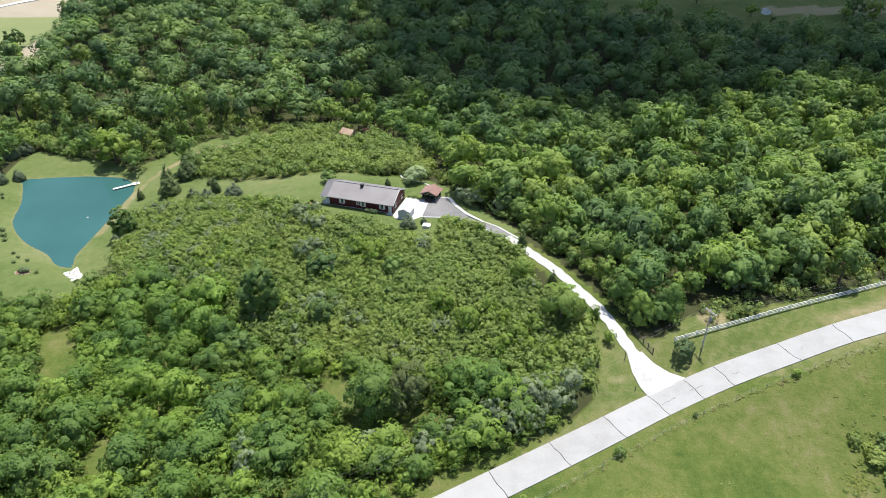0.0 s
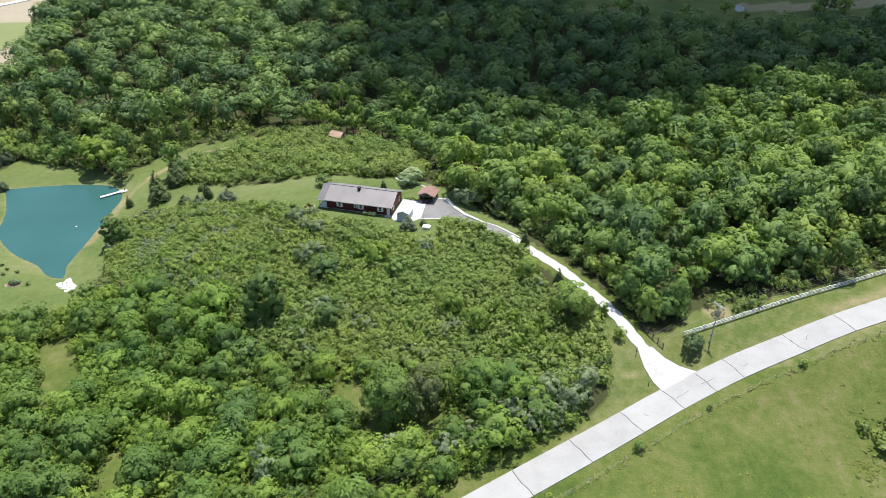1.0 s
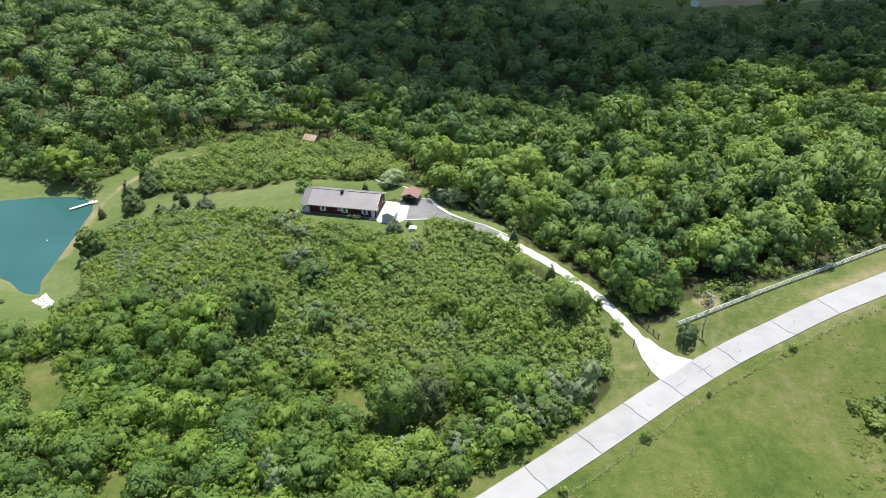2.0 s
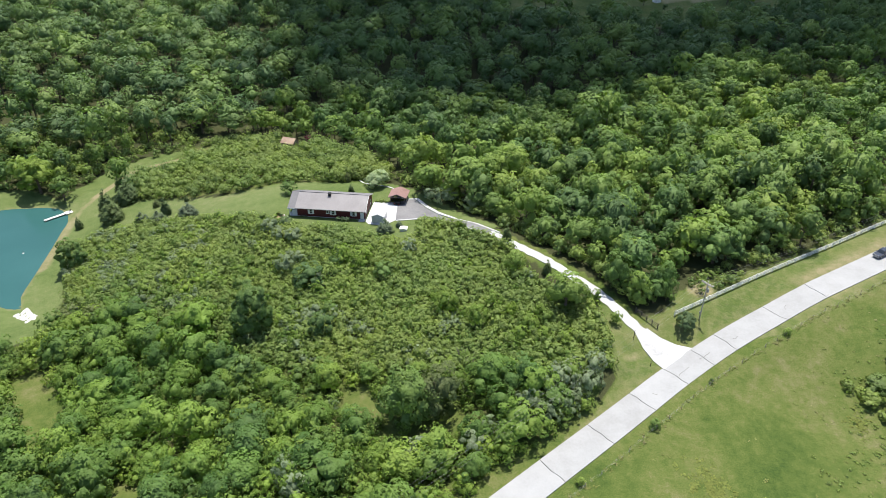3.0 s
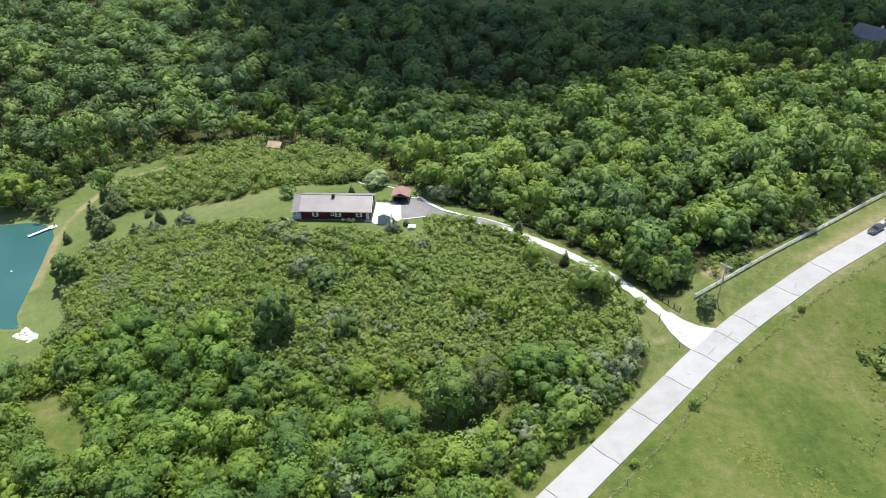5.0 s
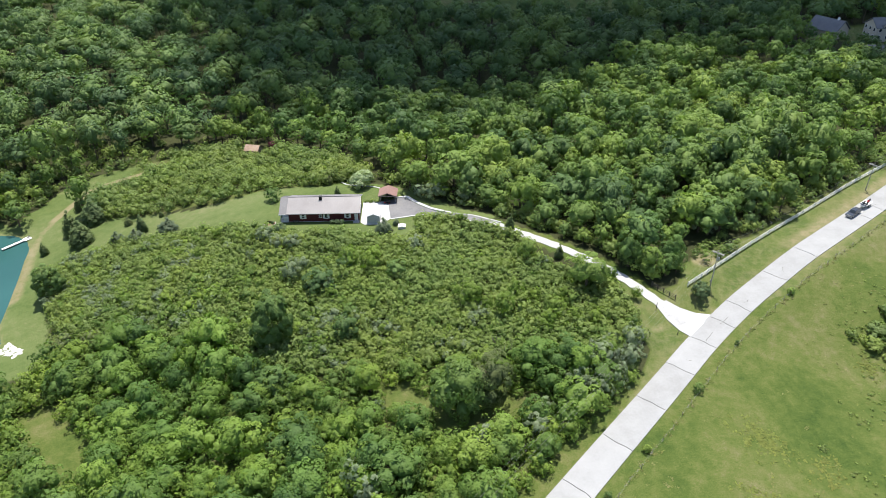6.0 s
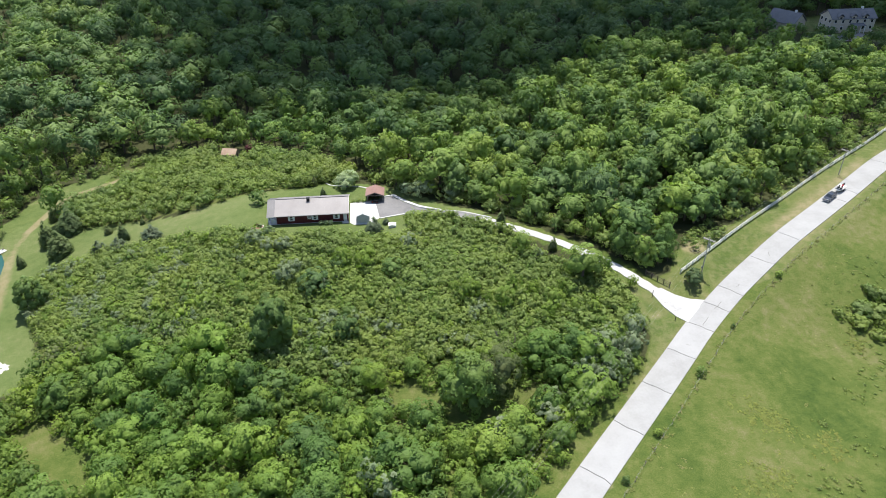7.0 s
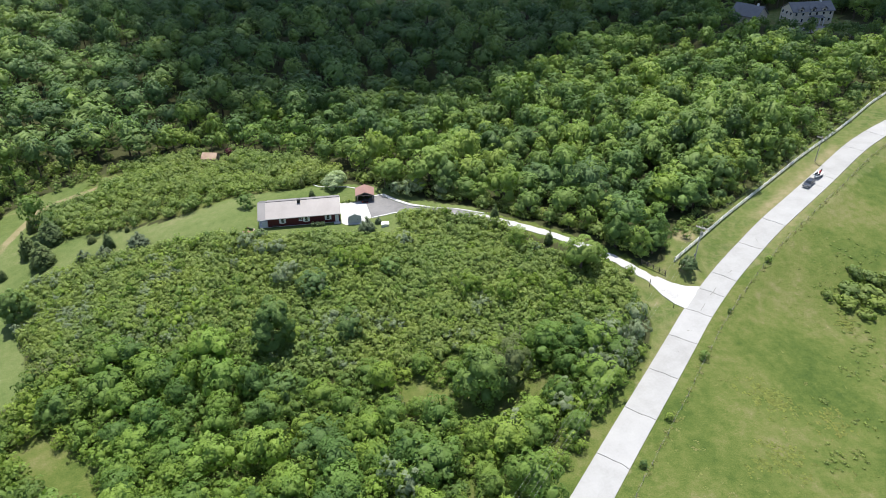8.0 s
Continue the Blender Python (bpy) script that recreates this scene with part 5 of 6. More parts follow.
def build_house():
    root = thing("house", pose(HOUSE_AT.x, HOUSE_AT.y, HOUSE_Z, 0, 0, HOUSE_TURN), "long single-storey dark red ranch house with a grey metal roof", "house")
    L, D, H, R, ridge = 10.25, 10.2, 2.5, 2.15, 5.25
    x0, x1, y0, y1 = -7.9, 9.95, 0.55, 9.65
    # walls as horizontal boards
    bm = bmesh.new()
    for k in range(12):
        z = 0.12 + k * (H - 0.12) / 12
        box(bm, x0, y0 - (0.012 if k % 2 else 0.0), z, x1, y0 + 0.2, z + (H - 0.12) / 12 - 0.012)
    part("front_wall", bm, REDWALL, root)
    part("rear_wall", boxed(x0, y1 - 0.2, 0.1, x1, y1, H), REDWALL, root)
    gable = [(y0 + 0.21, 0.1), (y1 - 0.21, 0.1), (y1 - 0.21, H), (ridge, H + R - 0.22), (y0 + 0.21, H)]
    for a, b in ((x0, x0 + 0.2), (x1 - 0.2, x1)):
        part("gable_wall", prism(gable, a, b), REDWALL, root)
    part("foundation", boxed(x0 - 0.05, y0 - 0.05, -0.6, x1 + 0.05, y1 + 0.05, 0.1), PAD, root, "low concrete foundation")
    # roof slopes with standing seams
    def roof_plane(name, xa, xb, ya, za, yb, zb, seam, material, label="", lift=0.0):
        o = part(name, prism([(ya, za + lift), (yb, zb + lift), (yb, zb + lift + 0.12), (ya, za + lift + 0.12)], xa, xb), material, root, label)
        n = int((xb - xa) / seam)
        for k in range(n + 1):
            x = xa + 0.03 + (xb - xa - 0.06) * k / n
            part("seam", prism([(ya, za + lift + 0.121), (yb, zb + lift + 0.121), (yb, zb + lift + 0.15), (ya, za + lift + 0.15)], x - 0.02, x + 0.02), material, o)

    roof_plane("roof", -8.3, L, 0.0, H, ridge, H + R, 0.6, ROOFGREY, "front slope of grey standing-seam metal")
    roof_plane("roof", -8.3, L, D, H, ridge, H + R, 0.6, ROOFGREY)
    roof_plane("porch_roof", -L, -8.31, 0.0, H, ridge, H + R, 0.5, ROOFDARKER, "slightly darker lower roof over the porch", -0.1)
    roof_plane("porch_roof", -L, -8.31, D, H, ridge, H + R, 0.5, ROOFDARKER, "", -0.1)
    part("ridge_cap", boxed(-8.3, ridge - 0.18, H + R + 0.1, L, ridge + 0.18, H + R + 0.19), ROOFGREY, root)
    part("fascia", boxed(-8.3, -0.04, H - 0.1, L, 0.0, H + 0.1), ROOFGREY, root, "grey eaves board")
    part("fascia", boxed(-L, -0.04, H - 0.2, -8.31, 0.0, H), WHITE, root, "white eaves board of the porch")
    part("gutter", prism([(-0.13, H + 0.0), (-0.05, H - 0.04), (-0.05, H + 0.07), (-0.13, H + 0.07)], -8.3, L), ROOFGREY, root)
    for s, y2 in ((0.0, ridge), (D, ridge)):
        part("verge_board", prism([(s, H - 0.1), (y2, H + R - 0.1), (y2, H + R + 0.1), (s, H + 0.1)], L + 0.002, L + 0.05), WHITE, root)
    # porch at the open end
    part("porch_floor", boxed(-L + 0.2, 0.4, -0.4, x0 - 0.05, y1, 0.14), PAD, root)
    for y in (0.55, 3.6, 6.7, 9.55):
        part("porch_post", boxed(-L + 0.25, y - 0.09, 0.14, -L + 0.43, y + 0.09, H - 0.12), WHITE, root)
    part("porch_panel", boxed(-9.3, 0.72, 0.14, -8.1, 0.8, 1.5), WHITE, root, "white porch screen")
    part("porch_rail", boxed(-L + 0.3, 0.62, 0.95, -8.0, 0.7, 1.03), WHITE, root)
    part("side_door", boxed(x0 - 0.05, 3.0, 0.14, x0 - 0.002, 4.0, 2.2), WHITE, root)
    # openings of the front
    for x in (-4.25, 1.6, 7.0):
        add_window(root, x, y0 - 0.01, 0.95, 0.8, 1.25)
    add_window(root, 0.15, y0 - 0.01, 1.3, 0.75, 0.75, False)
    d = part("door", boxed(8.75, y0 - 0.05, 0.15, 9.65, y0 - 0.012, 2.2), WHITE, root, "white front door")
    part("handle", boxed(8.82, y0 - 0.12, 1.1, 8.9, y0 - 0.05, 1.18), IRON, d)
    part("step", boxed(8.4, -0.6, -0.3, 9.95, y0 - 0.06, 0.13), PAD, root, "concrete doorstep")
    part("vent", box(boxed(-0.35, ridge - 1.15, H + R - 0.35, 0.35, ridge - 0.45, H + R + 0.45), -0.42, ridge - 1.22, H + R + 0.45, 0.42, ridge - 0.38, H + R + 0.55), IRON, root, "dark metal roof vent")
    for y in (2.6, 7.6):
        bm = boxed(x1 + 0.002, y - 0.55, 0.9, x1 + 0.06, y + 0.55, 2.1)
        w = part("side_window", bm, WHITE, root)
        part("pane", boxed(x1 + 0.06, y - 0.46, 1.0, x1 + 0.07, y + 0.46, 2.0), GLASS, w)
    part("bench", box(box(boxed(-6.9, 0.1, 0.42, -5.4, 0.5, 0.48), -6.85, 0.12, 0.0, -6.75, 0.48, 0.42), -5.55, 0.12, 0.0, -5.45, 0.48, 0.42), DARKWOOD) .matrix_world = root.matrix_world
    return root


ROOFDARKER = surface("older_metal_roof", [(0.1, 0.098, 0.105), (0.13, 0.127, 0.135)], 0.3, 0.55, metal=0.1, bump=0.08)
build_house()
tagged(bpy.data.objects["bench"], "dark wooden garden bench against the red wall", "bench")
bpy.data.objects["bench"].parent = None


def slab(name, outline, material, label, lift=0.1, z_of=yard_height, category="paving"):
    bm = bmesh.new()
    f = bm.faces.new([bm.verts.new((x, y, float(z_of(np.array([(x, y)], float))[0]) + lift)) for x, y in outline])
    bm.normal_update()
    if f.normal.z < 0:
        f.normal_flip()
    r = bmesh.ops.extrude_face_region(bm, geom=[f])
    bmesh.ops.translate(bm, verts=[g for g in r["geom"] if isinstance(g, bmesh.types.BMVert)], vec=(0, 0, -0.5))
    bmesh.ops.recalc_face_normals(bm, faces=bm.faces[:])
    return tagged(part(name, bm, material), label, category, kind="structure")


slab("pavement_pad", [(-13.0, 158.4), (-12.4, 157.0), (-8.3, 155.3), (-5.4, 157.2), (-3.6, 166.4), (-6.5, 167.3), (-9.9, 168.2)], PAD, "bright white concrete yard between house and carport", 0.09)
slab("pavement_asphalt", [(-5.38, 157.3), (-2.1, 156.8), (0.4, 156.5), (3.6, 155.6), (5.4, 157.6), (3.2, 161.4), (1.2, 166.4), (-0.9, 167.0), (-3.58, 166.4)], ASPHALT, "worn grey asphalt turning place with pale scuffs", 0.075)
slab("kerb_rear", [(1.3, 166.6), (3.3, 161.6), (5.6, 157.6), (9.8, 151.4), (10.3, 151.8), (6.2, 158.2), (4.0, 162.1), (2.0, 167.1), (-0.8, 167.5), (-0.8, 167.1)], PAD, "pale concrete kerb round the asphalt", 0.14, lambda q: np.maximum(yard_height(q), np.where(q[:, 1] < 158, drive_height(q) - 0.05, -9)))
GARDEN_EDGE = spline([(-12.4, 184.0), (-11.5, 181.4), (-8.4, 179.4), (-5.4, 177.0), (-3.4, 174.2)], 1.2)
part_ = strip(GARDEN_EDGE, 0.0, where_on(GARDEN_EDGE, (-3.4, 174.2)), 0.22, 0.22, height, 0.1, 0.35, 1.2)
tagged(part("kerb_garden", part_, PAD), "pale concrete edging at the back of the lawn", "kerb", kind="structure")
slab("kerb_front", [(-5.4, 156.8), (-2.1, 156.35), (0.4, 156.05), (3.4, 155.1), (3.5, 155.58), (0.4, 156.47), (-2.1, 156.77), (-5.38, 157.17)], PAD, "pale concrete kerb round the asphalt", 0.13)


def build_carport():
    root = thing("carport", pose(-3.8, 165.7, float(yard_height(np.array([(-3.8, 165.7)]))[0]) + 0.08, 0, 0, -20), "open-fronted carport with a brown shingle gable roof", "carport")
    W, D, H, R = 2.15, 4.0, 2.0, 0.85
    for x in (-W + 0.2, W - 0.2):
        for y in (0.2, 2.0, 3.8):
            part("post", boxed(x - 0.09, y - 0.09, -0.3, x + 0.09, y + 0.09, H), WOOD, root)
    part("rear_wall", boxed(-W + 0.25, 3.85, 0, W - 0.25, 3.95, H), DARKWOOD, root)
    part("side_wall", boxed(-W + 0.1, 0.4, 0, -W + 0.18, 3.8, H), DARKWOOD, root)
    part("side_board", boxed(W - 0.12, 0.1, -0.1, W - 0.02, 3.6, 0.35), WHITE, root, "white side board")
    for s in (-1, 1):
        bm = bmesh.new()
        rows = 9
        for k in range(rows):       # courses of shingles, each lapping the one below
            f0, f1 = k / rows, (k + 1.12) / rows
            xa, xb = s * (W + 0.35) * (1 - f0), s * (W + 0.35) * (1 - min(f1, 1))
            za, zb = H - 0.1 + (R + 0.15) * f0, H - 0.1 + (R + 0.15) * min(f1, 1)
            vs = [bm.verts.new(p) for p in ((xa, -0.4, za + 0.06), (xb, -0.4, zb + 0.03), (xb, D + 0.3, zb + 0.03), (xa, D + 0.3, za + 0.06), (xa, -0.4, za - 0.02), (xb, -0.4, zb - 0.05), (xb, D + 0.3, zb - 0.05), (xa, D + 0.3, za - 0.02))]
            for q in ((0, 1, 2, 3), (7, 6, 5, 4), (0, 4, 5, 1), (1, 5, 6, 2), (2, 6, 7, 3), (3, 7, 4, 0)):
                bm.faces.new([vs[i] for i in q])
        bmesh.ops.recalc_face_normals(bm, faces=bm.faces[:])
        part("roof", bm, ROOFBROWN, root)
    for y in (-0.38, D + 0.2):
        bm = bmesh.new()
        for s in (-1, 1):
            tube(bm, [(s * (W + 0.3), y, H - 0.14), (0, y, H + R - 0.06)], [0.09, 0.09], 4)
        tube(bm, [(-W, y, H - 0.02), (W, y, H - 0.02)], [0.1, 0.1], 4)
        part("truss", bm, WOOD, root)
    return root


build_carport()


def build_mower(m):
    root = thing("garden_tractor", m, "dark garden tractor parked half under the carport", "tractor")
    part("body", box(box(boxed(-0.35, -0.9, 0.35, 0.35, 0.1, 0.85, 0.08), -0.4, 0.1, 0.3, 0.4, 0.9, 0.6, 0.05), -0.6, -0.3, 0.12, 0.6, 0.4, 0.28, 0.04), IRON, root)
    part("seat", box(boxed(-0.25, 0.35, 0.62, 0.25, 0.8, 0.72, 0.03), -0.25, 0.74, 0.7, 0.25, 0.82, 1.1, 0.03), TYRE, root)
    part("steering_wheel", tube(bmesh.new(), [(0, 0.05, 0.8), (0, 0.18, 1.05)], [0.03, 0.16], 8), TYRE, root)
    for x, y, r in ((-0.45, -0.65, 0.22), (0.45, -0.65, 0.22), (-0.5, 0.6, 0.33), (0.5, 0.6, 0.33)):
        wheel = part("wheel", tube(bmesh.new(), [(x - 0.1, y, r), (x + 0.1, y, r)], [r, r], 12), TYRE, root)
        part("rim", tube(bmesh.new(), [(x - 0.11, y, r), (x + 0.11, y, r)], [r * 0.5, r * 0.5], 8), REDPAINT, wheel)


build_mower(pose(-3.9, 165.4, float(yard_height(np.array([(-3.9, 165.4)]))[0]) + 0.1, 0, 0, 60))


def build_atv(m):
    root = thing("quad_bike", m, "dark four-wheeled utility bike inside the carport", "vehicle")
    part("body", box(box(boxed(-0.4, -0.9, 0.45, 0.4, 0.9, 0.8, 0.1), -0.55, -1.0, 0.75, 0.55, -0.4, 0.85, 0.03), -0.55, 0.4, 0.75, 0.55, 1.0, 0.85, 0.03), IRON, root)
    part("seat", boxed(-0.2, -0.3, 0.8, 0.2, 0.6, 0.98, 0.06), TYRE, root)
    part("handlebar", tube(bmesh.new(), [(-0.4, -0.45, 1.1), (0.4, -0.45, 1.1)], [0.03, 0.03], 6), IRON, root)
    for x, y in ((-0.5, -0.7), (0.5, -0.7), (-0.5, 0.7), (0.5, 0.7)):
        wheel = part("wheel", tube(bmesh.new(), [(x - 0.14, y, 0.32), (x + 0.14, y, 0.32)], [0.32, 0.32], 12), TYRE, root)
        part("rim", tube(bmesh.new(), [(x - 0.15, y, 0.32), (x + 0.15, y, 0.32)], [0.14, 0.14], 8), CHROME, wheel)


build_atv(pose(-2.6, 168.3, float(yard_height(np.array([(-2.6, 168.3)]))[0]) + 0.1, 0, 0, -20))


def gabled_hut(name, m, W, D, H, R, wall, roof, label, category, over=0.2, door=None):
    """A small building, ridge along y, with walls, gables, two roof slopes and a door."""
    root = thing(name, m, label, category)
    for s in (-1, 1):
        part("wall", boxed(s * W - s * 0.1, 0.1, -0.5, s * W, D - 0.1, H), wall, root)
        bm = bmesh.new()
        bmesh.ops.create_cube(bm, size=1, matrix=Matrix.Translation((s * (W + over) / 2, D / 2, H + R / 2 - over * R / W / 2 + 0.04)) @ Matrix.Rotation(s * math.atan2(R, W), 4, "Y") @ Matrix.Diagonal((math.hypot(W + over, R * (W + over) / W), D + 2 * over, 0.07, 1)))
        part("roof", bm, roof, root)
    for y in (0.0, D - 0.1):
        bm = bmesh.new()
        a = [bm.verts.new((x, y, z)) for x, z in ((-W, -0.5), (W, -0.5), (W, H), (0, H + R), (-W, H))]
        f = bm.faces.new(a)
        r = bmesh.ops.extrude_face_region(bm, geom=[f])
        bmesh.ops.translate(bm, verts=[g for g in r["geom"] if isinstance(g, bmesh.types.BMVert)], vec=(0, 0.1, 0))
        bmesh.ops.recalc_face_normals(bm, faces=bm.faces[:])
        part("gable_wall", bm, wall, root)
    if door:
        d = part("door", boxed(-door[0] / 2, -0.04, 0.0, door[0] / 2, -0.002, door[1]), door[2], root)
        part("handle", boxed(door[0] / 2 - 0.15, -0.09, 0.95, door[0] / 2 - 0.08, -0.04, 1.1), IRON, d)
    return root


gabled_hut("garden_shed", pose(-10.0, 156.6, -3.4, 0, 0, -18), 1.55, 3.6, 2.0, 0.7, PALEMETAL, PALEMETAL, "small grey garden shed with a low metal gable roof", "shed", 0.15, (1.4, 1.8, PALEMETAL))
gabled_hut("well_house", pose(-4.3, 150.6, height1(-4.3, 151), 0, 0, -18), 0.85, 1.3, 0.75, 0.14, WHITE, WHITE, "low white-roofed well cover on the grass", "well cover", 0.12)
gabled_hut("old_shed", pose(-31.0, 228.0, height1(-31, 229), 0, 0, 60), 2.0, 4.5, 2.3, 1.2, WOOD, ROOFTAN, "weathered shed with a rusty tan roof half hidden in scrub", "shed", 0.25, (1.0, 1.9, DARKWOOD))


def rock_mesh(seed):
    r = random.Random(seed)
    bm = bmesh.new()
    bmesh.ops.create_icosphere(bm, subdivisions=1, radius=1.0)
    for v in bm.verts:
        v.co *= r.uniform(0.7, 1.15)
        v.co.z *= 0.65
    me = bpy.data.meshes.new("rock")
    bm.normal_update()
    bm.to_mesh(me)
    bm.free()
    me.materials.append(ROCK)
    return me


ROCKS = [rock_mesh(i) for i in range(6)]


def rock_heap(name, x, y, spots_, label, category, base=None):
    root = thing(name, on_ground(x, y), label, category)
    r = random.Random(len(spots_))
    for px, py, pz, s in spots_:
        o = new("rock", r.choice(ROCKS))
        o.parent = root
        o.matrix_local = pose(px, py, height1(x + px, y + py) - height1(x, y) + pz, r.uniform(-25, 25), r.uniform(-25, 25), r.uniform(0, 360)) @ Matrix.Diagonal((s, s * r.uniform(0.7, 1.2), s, 1))
    return root


def build_riprap():
    r = random.Random(12)
    spots_ = []
    outlet = [(-3.2, 1.2), (-1.3, 4.1), (3.0, -1.6), (1.3, -3.6)]
    while len(spots_) < 150:
        a, b = r.uniform(-4, 4), r.uniform(-5, 5)
        if inside(outlet, np.array([(a, b)]))[0]:
            spots_.append((a, b, r.uniform(-0.22, -0.05), r.uniform(0.35, 0.55)))
    rock_heap("rock_spillway", -95.6, 150.5, spots_, "heap of white limestone rubble at the pond's outlet", "rocks")


build_riprap()


def build_flower_bed(x, y, rad, label, n):
    r = random.Random(int(x * 7))
    spots_ = [(rad * math.cos(k * 6.28 / n), rad * 0.7 * math.sin(k * 6.28 / n), 0.02, r.uniform(0.1, 0.2)) for k in range(n)]
    root = rock_heap("flower_bed", x, y, spots_, label, "flower bed")
    bm = bmesh.new()
    c = bm.verts.new((0, 0, 0.22))
    ring = [bm.verts.new((rad * 0.95 * math.cos(k * 6.28 / 16), rad * 0.67 * math.sin(k * 6.28 / 16), height1(x + rad * math.cos(k * 6.28 / 16), y + rad * 0.7 * math.sin(k * 6.28 / 16)) - height1(x, y) + 0.05)) for k in range(16)]
    for k in range(16):
        bm.faces.new((c, ring[k], ring[(k + 1) % 16]))
    part("bed_soil", bm, BLUEFLOWER, root, "mulch with faded flowers")
    grey = "grey" in label
    for k in range(5):
        o = new("flower_clump", leaf_mesh("flower_clump", round_crown(800 + k, 0.9 if grey else 0.45, 1.1 if grey else 0.7, 0.0, 6, 160, 0.22), SILVER if grey else (LIME, SILVER, RUST, LIME, OLIVE)[k]))
        o.parent = root
        o.location = (r.uniform(-0.6, 0.6) * rad, r.uniform(-0.4, 0.4) * rad, 0.1)


build_flower_bed(-34.9, 165.4, 1.5, "stone-ringed flower bed on the lawn", 16)
build_flower_bed(-109.4, 151.4, 1.9, "oval bed of grey shrubs edged with white stones", 14)


def build_front_shrubs():
    me = [leaf_mesh("foliage", round_crown(820 + i, 0.75, 1.15, 0.0, 5, 160, 0.2), PALE) for i in range(2)]
    for k, x in enumerate((3.1, 4.4, 5.6)):
        w = pose(HOUSE_AT.x, HOUSE_AT.y, HOUSE_Z, 0, 0, HOUSE_TURN) @ Vector((x, -0.5, 0))
        root = thing("foundation_shrub", pose(w.x, w.y, HOUSE_Z, 0, 0, 70 * k), "pale grey-green rounded shrub below the red wall", "shrub", "shrubs along the house")
        o = new("foliage", me[k % 2])
        o.parent = root
    me2 = [leaf_mesh("foliage", round_crown(830 + i, 0.6, 0.7, 0.0, 4, 70, 0.2), SHRUB) for i in range(2)]
    for k, (x, y) in enumerate([(-8.0, 167.6), (-7.0, 167.2), (-6.2, 167.0), (-9.0, 168.1), (-7.6, 168.2)]):
        root = thing("yard_plant", pose(x, y, height1(x, y), 0, 0, 50 * k), "low green plant beside the concrete yard", "plant", "plants beside the yard")
        o = new("foliage", me2[k % 2])
        o.parent = root


build_front_shrubs()


# ---------------------------------------------------------------- pond things
def build_dock():
    a, b = Vector((-98.4, 204.4)), Vector((-104.9, 199.8))
    turn = math.degrees(math.atan2(b.y - a.y, b.x - a.x))
    root = thing("dock", pose(a.x, a.y, POND_Z, 0, 0, turn), "narrow white floating dock reaching into the pond", "dock")
    for k in range(28):
        x = 0.2 + k * 0.29
        w = 0.95 if x < 2.2 else 0.5
        part("plank", boxed(x, -w, 0.36, x + 0.26, w, 0.41), WHITE, root)
    for y in (-0.42, 0.42):
        part("beam", boxed(0.1, y - 0.05, 0.22, 8.3, y + 0.05, 0.355), WOOD, root)
    for x in (2.4, 4.5, 6.4, 8.1):
        for y in (-0.56, 0.56):
            part("pile", tube(bmesh.new(), [(x, y, -1.8), (x, y, 0.7)], [0.06, 0.06], 8), WOOD, root)
    chair = thing("garden_chair", root.matrix_world @ pose(0.9, 0.3, 0.41, 0, 0, 40), "dark garden chair on the dock's landing", "chair")
    part("seat", boxed(-0.25, -0.25, 0.4, 0.25, 0.25, 0.45), IRON, chair)
    part("backrest", boxed(-0.25, 0.22, 0.45, 0.25, 0.27, 0.95), IRON, chair)
    for x in (-0.22, 0.22):
        for y in (-0.22, 0.22):
            part("leg", boxed(x - 0.02, y - 0.02, 0, x + 0.02, y + 0.02, 0.4), IRON, chair)


build_dock()


def build_float(x, y):
    root = thing("pond_fountain", pose(x, y, POND_Z, 0, 0, 0), "small pale aerator float on the pond", "fountain")
    part("float", tube(bmesh.new(), [(0, 0, -0.1), (0, 0, 0.12), (0, 0, 0.2)], [0.25, 0.28, 0.16], 12), WHITE, root)
    part("nozzle", tube(bmesh.new(), [(0, 0, 0.18), (0, 0, 0.75)], [0.07, 0.05], 8), WIRE, root)


build_float(-105.8, 181.9)


# ---------------------------------------------------------------- fences, poles, wires
def build_white_fence():
    root = thing("rail_fence", Matrix.Identity(4), "long white three-rail fence between verge and wood", "fence")
    run = np.concatenate([[0], np.cumsum(np.linalg.norm(np.diff(FENCE, axis=0), axis=1))])
    n = int(run[-1] / 2.4)
    post = boxed(-0.07, -0.07, -0.3, 0.07, 0.07, 1.2)
    box(post, -0.085, -0.085, 1.2, 0.085, 0.085, 1.26)
    pm = part("post", post, FENCEWHITE, root)
    pts = []
    for k in range(n + 1):
        p, e = along(FENCE, k * 2.4)
        pts.append(Vector((p[0], p[1], height1(*p))))
        o = pm if k == 0 else new("post", pm.data)
        o.parent = root
        o.matrix_local = pose(*pts[-1], 0, 0, math.degrees(math.atan2(e[1], e[0])))
    for k, (a, b) in enumerate(zip(pts, pts[1:])):
        for h in (0.32, 0.69, 1.06):
            bm = bmesh.new()
            d = b - a
            side = Vector((-d.y, d.x, 0)).normalized() * 0.045
            vs = [bm.verts.new(p + s * side + Vector((0, 0, h + z))) for p in (a, b) for s in (-1, 1) for z in (-0.07, 0.07)]
            for f in ((0, 1, 3, 2), (4, 6, 7, 5), (0, 4, 5, 1), (2, 3, 7, 6), (1, 5, 7, 3), (0, 2, 6, 4)):
                bm.faces.new([vs[i] for i in f])
            bmesh.ops.recalc_face_normals(bm, faces=bm.faces[:])
            part("rail", bm, FENCEWHITE, root)


build_white_fence()


def wire_between(bm, a, b, sag, r):
    pts = [a.lerp(b, t / 10) - Vector((0, 0, sag * 4 * (t / 10) * (1 - t / 10))) for t in range(11)]
    tube(bm, pts, [r] * 11, 4)


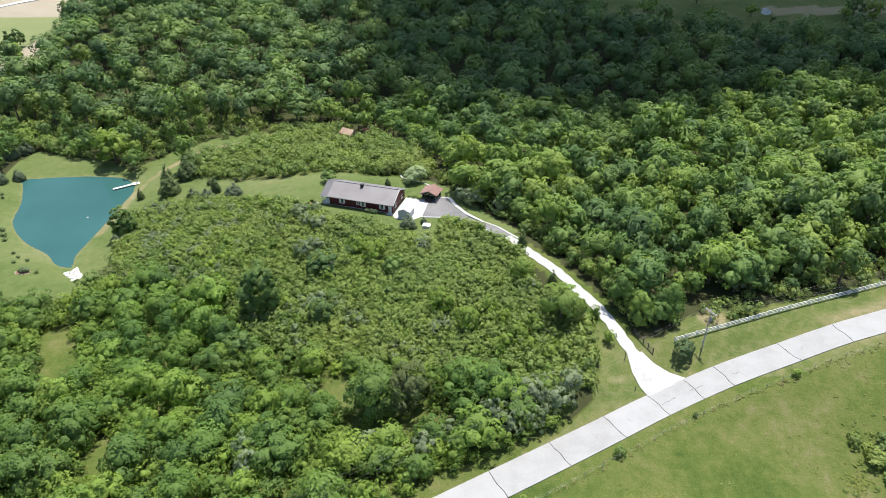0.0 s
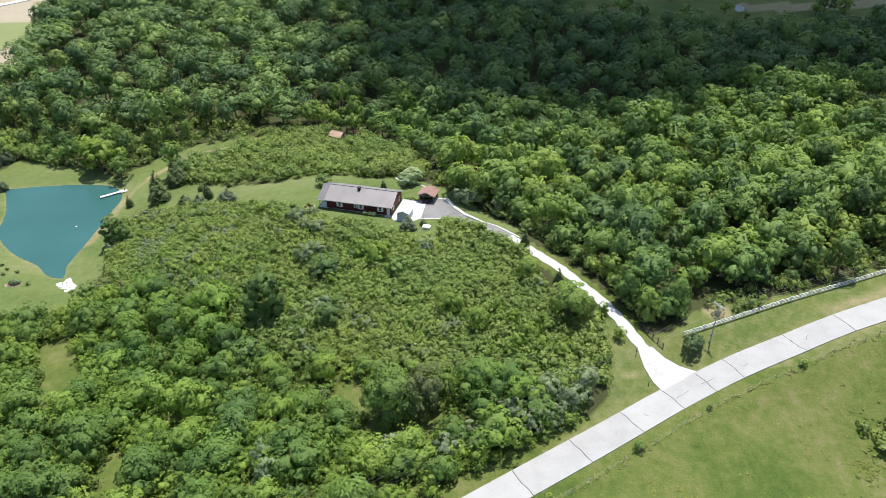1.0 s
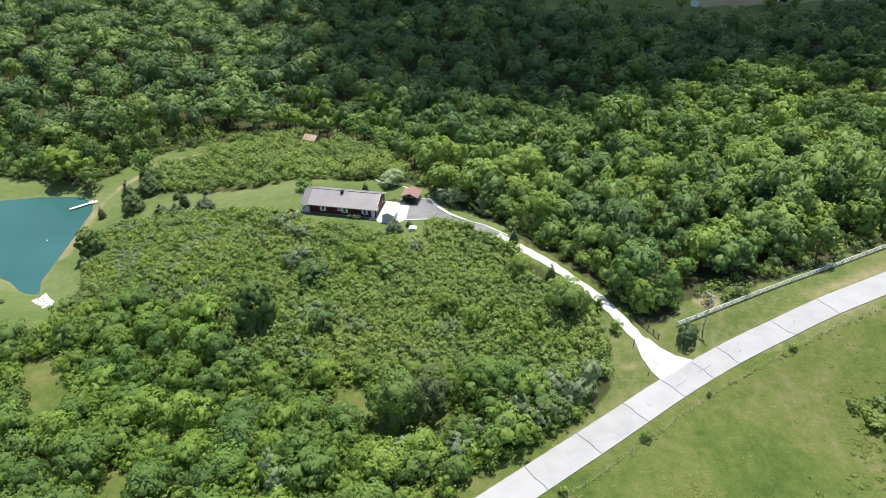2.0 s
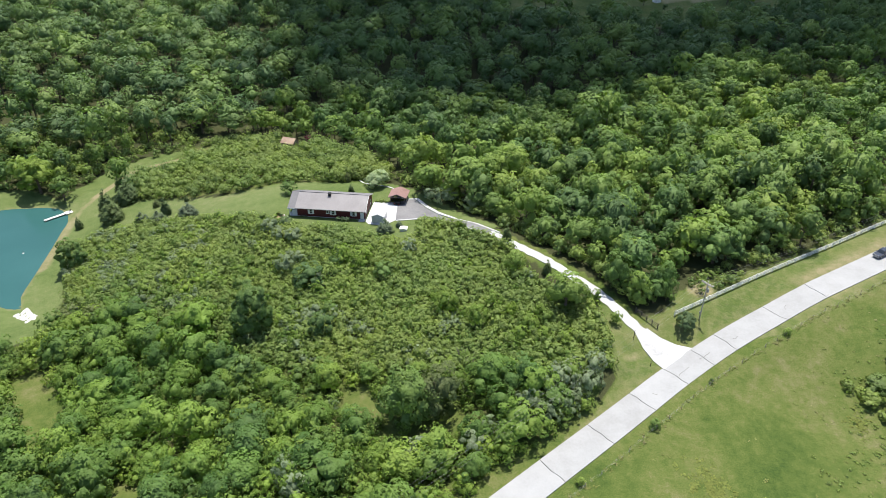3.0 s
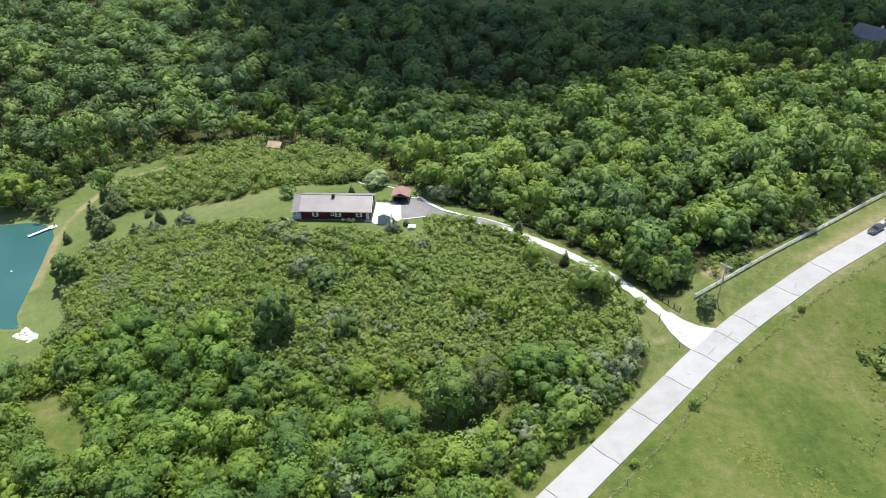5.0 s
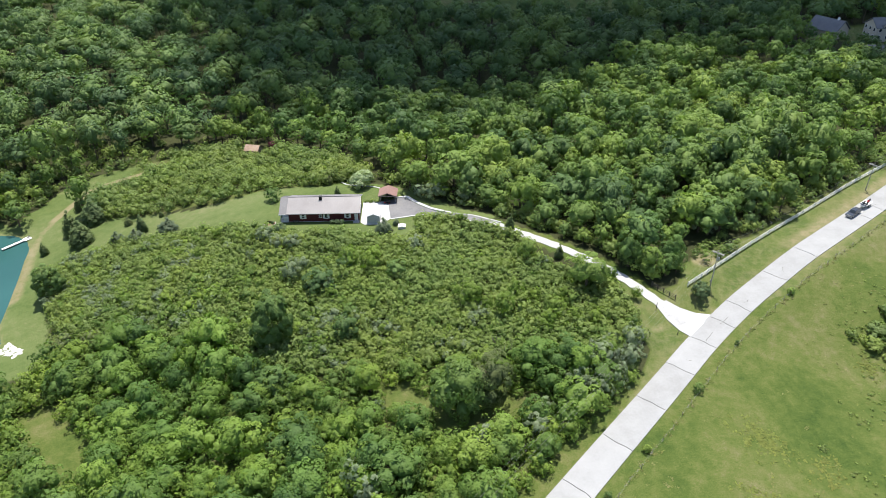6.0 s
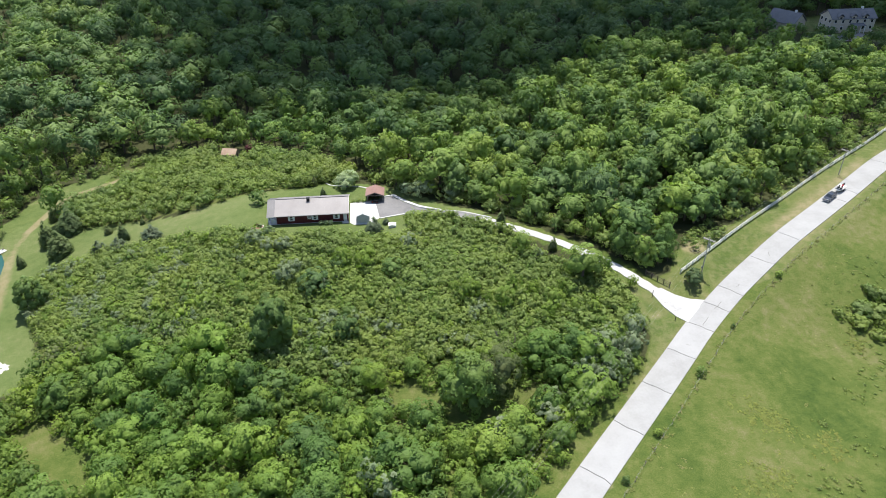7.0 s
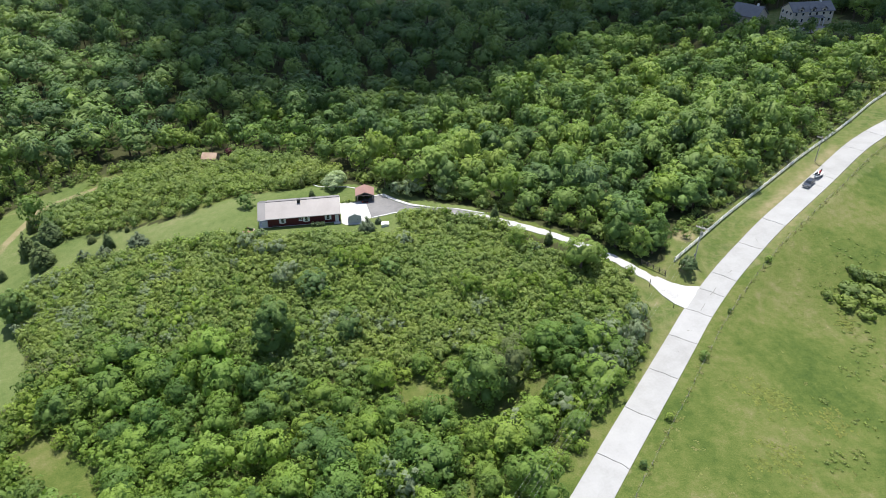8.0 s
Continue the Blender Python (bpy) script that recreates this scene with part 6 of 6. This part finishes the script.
def build_field_fence():
    root = thing("wire_fence", Matrix.Identity(4), "old post and wire fence along the pasture", "fence")
    rng = random.Random(4)
    s0, s1 = where_on(ROAD, (-12, 58)), where_on(ROAD, (150, 125))
    pm, pts = None, []
    s = s0
    while s < s1:
        p, e = along(ROAD, s)
        p = p + np.array([e[1], -e[0]]) * (5.3 + rng.uniform(-0.1, 0.1))
        pts.append(Vector((p[0], p[1], height1(*p))))
        if pm is None:
            pm = part("post", tube(bmesh.new(), [(0, 0, -0.4), (0, 0, 1.1)], [0.04, 0.035], 6), DEADWOOD, root)
            o = pm
        else:
            o = new("post", pm.data)
            o.parent = root
        o.matrix_local = pose(*pts[-1], rng.uniform(-5, 5), rng.uniform(-5, 5), rng.uniform(0, 360))
        s += 3.6
    for h in (0.4, 0.75, 1.08):
        bm = bmesh.new()
        for a, b in zip(pts, pts[1:]):
            up = Vector((0, 0, h))
            tube(bm, [a + up, b + up], [0.004, 0.004], 3)
        part("wire", bm, WIRE, root)
    return pts


FIELD_POSTS = build_field_fence()


def build_poles():
    places = [(-46, 46.0), (47.8, 99.9), (108.6, 119.4), (163, 137.2)]
    drop = (0.0, 0.0, 1.5, 1.5)
    tops = []
    for i, (x, y) in enumerate(places):
        a, b = places[max(0, i - 1)], places[min(3, i + 1)]
        turn = math.degrees(math.atan2(b[1] - a[1], b[0] - a[0]))
        root = thing("utility_pole", on_ground(x, y, turn, height1(x, y) - drop[i]), "weathered wooden utility pole with a double crossarm", "utility pole", "utility poles along the road")
        part("pole", tube(bmesh.new(), [(0, 0, -0.8), (0, 0, 4), (0, 0, 8.9)], [0.13, 0.11, 0.08], 10), PALEWOOD, root)
        for s in (-1, 1):
            part("crossarm", boxed(s * 0.14 - 0.05, -1.25, 8.25, s * 0.14 + 0.05, 1.25, 8.4), PALEWOOD, root, "sun-bleached crossarm")
        for y2 in (-1.15, -0.55, 0.55, 1.15):
            part("insulator", tube(bmesh.new(), [(0, y2, 8.35), (0, y2, 8.5), (0, y2, 8.62)], [0.05, 0.08, 0.04], 8), WHITE, root)
        if i == 1:
            part("transformer", tube(bmesh.new(), [(0.0, -0.34, 6.6), (0.0, -0.34, 6.65), (0.0, -0.34, 7.4), (0.0, -0.34, 7.5)], [0.16, 0.2, 0.2, 0.1], 12), GREYWALL, root)
            part("stay_box", boxed(-0.12, 0.12, 1.2, 0.12, 0.3, 1.7), GREYWALL, root)
        tops.append([root.matrix_world @ Vector((0, y2, 8.6)) for y2 in (-1.15, -0.55, 0.55, 1.15)])
    for a, b in zip(tops, tops[1:]):
        for p, q in zip(a, b):
            bm = bmesh.new()
            wire_between(bm, p, q, 1.1, 0.008)
            tagged(part("power_line", bm, WIRE), "thin sagging overhead power line", "wire", "power lines")


build_poles()


def build_gate(a, b):
    a3, b3 = Vector((*a, height1(*a))), Vector((*b, height1(*b)))
    root = thing("plank_fence", Matrix.Identity(4), "short dark plank fence beside the driveway", "fence")
    n = 4
    pts = [a3.lerp(b3, k / n) for k in range(n + 1)]
    for p in pts:
        part("post", boxed(p.x - 0.07, p.y - 0.07, p.z - 0.4, p.x + 0.07, p.y + 0.07, p.z + 1.35), DARKWOOD, root)
    for p, q in zip(pts, pts[1:]):
        for h in (0.4, 0.75, 1.1):
            part("rail", tube(bmesh.new(), [p + Vector((0, 0, h)), q + Vector((0, 0, h))], [0.05, 0.05], 4), DARKWOOD, root)


build_gate((36.0, 103.6), (38.4, 98.6))
for x, y, h in ((33.0, 97.2, 1.9), (33.4, 90.2, 1.0)):
    root = thing("marker_post", on_ground(x, y), "dark wooden post at the driveway's edge", "post", "posts beside the driveway")
    part("post", tube(bmesh.new(), [(0, 0, -0.4), (0, 0, h)], [0.08, 0.07], 7), DARKWOOD, root)
    part("band", tube(bmesh.new(), [(0, 0, h - 0.25), (0, 0, h - 0.15)], [0.085, 0.085], 7), WIRE, root)


# ---------------------------------------------------------------- grass and weeds
def build_weeds():
    rng = np.random.default_rng(61)

    def blades(seed):
        g = np.random.default_rng(seed)
        n = 7
        p = np.c_[g.normal(0, 0.3, (n, 2)), g.uniform(0.08, 0.3, n)]
        up = np.c_[g.normal(0, 0.35, (n, 2)), np.ones(n)]
        up /= np.linalg.norm(up, axis=1)[:, None]
        u = np.cross(up, g.normal(size=(n, 3)))
        u *= (g.uniform(0.12, 0.26, n) / np.linalg.norm(u, axis=1))[:, None]
        w = np.cross(up, u) * g.uniform(0.4, 0.9, n)[:, None]
        v = np.stack([p - u - w, p + u - w, p + u + w, p - u + w], 1).reshape(-1, 3)
        return v, np.arange(4 * n).reshape(-1, 4), np.repeat(up, 4, 0)

    grass_tuft = [blades(950 + i) for i in range(8)]
    grassy = leaf_material("weed_leaf", [(0.0, (0.105, 0.135, 0.032)), (0.5, (0.14, 0.156, 0.046)), (1.0, (0.175, 0.17, 0.075))], 0.3, 0.8)
    area = [(-10, 40), (40, 40), (90, 70), (140, 105), (130, 118), (75, 98), (36, 82), (2, 63)]
    q = scatter(6, area, 0.85, 0.6)
    q = q[inside(FIELD, q) & (rng.uniform(0, 1, len(q)) < 0.02 + 0.3 * patchy(q, 8.8, 12))]
    s = rng.uniform(0.4, 0.9, len(q))
    planted("pasture_weeds", grass_tuft, q, s * 0.8, s * rng.uniform(0.06, 0.16, len(q)), rng.uniform(0, 0.98, len(q)), [grassy], "tufts of weeds and seeding grass in the pasture", "weeds")
    line = np.array([p[:2] for p in FIELD_POSTS])
    q = np.vstack([line[k] + (line[k + 1] - line[k]) * t for k in range(len(line) - 1) for t in rng.uniform(0, 1, 6)]) + rng.normal(0, 0.3, ((len(line) - 1) * 6, 2))
    s = rng.uniform(0.6, 1.3, len(q))
    planted("fence_weeds", grass_tuft, q, s * 0.6, s * 0.3, rng.uniform(0, 0.98, len(q)), [grassy], "rank weeds growing through the wire fence", "weeds")
    rank = [(71, 80, 3), (75, 75, 2.2), (66, 71, 2), (53, 63, 1.6), (40, 60, 0.8), (30.5, 49.5, 1.8), (34, 48.5, 1.2), (43, 53, 1.5), (60, 66, 2.2), (84, 86, 3)]
    q = np.vstack([rng.normal((x, y), s_, (int(10 * s_), 2)) for x, y, s_ in rank])
    s = rng.uniform(0.12, 0.38, len(q))
    planted("pasture_scrub", BUSH, q, s, s * 0.35, rng.uniform(0.3, 0.98, len(q)), [SHRUB], "low patches of leafy weeds spreading in the pasture", "weeds")
    lime = leaf_material("bright_weed", [(0.0, (0.108, 0.138, 0.030)), (1.0, (0.140, 0.165, 0.036))], 0.25, 0.8)
    q = np.vstack([rng.normal((31.2, 64.2), (2.0, 2.6), (110, 2)), rng.normal((65, 73.8), (1.2, 1.4), (50, 2)), rng.normal((37, 56), (2.4, 1.6), (40, 2)), rng.normal((22, 53.6), (2.6, 1.8), (60, 2))])
    s = rng.uniform(0.5, 1.0, len(q))
    planted("bright_weeds", grass_tuft, q, s * 1.2, s * 0.16, rng.uniform(0, 0.98, len(q)), [lime], "patch of yellow-green flowering weeds", "weeds")


build_weeds()


def build_dead_branches():
    for x, y, s in ((1.2, 97.6, 1.0), (0.2, 101.0, 0.8)):
        r = random.Random(int(x * 10))
        root = thing("dead_shrub", on_ground(x, y), "bare grey dead shrub among green ones", "shrub", "dead shrubs")
        for k in range(24):
            a, t = r.uniform(0, 6.28), r.uniform(0.2, 0.6)
            h = r.uniform(2.2, 3.5) * s
            part("branch", tube(bmesh.new(), [(0, 0, -0.1), (0.4 * h * t * math.cos(a), 0.4 * h * t * math.sin(a), h * 0.5), (h * t * 0.7 * math.cos(a + 0.3), h * t * 0.7 * math.sin(a + 0.3), h)], [0.06, 0.04, 0.012], 5), DEADWOOD, root)


build_dead_branches()


# ---------------------------------------------------------------- far buildings
def build_far_house(m, L, D, H, R, label, dormers, porch):
    """A two-storey house, ridge along x, whose front faces -y."""
    root = thing("far_house", m, label, "house", "houses beyond the wood")
    for y in (0.0, D - 0.25):
        part("wall", boxed(-L, y, -1.5, L, y + 0.25, H), CREAM, root)
    gable = [(0.26, -1.5), (D - 0.26, -1.5), (D - 0.26, H), (D / 2, H + R - 0.2), (0.26, H)]
    for a, b in ((-L, -L + 0.25), (L - 0.25, L)):
        part("gable_wall", prism(gable, a, b), CREAM, root)
    for y in (-0.5, D + 0.5):
        part("roof", prism([(y, H - 0.25), (D / 2, H + R), (D / 2, H + R + 0.2), (y, H - 0.05)], -L - 0.5, L + 0.5), ROOFDARK, root)
    n = int(L * 2 / 3.2)
    for z in (0.9, 3.7) if H > 4 else (0.9,):
        for k in range(n):
            x = -L + (k + 0.5) * 2 * L / n
            w = part("window", boxed(x - 0.6, -0.08, z, x + 0.6, -0.002, z + 1.5), WHITE, root)
            part("pane", boxed(x - 0.5, -0.1, z + 0.1, x + 0.5, -0.08, z + 1.4), GLASS, w)
        for k in range(3):
            y = (k + 0.5) * D / 3
            w = part("window", boxed(-L - 0.08, y - 0.6, z, -L - 0.002, y + 0.6, z + 1.5), WHITE, root)
            part("pane", boxed(-L - 0.1, y - 0.5, z + 0.1, -L - 0.08, y + 0.5, z + 1.4), GLASS, w)
    for x in dormers:
        d = part("dormer", prism([(-0.2, H - 0.2), (D * 0.3, H - 0.2), (D * 0.3, H + 1.0), (-0.2, H + 1.0)], x - 1.0, x + 1.0), CREAM, root)
        for s in (-1, 1):
            bm = bmesh.new()
            vs = [bm.verts.new(p) for p in ((x, -0.6, H + 2.0), (x, D * 0.42, H + 2.0), (x + s * 1.5, D * 0.3, H + 0.8), (x + s * 1.5, -0.6, H + 0.8))]
            f = bm.faces.new(vs)
            r = bmesh.ops.extrude_face_region(bm, geom=[f])
            bmesh.ops.translate(bm, verts=[g for g in r["geom"] if isinstance(g, bmesh.types.BMVert)], vec=(0, 0, 0.15))
            bmesh.ops.recalc_face_normals(bm, faces=bm.faces[:])
            part("dormer_roof", bm, ROOFDARK, d)
        part("pane", boxed(x - 0.45, -0.24, H, x + 0.45, -0.205, H + 0.8), GLASS, d)
    if porch is not None:
        p = part("porch_roof", prism([(-2.6, 2.9), (-0.02, 3.4), (-0.02, 3.6), (-2.6, 3.1)], porch - 3.2, porch + 3.2), ROOFDARK, root)
        for k in range(4):
            x = porch - 2.9 + k * 1.93
            part("porch_post", boxed(x - 0.12, -2.5, -1.0, x + 0.12, -2.26, 2.9), WHITE, root)
    part("chimney", boxed(L * 0.5, D / 2 - 0.4, H + R - 0.6, L * 0.5 + 0.8, D / 2 + 0.4, H + R + 1.0), WHITE, root)


build_far_house(pose(236, 224.8, height1(236, 228) + 0.6, 0, 0, -16), 10.2, 9, 5.6, 3.0, "large pale two-storey house with a grey roof and small gables", (-6.5, -0.5, 5), 1.5)
build_far_house(pose(213, 243.5, height1(214, 244) - 0.2, 0, 0, -74), 6.4, 11, 3.8, 4.0, "pale house with a steep dark grey roof among trees", (), None)
slab("road_far", [(-262, 417), (-257, 419), (-249, 430), (-241, 441), (-232, 456), (-236, 458), (-246, 443), (-254, 431)], PAD, "pale far road beyond the bare field", 0.4, height, "road")
slab("pavement_far_drive", [(214, 214), (226, 209), (240, 215), (238, 222), (226, 222), (216, 226)], ASPHALT, "grey drive before the far house", 0.2, height)


def build_far_hut():
    root = gabled_hut("farm_hut", on_ground(178, 394, 10), 1.6, 4.0, 2.2, 0.6, WHITE, WIRE, "small white farm hut at the edge of a far meadow", "hut")


build_far_hut()


def build_meadow_trees():
    me = [leaf_mesh("crown", round_crown(940 + i, 3.2, 6.5, 0.3, 9, 160, 1.0), LEAF) for i in range(3)]
    t = trunk_mesh(6, 0.2, 77)
    for k, (x, y, s) in enumerate([(122, 394, 1.3), (112, 402, 1.5), (119, 412, 1.2), (100, 396, 1.3), (149, 427, 1.3), (143, 384, 1.4), (140, 379, 1.0), (168, 392, 1.1), (215, 377, 1.5), (222, 371, 1.5), (208, 372, 1.1), (174, 378, 0.5), (95, 384, 1.3), (-192, 372, 0.6), (-205, 338, 1.5), (-198, 322, 1.3), (221, 215, 0.75), (229, 211, 0.45), (214, 221, 0.75)]):
        plant_thing("meadow_tree", me[k % 3], t, x, y, s, s, k * 1.3, "single round tree at the far meadow's edge", "tree", "meadow trees")


build_meadow_trees()


# ---------------------------------------------------------------- pickup truck and boat
def wheel_at(parent, x, y, r, w, name="wheel"):
    o = part(name, tube(bmesh.new(), [(x, y - w / 2, r), (x, y - w / 2 + 0.02, r), (x, y + w / 2 - 0.02, r), (x, y + w / 2, r)], [r * 0.9, r, r, r * 0.9], 16), TYRE, parent)
    part("rim", tube(bmesh.new(), [(x, y - w / 2 - 0.01, r), (x, y + w / 2 + 0.01, r)], [r * 0.58, r * 0.58], 12), CHROME, o)


def build_truck(m):
    """Front towards +x."""
    root = thing("pickup_truck", m, "dark blue-grey crew-cab pickup truck on the road", "truck")
    bm = prism([(-2.85, 0.5), (2.75, 0.5), (2.85, 0.7), (2.82, 1.08), (1.35, 1.2), (-2.85, 1.2)], -0.95, 0.95)
    bmesh.ops.transform(bm, matrix=Matrix.Rotation(radians(-90), 4, "Z") @ Matrix.Diagonal((-1, 1, 1, 1)), verts=bm.verts[:])
    bmesh.ops.recalc_face_normals(bm, faces=bm.faces[:])
    bmesh.ops.bevel(bm, geom=bm.edges[:], offset=0.05, segments=2, affect="EDGES")
    body = part("body", bm, PAINTBLUE, root, smooth=False)
    bm = bmesh.new()
    lo = [(1.45, 0.85), (-0.95, 0.85), (-0.95, -0.85), (1.45, -0.85)]
    hi = [(0.75, 0.7), (-0.75, 0.7), (-0.75, -0.7), (0.75, -0.7)]
    a = [bm.verts.new((x, y, 1.19)) for x, y in lo]
    b = [bm.verts.new((x, y, 1.85)) for x, y in hi]
    bm.faces.new(b[::-1]), bm.faces.new(a)
    for i in range(4):
        bm.faces.new((a[i], a[(i + 1) % 4], b[(i + 1) % 4], b[i]))
    bmesh.ops.recalc_face_normals(bm, faces=bm.faces[:])
    bmesh.ops.bevel(bm, geom=bm.edges[:], offset=0.05, segments=2, affect="EDGES")
    cab = part("cab", bm, PAINTBLUE, root)
    bm = bmesh.new()
    bm.faces.new([bm.verts.new(p) for p in ((1.39, 0.7, 1.27), (1.39, -0.7, 1.27), (0.83, -0.6, 1.8), (0.83, 0.6, 1.8))])
    r = bmesh.ops.extrude_face_region(bm, geom=bm.faces[:])
    bmesh.ops.translate(bm, verts=[g for g in r["geom"] if isinstance(g, bmesh.types.BMVert)], vec=(0.03, 0, 0.03))
    bmesh.ops.recalc_face_normals(bm, faces=bm.faces[:])
    part("windscreen", bm, GLASS, cab)
    for s in (-1, 1):
        for xa, xb in ((0.2, 1.1), (-0.75, 0.12)):
            bm = bmesh.new()
            k = 0.06
            bm.faces.new([bm.verts.new(p) for p in ((xa, s * 0.86, 1.26), (xb, s * 0.86, 1.26), (min(xb, 0.7), s * 0.755, 1.76), (xa, s * 0.755, 1.76))])
            r = bmesh.ops.extrude_face_region(bm, geom=bm.faces[:])
            bmesh.ops.translate(bm, verts=[g for g in r["geom"] if isinstance(g, bmesh.types.BMVert)], vec=(0, -s * 0.04, 0))
            bmesh.ops.recalc_face_normals(bm, faces=bm.faces[:])
            part("side_window", bm, GLASS, cab)
        part("mirror", boxed(1.1, s * 0.98, 1.15, 1.25, s * 1.18, 1.35, 0.02), IRON, root)
        part("headlight", boxed(2.78, s * 0.6 - 0.2, 0.85, 2.86, s * 0.6 + 0.2, 1.03, 0.02), WHITE, root)
        part("tail_light", boxed(-2.88, s * 0.82 - 0.08, 0.85, -2.84, s * 0.82 + 0.08, 1.12), REDPAINT, root)
    part("bed", boxed(-2.7, -0.78, 1.19, -1.05, 0.78, 1.215), IRON, root, "dark load bed cover")
    part("grille", boxed(2.83, -0.38, 0.75, 2.88, 0.38, 1.03), CHROME, root)
    part("bumper", boxed(2.8, -0.92, 0.42, 2.95, 0.92, 0.62, 0.03), CHROME, root)
    for x in (-1.75, 1.8):
        for y in (-0.82, 0.82):
            wheel_at(root, x, y, 0.4, 0.28)


def build_boat(m):
    """A small motor boat on its trailer, bow towards +x."""
    root = thing("boat_trailer", m, "galvanised trailer behind the truck carrying a boat", "trailer")
    part("frame", tube(tube(tube(bmesh.new(), [(3.6, 0, 0.5), (1.8, 0, 0.5)], [0.06, 0.06], 6), [(1.8, 0, 0.5), (0.8, 0.75, 0.5), (-2.2, 0.75, 0.5)], [0.05, 0.05, 0.05], 6), [(1.8, 0, 0.5), (0.8, -0.75, 0.5), (-2.2, -0.75, 0.5)], [0.05, 0.05, 0.05], 6), WIRE, root)
    part("axle", tube(bmesh.new(), [(-0.8, -0.95, 0.34), (-0.8, 0.95, 0.34)], [0.05, 0.05], 6), WIRE, root)
    for y in (-0.95, 0.95):
        wheel_at(root, -0.8, y, 0.33, 0.2)
        part("mudguard", boxed(-1.2, y - 0.13, 0.68, -0.4, y + 0.13, 0.72), WIRE, root)
    boat = thing("motor_boat", m, "white open motor boat with dark seats and one red seat", "boat")
    bm = bmesh.new()
    rings = []
    for x, w, k in ((-2.4, 0.95, 0.66), (-1.0, 1.0, 0.62), (0.6, 0.95, 0.62), (1.7, 0.6, 0.7), (2.5, 0.05, 0.95)):
        rings.append([bm.verts.new(p) for p in ((x, w, 1.25), (x, w * 0.85, 0.85), (x, 0, k), (x, -w * 0.85, 0.85), (x, -w, 1.25), (x, -w + min(0.1, w), 1.25), (x, -w * 0.75, 0.95), (x, w * 0.75, 0.95), (x, w - min(0.1, w), 1.25))])
    for a, b in zip(rings, rings[1:]):
        for i in range(9):
            bm.faces.new((a[i], a[(i + 1) % 9], b[(i + 1) % 9], b[i]))
    bm.faces.new(rings[0]), bm.faces.new(rings[-1][::-1])
    bmesh.ops.remove_doubles(bm, verts=bm.verts[:], dist=0.002)
    bmesh.ops.recalc_face_normals(bm, faces=bm.faces[:])
    part("hull", bm, WHITE, boat)
    part("foredeck", prism([(-0.85, 1.2), (0.85, 1.2), (0.85, 1.27), (-0.85, 1.27)], 0.9, 1.7), PAINTBLUE, boat, "dark foredeck")
    for x, y in ((-0.2, 0.4), (-0.2, -0.4), (-1.5, 0.0)):
        part("seat", box(boxed(x - 0.22, y - 0.22, 0.95, x + 0.22, y + 0.22, 1.3, 0.04), x - 0.24, y - 0.22, 1.25, x - 0.14, y + 0.22, 1.7, 0.03), REDPAINT if x < -1 else IRON, boat, "red seat" if x < -1 else "dark seat")
    part("windscreen", boxed(0.72, -0.7, 1.25, 0.78, 0.7, 1.6), GLASS, boat)
    part("outboard_motor", box(boxed(-2.85, -0.18, 1.2, -2.4, 0.18, 1.8, 0.06), -2.7, -0.08, 0.5, -2.5, 0.08, 1.2), IRON, boat, "black outboard motor")


def on_road(s, off):
    p, e = along(ROAD, s)
    p = p + off * np.array([-e[1], e[0]])
    ahead = along(ROAD, s - 1)[0]
    slope_ = float(road_height(np.array([p]))[0] - road_height(np.array([ahead]))[0])
    return pose(p[0], p[1], float(road_height(np.array([p]))[0]) + 0.005, 0, math.degrees(math.atan(slope_)), math.degrees(math.atan2(-e[1], -e[0])))


TRUCK_S = where_on(ROAD, (96.5, 110.0))
build_truck(on_road(TRUCK_S, 1.1) @ Matrix.Scale(0.84, 4))
build_boat(on_road(TRUCK_S + 5.5, 1.1) @ Matrix.Scale(0.84, 4))
